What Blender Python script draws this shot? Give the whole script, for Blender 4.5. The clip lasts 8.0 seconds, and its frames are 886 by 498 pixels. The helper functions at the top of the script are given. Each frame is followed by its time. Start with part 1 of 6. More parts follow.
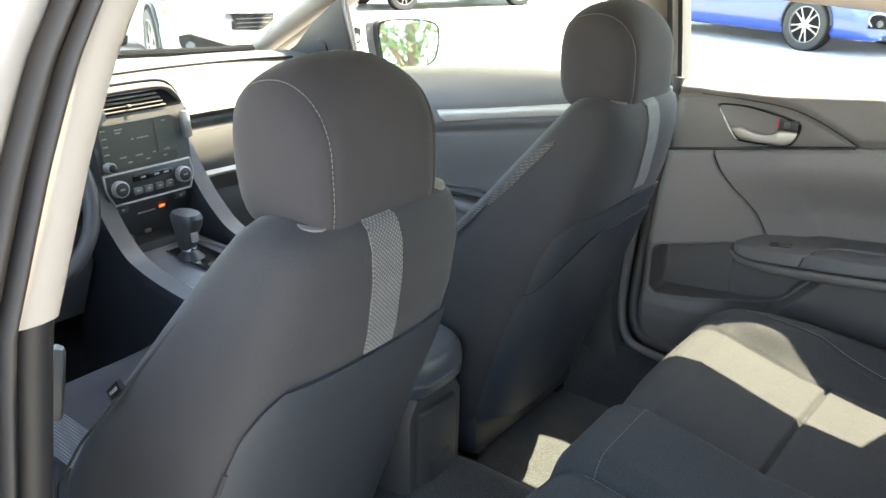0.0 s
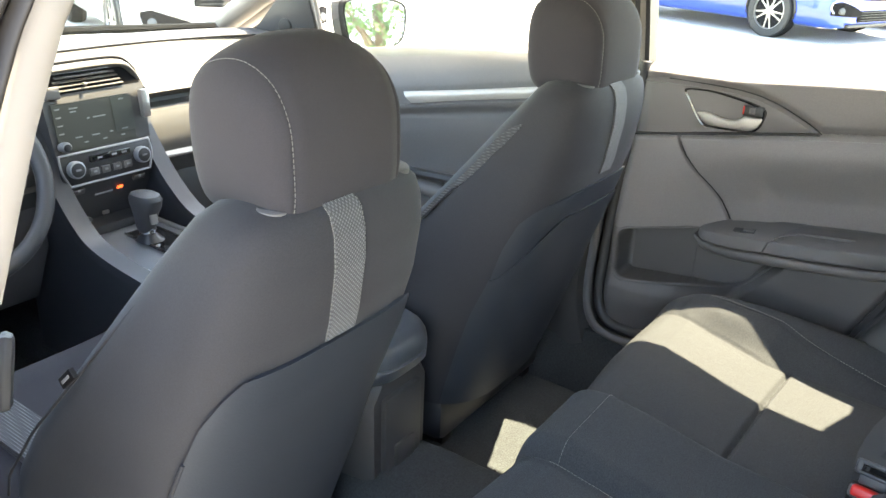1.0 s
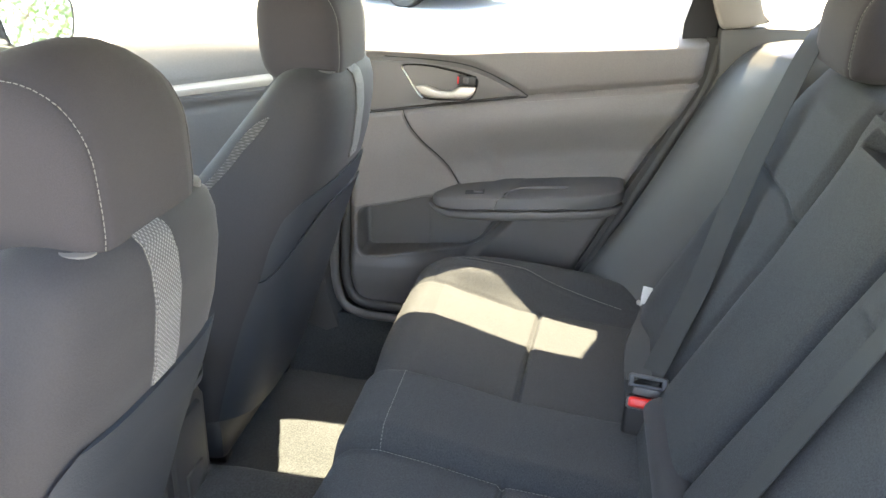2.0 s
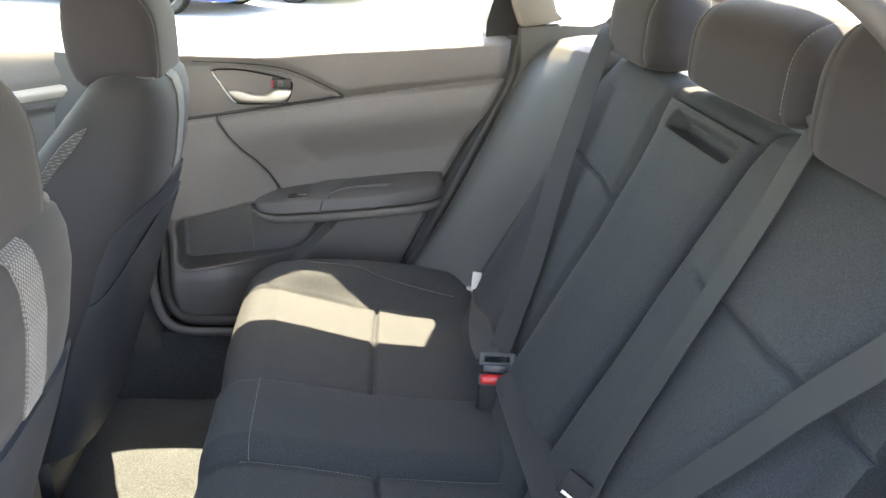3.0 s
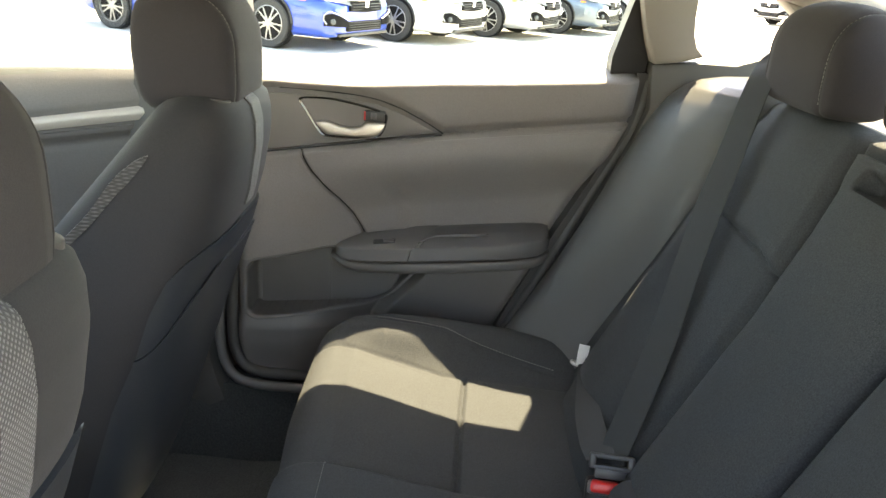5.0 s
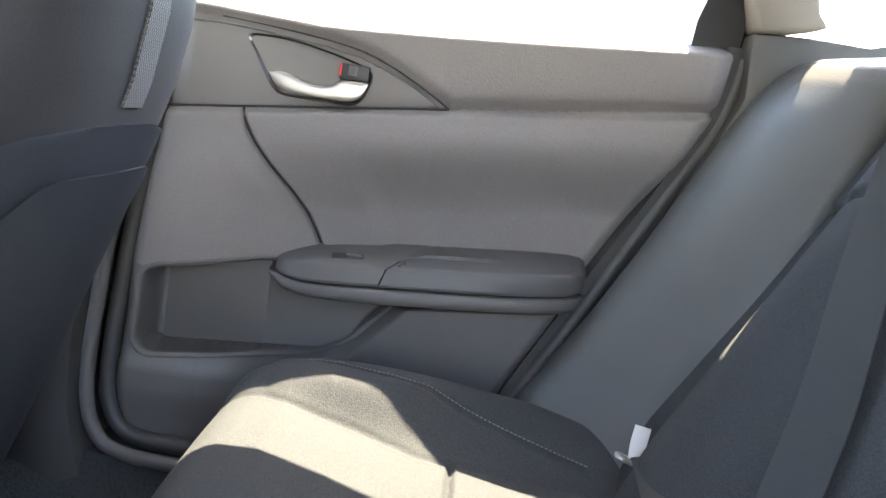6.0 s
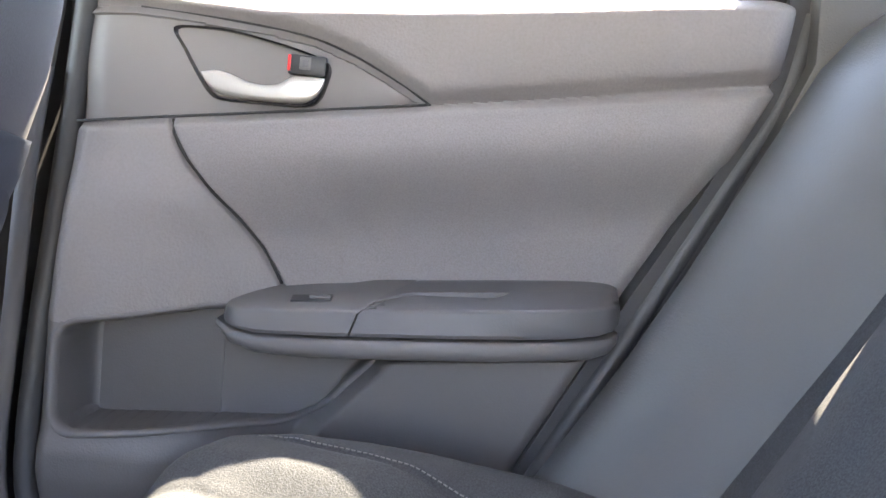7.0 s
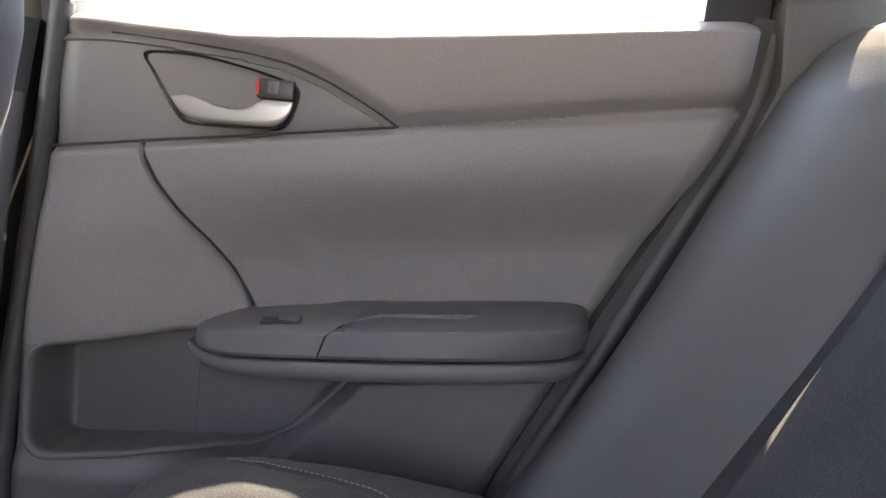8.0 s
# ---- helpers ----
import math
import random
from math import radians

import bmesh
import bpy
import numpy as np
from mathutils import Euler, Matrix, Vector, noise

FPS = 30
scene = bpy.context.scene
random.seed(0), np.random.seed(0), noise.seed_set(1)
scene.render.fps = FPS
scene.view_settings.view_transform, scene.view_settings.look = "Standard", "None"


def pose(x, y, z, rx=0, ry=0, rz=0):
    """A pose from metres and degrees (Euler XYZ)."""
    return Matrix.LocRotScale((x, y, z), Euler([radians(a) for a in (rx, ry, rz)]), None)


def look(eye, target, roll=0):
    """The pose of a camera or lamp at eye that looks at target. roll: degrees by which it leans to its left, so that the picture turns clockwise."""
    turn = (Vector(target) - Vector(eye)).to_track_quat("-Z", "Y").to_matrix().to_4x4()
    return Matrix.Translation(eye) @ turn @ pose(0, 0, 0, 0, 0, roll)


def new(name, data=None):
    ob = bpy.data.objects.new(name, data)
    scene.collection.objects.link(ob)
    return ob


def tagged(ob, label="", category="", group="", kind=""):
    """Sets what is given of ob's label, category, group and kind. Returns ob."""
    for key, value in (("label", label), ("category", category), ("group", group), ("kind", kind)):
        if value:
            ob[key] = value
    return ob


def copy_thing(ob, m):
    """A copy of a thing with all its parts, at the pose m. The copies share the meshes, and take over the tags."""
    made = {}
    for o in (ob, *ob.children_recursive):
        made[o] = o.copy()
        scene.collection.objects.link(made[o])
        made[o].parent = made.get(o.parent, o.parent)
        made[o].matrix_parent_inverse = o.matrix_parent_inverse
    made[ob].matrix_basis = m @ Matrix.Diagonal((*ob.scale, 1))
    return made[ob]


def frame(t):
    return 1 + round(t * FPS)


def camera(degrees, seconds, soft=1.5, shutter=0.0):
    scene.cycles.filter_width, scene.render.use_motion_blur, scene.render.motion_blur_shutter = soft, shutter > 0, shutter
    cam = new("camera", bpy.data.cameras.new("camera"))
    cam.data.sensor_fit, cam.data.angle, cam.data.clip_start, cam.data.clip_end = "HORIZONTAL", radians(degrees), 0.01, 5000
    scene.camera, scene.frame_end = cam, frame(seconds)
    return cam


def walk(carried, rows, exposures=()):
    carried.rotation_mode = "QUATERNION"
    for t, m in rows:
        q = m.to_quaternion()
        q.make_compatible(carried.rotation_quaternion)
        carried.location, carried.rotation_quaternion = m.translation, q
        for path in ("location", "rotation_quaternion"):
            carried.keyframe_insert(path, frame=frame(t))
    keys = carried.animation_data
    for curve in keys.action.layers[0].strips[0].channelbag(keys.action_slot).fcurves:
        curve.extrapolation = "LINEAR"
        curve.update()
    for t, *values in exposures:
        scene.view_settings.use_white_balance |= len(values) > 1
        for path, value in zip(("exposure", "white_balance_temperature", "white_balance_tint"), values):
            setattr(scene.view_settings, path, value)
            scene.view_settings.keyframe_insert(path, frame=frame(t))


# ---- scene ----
cam = camera(57.6, 8.0)
EXPOSURES = [(0, 4.06, 8200, 10), (1, 4.30, 8400, 12), (2.1, 4.57, 8700, 14), (3.4, 4.33, 8600, 15), (4.0, 4.33, 8800, 15), (4.4, 4.25, 9300, 14), (5.2, 3.75, 9700, 12), (6.3, 4.8, 7500, 19), (7, 5.0, 7700, 22), (7.5, 4.35, 8100, 25), (8, 4.12, 8300, 25)]
PATH = [
    (0, (-1.018, -0.554, 1.295), (0.478, 0.559, 0.571), 0.8),
    (0.5, (-1.009, -0.547, 1.292), (0.526, 0.501, 0.552), 2.2),
    (1, (-1.002, -0.546, 1.292), (0.529, 0.49, 0.529), 2.0),
    (1.5, (-1.016, -0.483, 1.297), (0.654, 0.292, 0.516), 1.9),
    (2, (-1.044, -0.393, 1.297), (0.77, -0.094, 0.511), 1.5),
    (2.2, (-1.061, -0.358, 1.291), (0.775, -0.198, 0.514), 1.3),
    (3.3, (-1.075, -0.294, 1.286), (0.759, -0.58, 0.542), 2.7),
    (3.5, (-1.076, -0.292, 1.28), (0.76, -0.589, 0.544), 2.6),
    (4, (-1.057, -0.358, 1.247), (0.8, -0.527, 0.524), 6.3),
    (4.5, (-0.953, -0.363, 1.2), (0.911, -0.349, 0.474), 6.3),
    (5, (-0.851, -0.281, 1.237), (1.032, -0.303, 0.564), 4.0),
    (5.2, (-0.777, -0.253, 1.194), (1.13, -0.361, 0.602), 4.9),
    (6.3, (-0.305, -0.297, 0.86), (1.677, -0.285, 0.597), 9.1),
    (6.5, (-0.245, -0.315, 0.85), (1.736, -0.252, 0.579), 6.8),
    (7, (-0.18, -0.348, 0.879), (1.802, -0.27, 0.63), 6.1),
    (7.5, (-0.184, -0.389, 0.912), (1.798, -0.288, 0.666), 5.8),
    (8, (-0.178, -0.391, 0.903), (1.804, -0.285, 0.66), 5.7),
]
walk(cam, [(t, look(eye, target, roll)) for t, eye, target, roll in PATH], EXPOSURES)

# ---- world and light ----
SUN = Vector((0.42, -0.20, 1.0)).normalized()      # towards the sun
world = bpy.data.worlds.new("sky")
scene.world = world
world.use_nodes = True
wn = world.node_tree
sky = wn.nodes.new("ShaderNodeTexSky")
sky.sky_type = "NISHITA"
sky.sun_disc = False
sky.sun_elevation = math.asin(SUN.z)
sky.sun_rotation = math.atan2(SUN.x, SUN.y)
wn.nodes["Background"].inputs["Strength"].default_value = 0.15
wn.links.new(sky.outputs["Color"], wn.nodes["Background"].inputs["Color"])
sun_data = bpy.data.lights.new("sun", "SUN")
sun_data.energy = 2.55
sun_data.angle = radians(0.53)
sun_data.color = (1.0, 0.99, 0.82)
sun = new("sun", sun_data)
sun.matrix_world = look((0, 0, 0), -SUN)
sun.location = SUN * 30


# ---- materials ----
def mat(name, base, rough=0.6, metal=0.0, var=0.12, vscale=6.0, grain=0.0, gscale=500.0, sheen=0.0, spec=0.5, coat=0.0, speck=0.0):
    """Principled surface: slow colour variation, fine grain in colour and relief."""
    m = bpy.data.materials.new(name)
    m.use_nodes = True
    nt = m.node_tree
    b = nt.nodes["Principled BSDF"]
    b.inputs["Roughness"].default_value = rough
    b.inputs["Metallic"].default_value = metal
    b.inputs["Specular IOR Level"].default_value = spec
    b.inputs["Sheen Weight"].default_value = sheen
    b.inputs["Sheen Roughness"].default_value = 0.5
    b.inputs["Coat Weight"].default_value = coat
    b.inputs["Coat Roughness"].default_value = 0.04
    tc = nt.nodes.new("ShaderNodeTexCoord")
    n1 = nt.nodes.new("ShaderNodeTexNoise")
    n1.inputs["Scale"].default_value = vscale
    n1.inputs["Detail"].default_value = 5
    nt.links.new(tc.outputs["Object"], n1.inputs["Vector"])
    mix = nt.nodes.new("ShaderNodeMix")
    mix.data_type = "RGBA"
    lo = [c * (1 - var) for c in base]
    hi = [min(1, c * (1 + var)) for c in base]
    mix.inputs[6].default_value = (*lo, 1)
    mix.inputs[7].default_value = (*hi, 1)
    nt.links.new(n1.outputs["Fac"], mix.inputs[0])
    col = mix.outputs[2]
    if grain or speck:
        n2 = nt.nodes.new("ShaderNodeTexNoise")
        n2.inputs["Scale"].default_value = gscale
        n2.inputs["Detail"].default_value = 3
        nt.links.new(tc.outputs["Object"], n2.inputs["Vector"])
        if grain:
            bump = nt.nodes.new("ShaderNodeBump")
            bump.inputs["Strength"].default_value = grain
            bump.inputs["Distance"].default_value = 0.001
            nt.links.new(n2.outputs["Fac"], bump.inputs["Height"])
            nt.links.new(bump.outputs["Normal"], b.inputs["Normal"])
        if speck:
            mr = nt.nodes.new("ShaderNodeMapRange")
            mr.inputs["From Min"].default_value = 0.3
            mr.inputs["From Max"].default_value = 0.7
            mr.inputs["To Min"].default_value = 1 - speck
            mr.inputs["To Max"].default_value = 1 + speck
            nt.links.new(n2.outputs["Fac"], mr.inputs["Value"])
            mul = nt.nodes.new("ShaderNodeVectorMath")
            mul.operation = "SCALE"
            nt.links.new(col, mul.inputs[0])
            nt.links.new(mr.outputs["Result"], mul.inputs["Scale"])
            col = mul.outputs["Vector"]
    nt.links.new(col, b.inputs["Base Color"])
    return m


def mesh_cloth(name, base, light):
    """Knitted mesh insert: small raised diamonds."""
    m = mat(name, base, 0.8, var=0.1, sheen=0.2)
    nt = m.node_tree
    b = nt.nodes["Principled BSDF"]
    tc = nt.nodes["Texture Coordinate"]
    mp = nt.nodes.new("ShaderNodeMapping")
    mp.inputs["Rotation"].default_value = (0, radians(45), 0)
    nt.links.new(tc.outputs["Object"], mp.inputs["Vector"])
    w1 = nt.nodes.new("ShaderNodeTexWave")
    w1.inputs["Scale"].default_value = 84
    w1.bands_direction = "X"
    w2 = nt.nodes.new("ShaderNodeTexWave")
    w2.inputs["Scale"].default_value = 84
    w2.bands_direction = "Z"
    mx = nt.nodes.new("ShaderNodeMath")
    mx.operation = "MULTIPLY"
    for w, i in ((w1, 0), (w2, 1)):
        nt.links.new(mp.outputs["Vector"], w.inputs["Vector"])
        nt.links.new(w.outputs["Fac"], mx.inputs[i])
    mix = nt.nodes.new("ShaderNodeMix")
    mix.data_type = "RGBA"
    mix.inputs[6].default_value = (*base, 1)
    mix.inputs[7].default_value = (*light, 1)
    nt.links.new(mx.outputs[0], mix.inputs[0])
    nt.links.new(mix.outputs[2], b.inputs["Base Color"])
    bump = nt.nodes.new("ShaderNodeBump")
    bump.inputs["Strength"].default_value = 0.6
    bump.inputs["Distance"].default_value = 0.0015
    nt.links.new(mx.outputs[0], bump.inputs["Height"])
    nt.links.new(bump.outputs["Normal"], b.inputs["Normal"])
    return m


def glass_pane(name, tint=(0.93, 0.97, 0.95)):
    m = bpy.data.materials.new(name)
    m.use_nodes = True
    nt = m.node_tree
    out = nt.nodes["Material Output"]
    nt.nodes.remove(nt.nodes["Principled BSDF"])
    tr = nt.nodes.new("ShaderNodeBsdfTransparent")
    tr.inputs["Color"].default_value = (*tint, 1)
    gl = nt.nodes.new("ShaderNodeBsdfGlossy")
    gl.inputs["Roughness"].default_value = 0.02
    mx = nt.nodes.new("ShaderNodeMixShader")
    mx.inputs[0].default_value = 0.035
    nt.links.new(tr.outputs[0], mx.inputs[1])
    nt.links.new(gl.outputs[0], mx.inputs[2])
    nt.links.new(mx.outputs[0], out.inputs["Surface"])
    return m


def glow(name, color, strength):
    m = mat(name, color, 0.4)
    b = m.node_tree.nodes["Principled BSDF"]
    b.inputs["Emission Color"].default_value = (*color, 1)
    b.inputs["Emission Strength"].default_value = strength
    return m


M_CLOTH = mat("charcoal_cloth", (0.0315, 0.0298, 0.0345), 0.9, var=0.10, vscale=4, grain=0.3, gscale=800, sheen=0.04, spec=0.22, speck=0.09)
M_BENCH = mat("charcoal_bench_cloth", (0.0358, 0.0388, 0.0425), 0.85, var=0.10, vscale=4, grain=0.6, gscale=560, sheen=0.02, spec=0.20, speck=0.32)
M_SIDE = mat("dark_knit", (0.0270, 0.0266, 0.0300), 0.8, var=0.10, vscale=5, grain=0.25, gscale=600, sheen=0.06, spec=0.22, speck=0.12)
M_VINYL = mat("navy_black_vinyl", (0.024, 0.0285, 0.036), 0.55, var=0.10, vscale=5, grain=0.25, gscale=380, spec=0.4)
M_MESH = mesh_cloth("grey_mesh_cloth", (0.036, 0.036, 0.039), (0.105, 0.105, 0.11))
M_TRIM = mat("dark_moulded_trim", (0.046, 0.045, 0.046), 0.5, var=0.08, vscale=5, grain=0.22, gscale=600, spec=0.45)
M_STRIP = mat("satin_champagne_strip", (0.40, 0.37, 0.335), 0.45, metal=0.35, var=0.05, vscale=8)
# darker version of the door skin; its colour carries the shade low down
M_DOORL = mat("door_plastic_shade_tone", (0.118, 0.109, 0.106), 0.5, var=0.08, vscale=5, grain=0.3, gscale=420, spec=0.4)
# black vinyl whose pale blue base stands in for reflected sky
M_LID = mat("lid_vinyl_sky_tint", (0.062, 0.070, 0.080), 0.38, var=0.08, vscale=6, grain=0.2, gscale=420, spec=0.6)
M_SEALD = mat("dark_seal_rubber", (0.0085, 0.008, 0.009), 0.6, var=0.15, grain=0.1, gscale=300, spec=0.3)
M_PAD = mat("armrest_vinyl", (0.086, 0.083, 0.085), 0.5, var=0.08, vscale=6, grain=0.25, gscale=420, spec=0.4)
M_BELT = mat("belt_webbing", (0.031, 0.033, 0.035), 0.7, var=0.06, vscale=8, grain=0.3, gscale=700, spec=0.28)
M_PLAS = mat("charcoal_plastic", (0.105, 0.099, 0.098), 0.55, var=0.07, vscale=5, grain=0.22, gscale=650, spec=0.45)
M_PLASD = mat("black_plastic", (0.027, 0.027, 0.029), 0.45, var=0.08, vscale=6, grain=0.15, gscale=600, spec=0.45)
M_LEATHER = mat("dark_leatherette", (0.074, 0.075, 0.077), 0.40, var=0.08, vscale=5, grain=0.3, gscale=420, spec=0.5)
M_INSERT = mat("dark_door_insert", (0.125, 0.119, 0.116), 0.62, var=0.08, vscale=4, grain=0.35, gscale=330, spec=0.35, speck=0.06)
M_LEAFT = mat("leaf_trim_plastic", (0.150, 0.138, 0.133), 0.5, var=0.07, vscale=5, grain=0.22, gscale=650, spec=0.45)
M_SATIN = mat("satin_plate", (0.17, 0.18, 0.195), 0.35, metal=0.25, var=0.06, vscale=12)
M_RAIL = mat("console_rail_plastic", (0.036, 0.038, 0.043), 0.42, var=0.07, vscale=5, grain=0.2, gscale=600, spec=0.5)
M_DOOR = mat("door_skin_vinyl", (0.178, 0.162, 0.157), 0.58, var=0.08, vscale=4, grain=0.7, gscale=330, spec=0.4, speck=0.05)
M_DOORC = mat("door_insert_cloth", (0.182, 0.167, 0.163), 0.85, var=0.08, vscale=4, grain=0.3, gscale=520, sheen=0.2, spec=0.3, speck=0.10)
M_DASH = mat("dash_skin", (0.060, 0.058, 0.055), 0.55, var=0.08, vscale=5, grain=0.3, gscale=420, spec=0.45)
M_BEIGE = mat("beige_trim", (0.215, 0.193, 0.172), 0.75, var=0.04, vscale=5, grain=0.12, gscale=500)
M_LINER = mat("headliner_cloth", (0.58, 0.55, 0.51), 0.95, var=0.04, vscale=4, grain=0.2, gscale=600)
M_SILVER = mat("satin_silver", (0.52, 0.50, 0.47), 0.35, metal=0.85, var=0.04, vscale=10)
M_CHROME = mat("bright_chrome", (0.8, 0.8, 0.8), 0.12, metal=1.0, var=0.03)
M_GLOSSB = mat("gloss_black", (0.012, 0.012, 0.013), 0.12, var=0.1, spec=0.6)
M_RUB = mat("rubber_seal", (0.024, 0.024, 0.025), 0.75, var=0.1, grain=0.1, gscale=300)
M_CARPET = mat("black_carpet", (0.030, 0.0345, 0.0375), 1.0, var=0.2, vscale=20, grain=0.8, gscale=260, sheen=0.06, speck=0.4)
M_PAINT = mat("silver_body_paint", (0.27, 0.27, 0.29), 0.3, metal=0.5, var=0.03, coat=0.8)
M_RED = mat("red_button", (0.62, 0.02, 0.02), 0.35, var=0.05)
M_WHITE = mat("white_label", (0.8, 0.8, 0.78), 0.6, var=0.04)
M_THREAD = mat("grey_thread", (0.15, 0.145, 0.14), 0.8, var=0.1, vscale=60)
M_LETTER = mat("printed_white", (0.24, 0.24, 0.24), 0.5, var=0.02)
M_GLASS = glass_pane("window_glass")
M_TYRE = mat("tyre_rubber", (0.025, 0.025, 0.026), 0.8, var=0.15, grain=0.2, gscale=60)
M_RIM = mat("alloy_rim", (0.26, 0.26, 0.265), 0.35, metal=0.7, var=0.05)
M_DARKGLASS = mat("dark_car_glass", (0.02, 0.025, 0.03), 0.05, var=0.1, spec=0.8)
M_LAMP = mat("headlamp_lens", (0.06, 0.063, 0.065), 0.3, var=0.3, vscale=25, spec=0.35)
M_VOID = mat("matt_black_recess", (0.008, 0.008, 0.009), 0.9, var=0.2, spec=0.1)
M_KNOB = mat("bright_knob_ring", (0.42, 0.43, 0.44), 0.3, metal=0.5, var=0.05, vscale=30)
M_RING = mat("bright_ring", (0.30, 0.30, 0.30), 0.4, metal=0.25, var=0.04)
M_AMBER = mat("amber_reflector", (0.85, 0.25, 0.03), 0.3)
M_SCREEN = glow("screen_glass", (0.014, 0.017, 0.016), 0.12)
M_SCRTXT = glow("screen_text", (0.16, 0.18, 0.19), 0.02)
M_ORANGE = glow("warning_amber", (0.9, 0.10, 0.03), 0.25)
M_MIRROR = mat("mirror_silver", (0.9, 0.92, 0.92), 0.02, metal=1.0, var=0.0)


# ---- builders ----
def thing(name, at, label="", category="", group="", kind=""):
    ob = new(name)
    ob.empty_display_size = 0.05
    ob.location = at
    return tagged(ob, label, category, group, kind)


def place_of(ob):
    """World place of a thing or part while building."""
    p = Vector((0, 0, 0))
    while ob:
        p = p + ob.location
        ob = ob.parent
    return p


def finish(bm, angle=40):
    bmesh.ops.recalc_face_normals(bm, faces=bm.faces)
    me = bpy.data.meshes.new("mesh")
    bm.to_mesh(me)
    bm.free()
    for p in me.polygons:
        p.use_smooth = True
    me.set_sharp_from_angle(angle=radians(angle))
    return me


def part(name, bm, material, parent=None, label="", angle=40):
    """One mesh object from world-space geometry, under a thing or a part."""
    if parent is not None:
        bmesh.ops.translate(bm, verts=bm.verts, vec=-place_of(parent))
    me = finish(bm, angle)
    me.name = name
    me.materials.append(material)
    ob = new(name, me)
    ob.parent = parent
    if label:
        ob["label"] = label
    return ob


def solo(name, bm, material, label, category, kind="", group="", angle=40):
    return tagged(part(name, bm, material, None, label, angle), label, category, group, kind)


def loft(rings, caps=True, closed=True, bm=None):
    bm = bm or bmesh.new()
    vs = [[bm.verts.new(p) for p in r] for r in rings]
    n = len(rings[0])
    for a, b in zip(vs, vs[1:]):
        for i in range(n if closed else n - 1):
            j = (i + 1) % n
            bm.faces.new((a[i], a[j], b[j], b[i]))
    if caps and closed:
        bm.faces.new(vs[0][::-1])
        bm.faces.new(vs[-1])
    return bm


def slab(nu, nv, front, back):
    """Closed sheet between two functions of (u, v) in 0..1."""
    bm = bmesh.new()
    fs = [[bm.verts.new(front(i / nu, j / nv)) for j in range(nv + 1)] for i in range(nu + 1)]
    edge = [(i, 0) for i in range(nu)] + [(nu, j) for j in range(nv)] + [(i, nv) for i in range(nu, 0, -1)] + [(0, j) for j in range(nv, 0, -1)]
    for i in range(nu):
        for j in range(nv):
            bm.faces.new((fs[i][j], fs[i + 1][j], fs[i + 1][j + 1], fs[i][j + 1]))
    rim = [bm.verts.new(back(i / nu, j / nv)) for i, j in edge]
    for k, (i, j) in enumerate(edge):
        i2, j2 = edge[(k + 1) % len(edge)]
        k2 = (k + 1) % len(edge)
        bm.faces.new((fs[i][j], rim[k], rim[k2], fs[i2][j2]))
    bm.faces.new(rim)
    return bm


def lining(nu, nv, front, fold):
    """Open sheet over a curved surface, its edge folded back by a vector."""
    bm = bmesh.new()
    vs = [[bm.verts.new(front(i / nu, j / nv)) for j in range(nv + 1)] for i in range(nu + 1)]
    for i in range(nu):
        for j in range(nv):
            bm.faces.new((vs[i][j], vs[i + 1][j], vs[i + 1][j + 1], vs[i][j + 1]))
    ext = bmesh.ops.extrude_edge_only(bm, edges=[e for e in bm.edges if len(e.link_faces) == 1])
    bmesh.ops.translate(bm, verts=[g for g in ext["geom"] if isinstance(g, bmesh.types.BMVert)], vec=fold)
    return bm


def box(c, s, bevel=0.004, rot=(0, 0, 0), seg=2, bm=None):
    own = bmesh.new()
    bmesh.ops.create_cube(own, size=1, matrix=Matrix.Diagonal((*s, 1)))
    if bevel:
        bmesh.ops.bevel(own, geom=own.edges[:], offset=min(bevel, min(s) * 0.45), segments=seg, affect="EDGES", profile=0.5)
    bmesh.ops.transform(own, matrix=pose(*c, *rot), verts=own.verts)
    if bm is None:
        return own
    join(bm, own)
    return bm


def join(bm, other):
    me = bpy.data.meshes.new("tmp")
    other.to_mesh(me)
    other.free()
    bm.from_mesh(me)
    bpy.data.meshes.remove(me)
    return bm


def cyl(c, r, h, rot=(0, 0, 0), n=24, bevel=0.002, r2=None):
    bm = bmesh.new()
    bmesh.ops.create_cone(bm, cap_ends=True, segments=n, radius1=r, radius2=r if r2 is None else r2, depth=h)
    if bevel:
        bmesh.ops.bevel(bm, geom=[e for e in bm.edges if len(e.link_faces) == 2 and e.calc_face_angle() > 1.0], offset=bevel, segments=2, affect="EDGES", profile=0.5)
    bmesh.ops.transform(bm, matrix=pose(*c, *rot), verts=bm.verts)
    return bm


def smooth_path(pts, n=8):
    """Catmull-Rom through points."""
    P = [Vector(p) for p in pts]
    P = [2 * P[0] - P[1]] + P + [2 * P[-1] - P[-2]]
    out = []
    for i in range(1, len(P) - 2):
        p0, p1, p2, p3 = P[i - 1:i + 3]
        for k in range(n):
            t = k / n
            out.append(0.5 * ((2 * p1) + (p2 - p0) * t + (2 * p0 - 5 * p1 + 4 * p2 - p3) * t * t + (3 * p1 - p0 - 3 * p2 + p3) * t ** 3))
    out.append(P[-2])
    return out


def closed_smooth(pts, n=4):
    P = [Vector(p) for p in pts]
    m = len(P)
    out = []
    for i in range(m):
        p0, p1, p2, p3 = P[i - 1], P[i], P[(i + 1) % m], P[(i + 2) % m]
        for k in range(n):
            t = k / n
            out.append(0.5 * ((2 * p1) + (p2 - p0) * t + (2 * p0 - 5 * p1 + 4 * p2 - p3) * t * t + (3 * p1 - p0 - 3 * p2 + p3) * t ** 3))
    return out


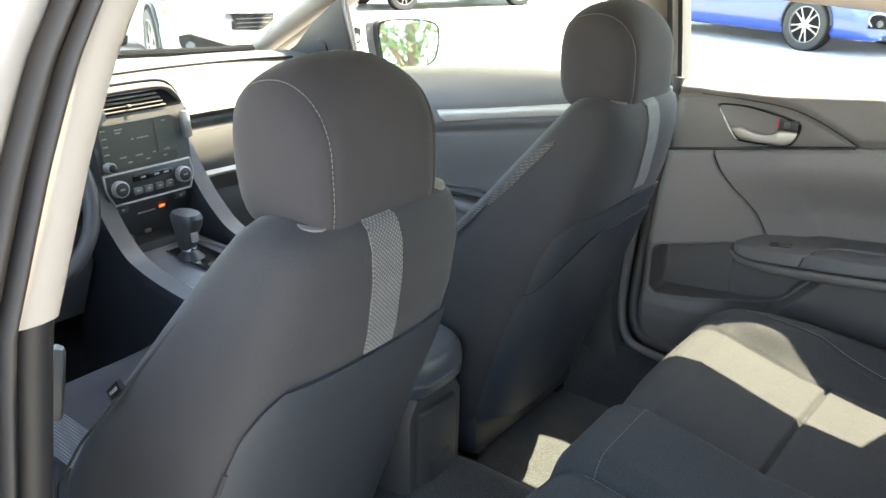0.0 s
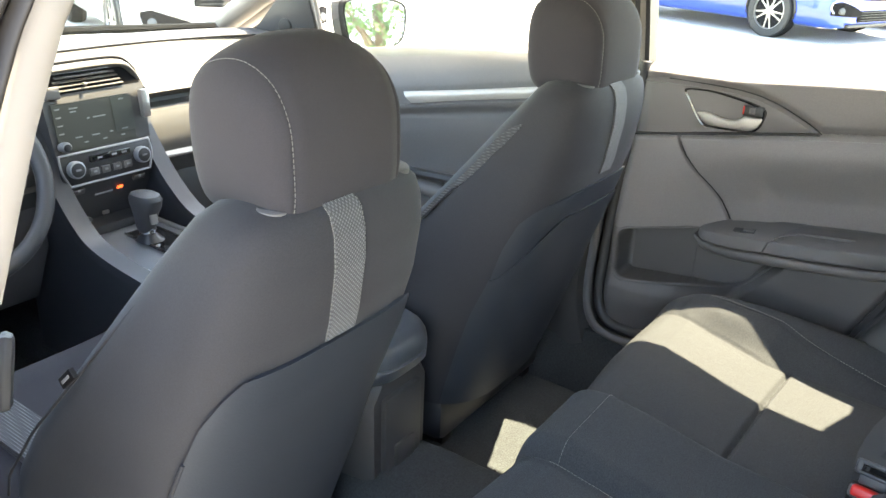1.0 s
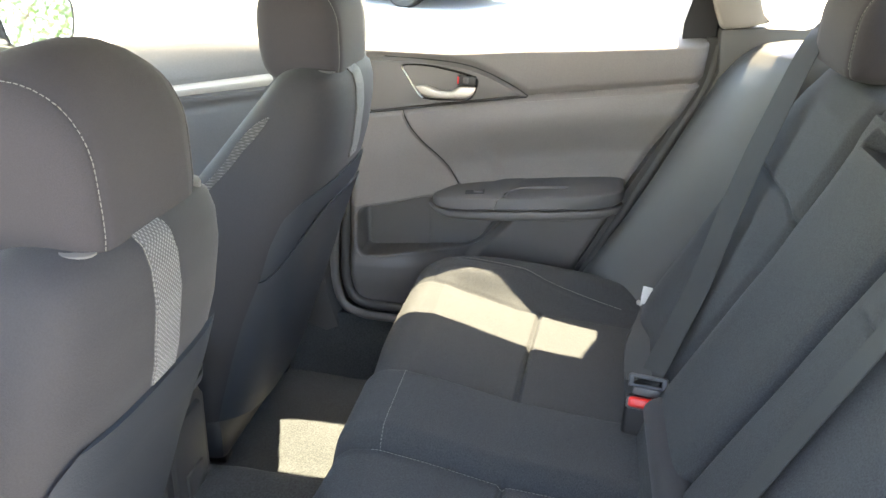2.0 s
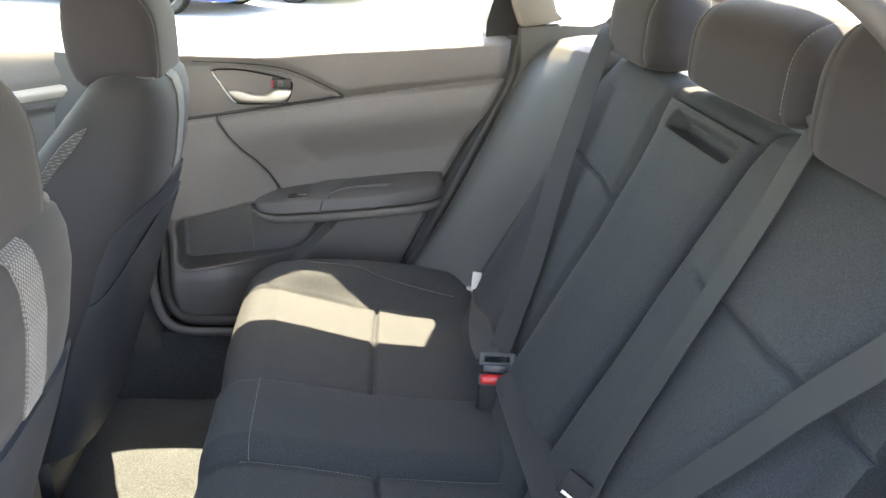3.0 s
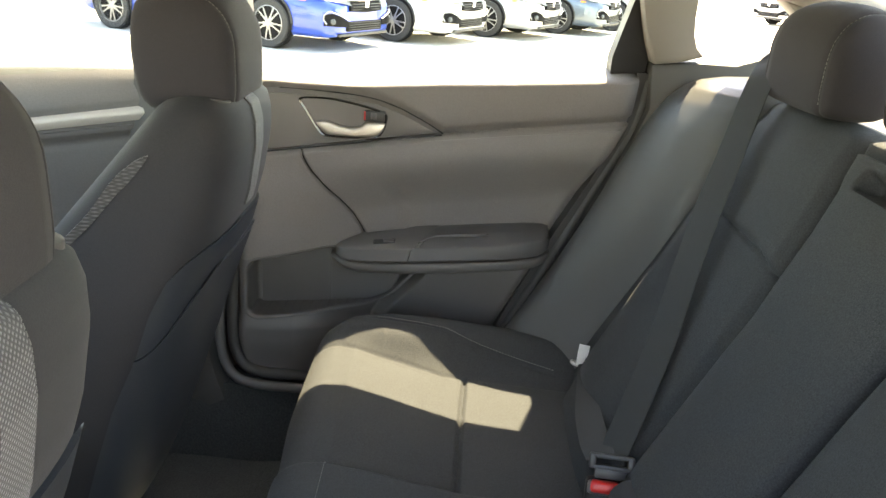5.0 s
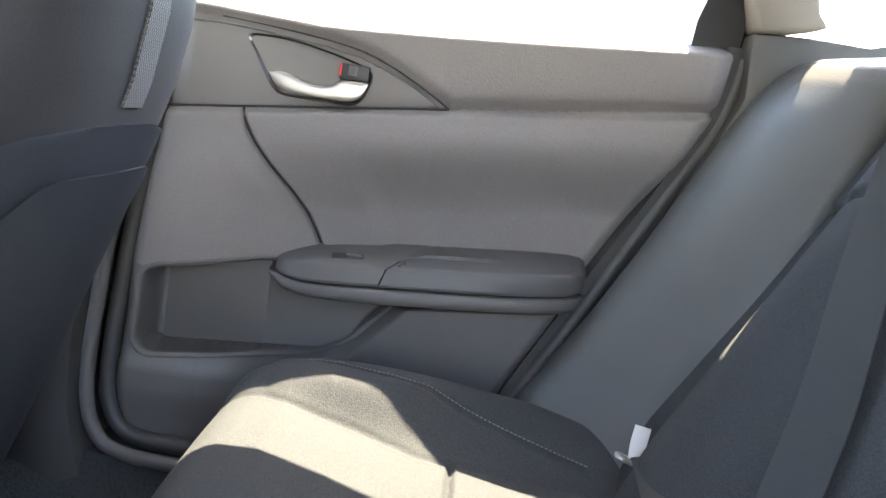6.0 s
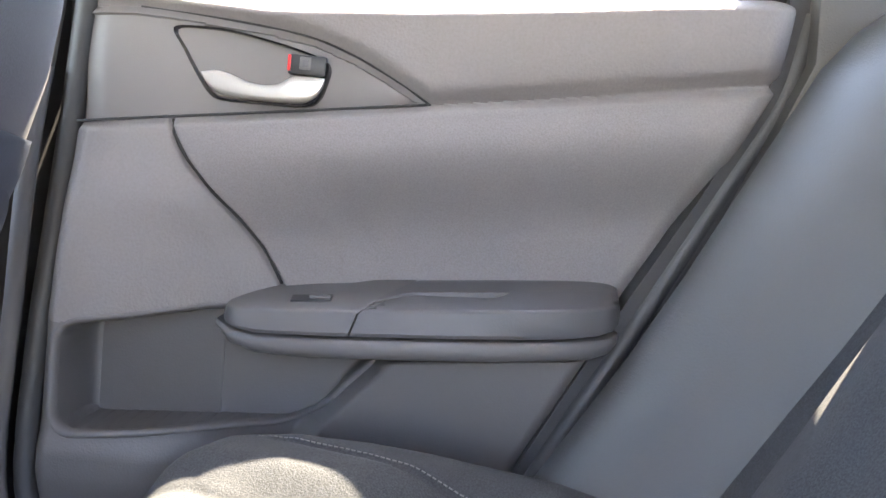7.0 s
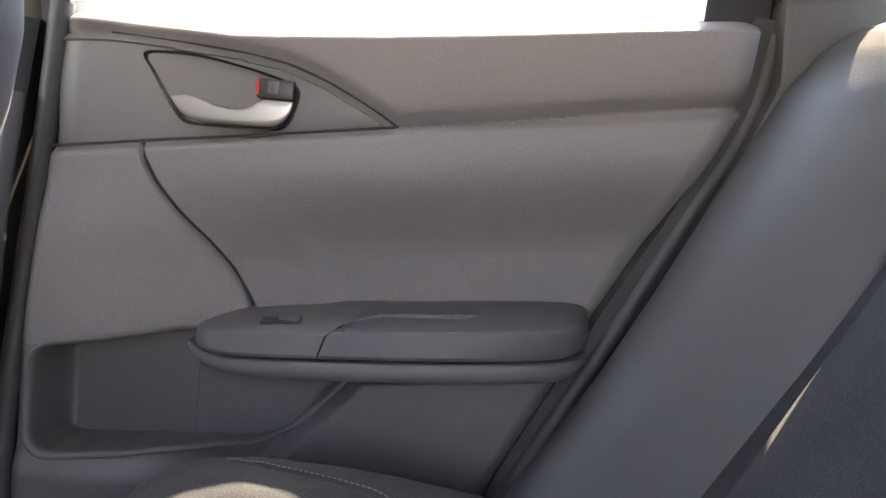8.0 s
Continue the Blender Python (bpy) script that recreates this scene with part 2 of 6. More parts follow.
def frames_along(path):
    out = []
    up = Vector((0, 0, 1))
    for i, p in enumerate(path):
        d = (path[min(i + 1, len(path) - 1)] - path[max(i - 1, 0)]).normalized()
        side = d.cross(up)
        if side.length < 1e-3:
            side = d.cross(Vector((0, 1, 0)))
        side.normalize()
        out.append((p, d, side, side.cross(d)))
    return out


def tube(pts, r, n=10, sm=6, flat=1.0):
    path = smooth_path(pts, sm) if sm else [Vector(p) for p in pts]
    rings = []
    for p, d, s, u in frames_along(path):
        rings.append([p + s * math.cos(a) * r + u * math.sin(a) * r * flat for a in (2 * math.pi * k / n for k in range(n))])
    return loft(rings)


def strap(pts, width, thick, out, sm=8):
    """A belt: flat strip along pts, whose face looks along out."""
    path = smooth_path(pts, sm)
    rings = []
    o = Vector(out).normalized()
    for i, p in enumerate(path):
        d = (path[min(i + 1, len(path) - 1)] - path[max(i - 1, 0)]).normalized()
        s = d.cross(o).normalized() * width / 2
        u = s.cross(d).normalized() * thick / 2
        rings.append([p - s * 0.97 - u, p + s * 0.97 - u, p + s, p + s * 0.97 + u, p - s * 0.97 + u, p - s])
    return loft(rings)


def plate(outline, depth, axis, bevel=0.0):
    """An outline of points, pushed by depth along axis."""
    bm = bmesh.new()
    a = Vector(axis).normalized() * depth
    v1 = [bm.verts.new(p) for p in outline]
    v2 = [bm.verts.new(Vector(p) + a) for p in outline]
    bm.faces.new(v1)
    bm.faces.new(v2[::-1])
    n = len(v1)
    for i in range(n):
        bm.faces.new((v1[i], v2[i], v2[(i + 1) % n], v1[(i + 1) % n]))
    if bevel:
        bmesh.ops.recalc_face_normals(bm, faces=bm.faces)
        es = [e for e in bm.edges if len(e.link_faces) == 2 and e.calc_face_angle() > 0.9]
        bmesh.ops.bevel(bm, geom=es, offset=bevel, segments=2, affect="EDGES", profile=0.5)
    return bm


def stitches(pts, normal=None, dash=0.0040, gap=0.0018, r=0.0005):
    """A row of short threads along a line."""
    path = [Vector(p) for p in pts]
    bm = bmesh.new()
    pos, want, on = 0.0, dash, True
    start = path[0]
    for a, b in zip(path, path[1:]):
        seg = (b - a).length
        done = 0.0
        d = (b - a) / seg if seg else Vector((0, 0, 1))
        while seg - done > want - pos:
            done += want - pos
            q = a + d * done
            if on and (q - start).length > 1e-5:
                dd = (q - start).normalized()
                s = dd.cross(Vector((0.3, 0.5, 0.81))).normalized() * r
                u = dd.cross(s).normalized() * r
                v1 = [bm.verts.new(start + w) for w in (s, u, -s, -u)]
                v2 = [bm.verts.new(q + w) for w in (s, u, -s, -u)]
                for i in range(4):
                    bm.faces.new((v1[i], v1[(i + 1) % 4], v2[(i + 1) % 4], v2[i]))
            start, pos, on = q, 0.0, not on
            want = dash if on else gap
        pos += seg - done
    return bm


def interp(x, xs, ys):
    return float(np.interp(x, xs, ys))


def seg_dist(px, py, line):
    """Distance in a plane from a point to a polyline."""
    best = 9.0
    for (ax, ay), (bx, by) in zip(line, line[1:]):
        dx, dy = bx - ax, by - ay
        t = max(0, min(1, ((px - ax) * dx + (py - ay) * dy) / (dx * dx + dy * dy)))
        best = min(best, math.hypot(px - ax - t * dx, py - ay - t * dy))
    return best


def groove(d, width=0.005, depth=0.006):
    return depth * math.exp(-(d / width) ** 2) if d < 4 * width else 0.0


def step(x, a, b):
    t = max(0.0, min(1.0, (x - a) / (b - a)))
    return t * t * (3 - 2 * t)


# ---- the ground ----
M_GROUND = mat("pale_asphalt", (0.46, 0.43, 0.38), 0.9, var=0.15, vscale=0.8, grain=0.6, gscale=40, speck=0.2)
solo("ground", plate([(-400, -400, 0), (400, -400, 0), (400, 400, 0), (-400, 400, 0)], 0.2, (0, 0, -1)), M_GROUND,
     "sunlit pale asphalt of a parking lot", "ground", kind="structure")

# ---- the car round the cabin: floor, sides, roof, pillars, glass ----
def floor_z(x, y):
    z = 0.235 + 0.105 * (1 - step(abs(x), 0.07, 0.15)) + 0.012 * noise.noise(Vector((x * 7, y * 7, 0)))
    z += 0.15 * step(abs(x), 0.575, 0.635)
    return z


solo("floor", slab(80, 90, lambda u, v: Vector((-0.70 + 1.40 * u, -0.30 + 1.75 * v, floor_z(-0.70 + 1.40 * u, -0.30 + 1.75 * v))),
                   lambda u, v: Vector((-0.70 + 1.40 * u, -0.30 + 1.75 * v, 0.16))), M_CARPET,
     "black carpeted car floor with a centre tunnel", "floor", kind="structure")


def floor_mat(cx, y0, y1, w):
    return slab(30, 30, lambda u, v: Vector((cx + w * (u - 0.5), y0 + (y1 - y0) * v, floor_z(cx + w * (u - 0.5), y0 + (y1 - y0) * v) + 0.012)),
                lambda u, v: Vector((cx + w * (u - 0.5), y0 + (y1 - y0) * v, floor_z(cx + w * (u - 0.5), y0 + (y1 - y0) * v) + 0.002)))


solo("floor_mat", floor_mat(0.365, -0.06, 0.34, 0.38), M_CARPET, "black carpet floor mat behind the passenger seat", "floor mat", group="rear floor mats")
solo("floor_mat", floor_mat(-0.365, -0.06, 0.34, 0.38), M_CARPET, "black carpet floor mat behind the driver seat", "floor mat", group="rear floor mats")

for side, name in ((1, "right"), (-1, "left")):
    # outer skin below the belt, closed ahead of the rear wheel; the left rear doorway stays open
    y_lo = -0.62 if side > 0 else 0.10
    solo("wall_" + name, slab(24, 10, lambda u, v: Vector((side * (0.80 + 0.05 * math.sin(math.pi * v) - 0.03 * v), 2.3 - (2.3 - y_lo) * u, 0.16 + (0.765 if side > 0 else 0.80) * v - 0.12 * max(0, u < 0.45) * (0.45 - u))),
                              lambda u, v: Vector((side * 0.745, 2.3 - (2.3 - y_lo) * u, 0.16 + (0.765 if side > 0 else 0.80) * v - 0.12 * max(0, u < 0.45) * (0.45 - u)))),
         M_PAINT, "silver painted outer side of the sedan", "car body", kind="structure")
    # quarter panel behind the rear door
    q = [(-0.64, 0.97), (-0.52, 0.72), (-0.44, 0.50), (-0.44, 0.16), (-1.75, 0.16), (-1.75, 0.98), (-1.20, 1.03), (-0.80, 1.06)]
    solo("quarter_panel_" + name, plate([(side * 0.73, y, z) for y, z in q], 0.05, (side, 0, 0)), M_PAINT,
         "silver painted rear quarter panel of the sedan", "car body", kind="structure")
    # roof rail with beige lining, from the windscreen pillar over the doors to the rear
    rail = [(0.735, 1.50, 0.955), (0.69, 1.22, 1.09), (0.63, 0.90, 1.225), (0.585, 0.55, 1.285), (0.570, 0.10, 1.300), (0.571, -0.22, 1.299), (0.548, -0.45, 1.288), (0.556, -0.72, 1.264), (0.60, -0.98, 1.20), (0.60, -1.30, 1.10), (0.60, -1.55, 1.03)]
    solo("roof_rail_" + name, tube([(side * (x + 0.03), y, z + 0.012) for x, y, z in rail], 0.045, 14, 6, 0.75), M_BEIGE,
         "beige lined pillar and roof rail above the doors", "pillar trim", kind="structure")
    if side > 0:
        solo("windscreen_pillar_right", tube([(x + 0.078, y - 0.015, z + 0.004) for x, y, z in rail[:4]], 0.042, 14, 6, 0.7), M_BEIGE,
             "beige lined windscreen pillar", "pillar trim", kind="structure")
    # upper pillar between the doors
    b = [(0.735, 0.17, 0.98), (0.715, 0.165, 1.08), (0.675, 0.15, 1.20), (0.64, 0.14, 1.29)]
    if side > 0:
        solo("pillar_right", tube([(x + 0.01, y, z) for x, y, z in b], 0.045, 14, 6), M_BEIGE, "pale beige upper pillar trim between the doors", "pillar trim", kind="structure")
    # rear pillar trim
    if side > 0:
        c = [(-0.612, 1.20), (-0.628, 1.15), (-0.640, 1.118), (-0.657, 1.083), (-0.700, 1.090), (-0.748, 1.103), (-0.730, 1.118), (-0.720, 1.140), (-0.714, 1.17), (-0.711, 1.21), (-0.70, 1.25), (-0.60, 1.26)]
        solo("rear_pillar_trim", plate([(0.645 - 0.3 * (z - 1.08), y, z) for y, z in c], 0.06, (1, 0, 0), 0.008), M_BEIGE,
             "beige plastic rear pillar trim", "pillar trim", kind="structure")
        lo = [(-0.655, 1.085), (-0.662, 1.0), (-0.60, 0.83), (-0.50, 0.60), (-0.62, 0.60), (-0.80, 0.95), (-0.96, 1.02), (-0.96, 1.105), (-0.88, 1.115), (-0.81, 1.092), (-0.75, 1.092)]
        solo("quarter_trim", plate([(0.652, y, z) for y, z in lo], 0.07, (1, 0, 0), 0.008), M_DASH,
             "dark grey plastic trim below the rear pillar", "trim", kind="structure")
    # small fixed glass behind the rear pillar
    hi = [(-0.96, 1.105), (-0.90, 1.18), (-0.845, 1.222), (-0.80, 1.245), (-1.05, 1.18), (-1.30, 1.10), (-1.30, 1.0), (-0.96, 1.0)]
    solo("rear_corner_trim_" + name, plate([(side * 0.625, y, z) for y, z in hi], 0.05, (side, 0, 0), 0.006), M_BEIGE,
         "beige lining of the rear roof corner", "pillar trim", kind="structure")

solo("ceiling", slab(20, 30, lambda u, v: Vector((-0.62 + 1.24 * u, 0.93 - 1.80 * v, 1.30 + 0.045 * math.sin(math.pi * u) - 0.05 * max(0, v - 0.7) + 0.0)),
                     lambda u, v: Vector((-0.62 + 1.24 * u, 0.93 - 1.80 * v, 1.37))), M_LINER, "pale beige cloth headliner", "ceiling", kind="structure")
solo("roof", slab(20, 30, lambda u, v: Vector((-0.63 + 1.26 * u, 0.95 - 1.82 * v, 1.375 + 0.045 * math.sin(math.pi * u))),
                  lambda u, v: Vector((-0.63 + 1.26 * u, 0.95 - 1.82 * v, 1.371))), M_PAINT, "silver painted sedan roof", "roof", kind="structure")
solo("bonnet", slab(16, 16, lambda u, v: Vector((-0.78 + 1.56 * u, 1.52 + 0.85 * v, 0.93 - 0.22 * v * v + 0.03 * math.sin(math.pi * u))),
                    lambda u, v: Vector((-0.78 + 1.56 * u, 1.52 + 0.85 * v, 0.60))), M_PAINT, "silver painted car bonnet", "car body", kind="structure")
solo("firewall", box((0, 1.50, 0.53), (1.46, 0.03, 0.78), 0.003), M_PLASD, "black bulkhead behind the dashboard", "bulkhead", kind="structure")
solo("boot", slab(16, 16, lambda u, v: Vector((-0.72 + 1.44 * u, -1.42 - 0.40 * v, 1.03 - 0.06 * v)), lambda u, v: Vector((-0.72 + 1.44 * u, -1.42 - 0.40 * v, 0.45))),
     M_PAINT, "silver painted boot lid", "car body", kind="structure")
solo("parcel_shelf", box((0, -1.13, 1.045), (1.24, 0.55, 0.03), 0.008), M_PLAS, "dark grey parcel shelf behind the rear seat", "shelf", kind="structure")


def pane(name, corners, label):
    ob = solo(name, plate(corners, 0.004, (Vector(corners[1]) - Vector(corners[0])).cross(Vector(corners[2]) - Vector(corners[0]))), M_GLASS, label, "window", kind="structure")
    ob.visible_shadow = False
    return ob


pane("window_1", [(-0.72, 1.50, 0.955), (0.72, 1.50, 0.955), (0.60, 0.93, 1.30), (-0.60, 0.93, 1.30)], "clear windscreen glass")
pane("window_2", [(-0.56, -0.87, 1.32), (0.56, -0.87, 1.32), (0.60, -1.42, 1.05), (-0.60, -1.42, 1.05)], "clear rear window glass")
solo("windscreen_edge", tube([(-0.72, 1.49, 0.962), (0.0, 1.53, 0.985), (0.70, 1.49, 0.955)], 0.012, 8, 8), M_VOID, "black ceramic edge along the windscreen base", "trim", kind="structure")

# left front doorway: closed front door as a plain dark panel, pillar with seal and skin
solo("door_left_front", box((-0.735, 0.68, 0.60), (0.05, 1.04, 0.76), 0.02), M_PLAS, "dark grey inner panel of the closed driver door", "door", kind="structure")
left_pillar = thing("left_pillar", (-0.75, 0.03, 0.3), "car pillar with beige trim, black rubber seal and silver outer skin", "pillar", kind="structure")


def pillar_strip(profile, zs):
    """Upright strip with a rounded profile: offsets outward from the inner edge line, and depths."""
    rings = []
    for z in zs:
        x = interp(z, [0.16, 0.80, 1.014, 1.087, 1.136, 1.176, 1.208, 1.247, 1.31], [-0.79, -0.785, -0.750, -0.722, -0.703, -0.685, -0.670, -0.646, -0.605])
        rings.append([(x - o, 0.005 + d, z) for o, d in profile] + [(x - profile[-1][0], 0.14, z), (x - profile[0][0], 0.14, z)])
    return loft(rings)


def bulge(a, b, d0, rise, n=9):
    return [(a + (b - a) * k / n, d0 - rise * math.sin(math.pi * k / n) ** 0.7) for k in range(n + 1)]


ZS = [1.02 + 0.29 * k / 24 for k in range(25)]
ZL = [0.16 + 0.86 * k / 24 for k in range(25)]
part("upper_trim", pillar_strip(bulge(0.0, 0.034, 0.008, 0.004), ZS), M_BEIGE, left_pillar, "pale beige pillar trim", 60)
part("lower_trim", pillar_strip(bulge(0.0, 0.030, 0.014, 0.010), ZL), M_SEALD, left_pillar, "black plastic lower pillar trim", 60)
part("seal", pillar_strip(bulge(0.0342, 0.048, 0.006, 0.012), ZL[:-1] + ZS), M_SEALD, left_pillar, "black rubber door seal", 60)
part("outer_seal", pillar_strip(bulge(0.0482, 0.066, 0.012, 0.012), ZL[:-1] + ZS), M_SEALD, left_pillar, "black rubber outer seal lip", 60)
part("skin", pillar_strip(bulge(0.0662, 0.120, 0.016, 0.012), ZL[:-1] + ZS), M_PAINT, left_pillar, "silver painted outer skin", 60)
# left rear edge of the doorway
le = [(-0.64, -0.45, 1.295), (-0.66, -0.515, 1.28), (-0.68, -0.557, 1.255), (-0.69, -0.60, 1.21), (-0.71, -0.68, 1.11), (-0.74, -0.72, 0.98), (-0.76, -0.68, 0.82), (-0.76, -0.60, 0.62), (-0.76, -0.56, 0.30)]
edge = thing("doorway_edge", (-0.72, -0.55, 0.8), "rear edge of the open doorway with rubber seal and beige trim", "door frame", kind="structure")
part("seal", tube([(x - 0.004, y, z) for x, y, z in le], 0.008, 10, 6), M_RUB, edge, "black rubber door seal")
part("trim", tube([(x + 0.006, y - 0.006, z - 0.001) for x, y, z in le[:5]], 0.0065, 10, 6), M_BEIGE, edge, "beige trim edge")
part("panel", plate([(-0.72, y - 0.01, z) for x, y, z in le] + [(-0.72, -1.0, 0.30), (-0.72, -1.0, 1.18), (-0.70, -0.80, 1.27)], 0.05, (-1, 0, 0)), M_PLASD, edge, "dark plastic inner panel")

# ---- right doorway: sill, seal, lower pillar ----
def door_front(z):
    return interp(z, [0.40, 0.48, 0.651, 0.858, 0.98, 1.05], [0.105, 0.112, 0.109, 0.091, 0.081, 0.078])


def door_rear(z):
    return interp(z, [0.36, 0.45, 0.556, 0.728, 0.85, 0.93, 0.97, 1.048], [-0.368, -0.393, -0.431, -0.514, -0.577, -0.614, -0.635, -0.640])


seal_path = [(0.684, 0.088, 1.02), (0.680, 0.101, 0.86), (0.672, 0.119, 0.66), (0.660, 0.124, 0.50), (0.653, 0.112, 0.437), (0.649, 0.078, 0.406), (0.647, 0.0, 0.400), (0.647, -0.15, 0.400), (0.650, -0.33, 0.404), (0.662, -0.402, 0.45), (0.675, -0.450, 0.55), (0.682, -0.532, 0.72), (0.684, -0.598, 0.86), (0.684, -0.645, 0.96), (0.684, -0.662, 1.05)]
rim_path = [(0.662, 0.124, 0.92), (0.655, 0.134, 0.80), (0.650, 0.140, 0.66), (0.642, 0.146, 0.52), (0.636, 0.139, 0.444), (0.632, 0.118, 0.402), (0.630, 0.085, 0.386), (0.628, 0.03, 0.381), (0.628, -0.15, 0.380), (0.628, -0.36, 0.384)]
solo("doorway_rim", tube(rim_path, 0.010, 12, 8), M_PLAS, "rounded grey trim edge round the doorway", "trim", kind="structure")
solo("door_seal", tube(seal_path, 0.0125, 10, 8), M_TRIM, "black rubber seal round the closed rear door", "seal", kind="structure")
solo("sill_trim", slab(40, 14, lambda u, v: Vector((0.604 + 0.036 * math.sin(v * math.pi / 2) ** 0.8, 1.1 - 1.65 * u, 0.295 + 0.085 * (1 - math.cos(v * math.pi / 2)))),
                       lambda u, v: Vector((0.70, 1.1 - 1.65 * u, 0.24))), M_TRIM, "dark grey plastic door sill trim", "trim", kind="structure")
pil = []
for z in [0.30 + 0.70 * k / 16 for k in range(17)]:
    x = interp(z, [0.30, 0.45, 0.7, 1.0], [0.625, 0.640, 0.660, 0.682])
    f = interp(z, [0.30, 0.42, 0.5, 0.65, 1.0], [0.10, 0.145, 0.155, 0.150, 0.115])
    pil.append([(x + 0.006, f, z), (x - 0.012, f + 0.016, z), (x - 0.016, f + 0.05, z), (x - 0.010, f + 0.12, z), (x + 0.03, f + 0.20, z), (0.73, f + 0.20, z), (0.73, f, z)])
solo("pillar_lower_right", loft(pil), M_TRIM, "dark grey plastic lower pillar trim between the doors", "pillar trim", kind="structure")

jb = [(0.20, 0.30), (0.20, 0.97), (-0.62, 1.03), (-0.90, 1.03), (-0.90, 0.30)]
solo("door_jamb", plate([(0.752, y, z) for y, z in jb], 0.008, (1, 0, 0)), M_RUB, "black inner wall of the doorway", "door frame", kind="structure")

def jamb_strip(off):
    def f(u, v):
        z = 0.42 + 0.645 * v
        return Vector((0.672 + off + 0.006 * u, door_rear(z) + 0.004 - 0.05 * u, z))
    return f


solo("jamb_strip", slab(4, 24, jamb_strip(0.0), jamb_strip(0.06)), M_TRIM, "dark rubber faced door jamb", "door frame", kind="structure")

# ---- right rear door ----
rear_door = thing("rear_door", (0.70, -0.25, 0.45), "closed rear door with charcoal vinyl panel, armrest and satin silver handle", "door", kind="structure")


def trim_z(y):                      # waist line that climbs to the rear
    return 0.866 + (0.082 - y) / 0.709 * 0.107


def sill_z(y):                      # top of the panel
    return 0.996 + (0.08 - y) / 0.66 * 0.053


LEAF = [(0.10, 0.986), (0.03, 0.991), (-0.053, 0.988), (-0.11, 0.984), (-0.157, 0.977), (-0.20, 0.963), (-0.235, 0.947), (-0.262, 0.933), (-0.285, 0.921)]
SEAM = [(-0.013, 0.878), (-0.019, 0.862), (-0.034, 0.838), (-0.060, 0.808), (-0.088, 0.780), (-0.114, 0.748), (-0.130, 0.722), (-0.142, 0.700)]


def leaf_z(y):
    return interp(-y, [-p[0] for p in LEAF], [p[1] for p in LEAF])


def pocket_top(y):
    return interp(-y, [-0.09, 0.059, 0.10, 0.25], [0.645, 0.676, 0.678, 0.678])


def pocket_low(y):
    return interp(-y, [-0.09, 0.17, 0.24], [0.527, 0.553, 0.562])


def pocket_rear(z):
    return interp(z, [0.53, 0.555, 0.572, 0.604, 0.625, 0.68], [-0.158, -0.174, -0.190, -0.217, -0.236, -0.275])


def pocket_in(y, z):
    """How far inside the rounded outline of the door pocket a point lies."""
    r = 0.022
    sides = (pocket_top(y) - z, z - pocket_low(y), 0.090 - y, (y - pocket_rear(z)) * 0.75)
    return r - math.sqrt(sum(max(0.0, r - s) ** 2 for s in sides))


def ledge_z(y):                     # moulded step under the armrest
    return 0.640 + (-0.243 - y) * 0.150


def pad_x(y):                       # the belt line tapers to the rear
    return interp(-y, [-0.10, 0.0, 0.10, 0.27, 0.40, 0.52, 0.60], [0.664, 0.668, 0.680, 0.683, 0.666, 0.650, 0.646])


def insert_x(y):
    return interp(-y, [-0.10, 0.0, 0.15, 0.27, 0.42, 0.60], [0.660, 0.661, 0.672, 0.676, 0.668, 0.654])


def roll_z(y):                      # where the pad begins to roll over to the glass
    return sill_z(y) + interp(-y, [-0.08, 0.0, 0.1, 0.4, 0.6], [0.004, -0.005, -0.013, -0.011, -0.007])


def hollow(y, d):
    """The insert swells below the waist line, then falls back into a hollow."""
    rear = step(-y, -0.06, 0.20)
    return -0.008 * step(d, 0.004, 0.045) * rear + 0.052 * step(d, 0.045, 0.150) * rear


def door_x(y, z):
    zt = trim_z(y)
    if z >= zt:
        foot = max(zt, leaf_z(y)) if y > -0.285 else zt
        x = pad_x(y)
        if z >= foot:                                # soft upper pad: rolls under at its foot, over at its top
            x += 0.013 * math.exp(-((z - foot) / 0.011) ** 2) * step(0.09 - y, 0.0, 0.04)
            x += 0.007 * math.exp(-((z - foot) / 0.034) ** 2) * step(-y, 0.24, 0.36)
            u = max(0.0, (z - roll_z(y)) / 0.014)
            x += 0.026 * u * u
        else:                                        # bed of the leaf trim
            x += 0.020
    else:
        d = zt - z
        x = insert_x(y) + 0.009 * math.exp(-(d / 0.006) ** 2)
        x += hollow(y, d)
        ys = interp(-z, [-p[1] for p in SEAM], [p[0] for p in SEAM])
        x -= 0.008 * step(y - ys, 0.0, 0.05) * step(d, 0.03, 0.10) * step(z, 0.60, 0.74)
        if z > 0.69:
            x += groove(seg_dist(y, z, SEAM), 0.0028, 0.008)
        # soft ridge rising from the armrest
        cr = interp(z, [0.70, 0.76, 0.83], [-0.240, -0.218, -0.175])
        x -= 0.010 * step(y - cr, -0.018, 0.022) * (1 - step(z, 0.77, 0.86)) * step(-y, 0.0, 0.16) * step(z, 0.62, 0.70)
        # lower half: rounded shoulder, pocket, and swelling below the armrest
        x -= 0.010 * step(-z, -0.80, -0.58) * (1 - step(-y, -0.02, 0.22))
        lz = ledge_z(y)
        low = step(-z, -lz - 0.003, -lz + 0.008) * step(-y, -pocket_rear(z) - 0.004, -pocket_rear(z) + 0.030)
        x -= 0.038 * low * (1 - 0.4 * step(-z, -0.60, -0.45))
        x += 0.120 * step(pocket_in(y, z), -0.006, -0.001)
        x -= 0.008 * step(-z, -0.535, -0.50) * (1 - step(-z, -0.48, -0.42))
    return min(x, 0.744)


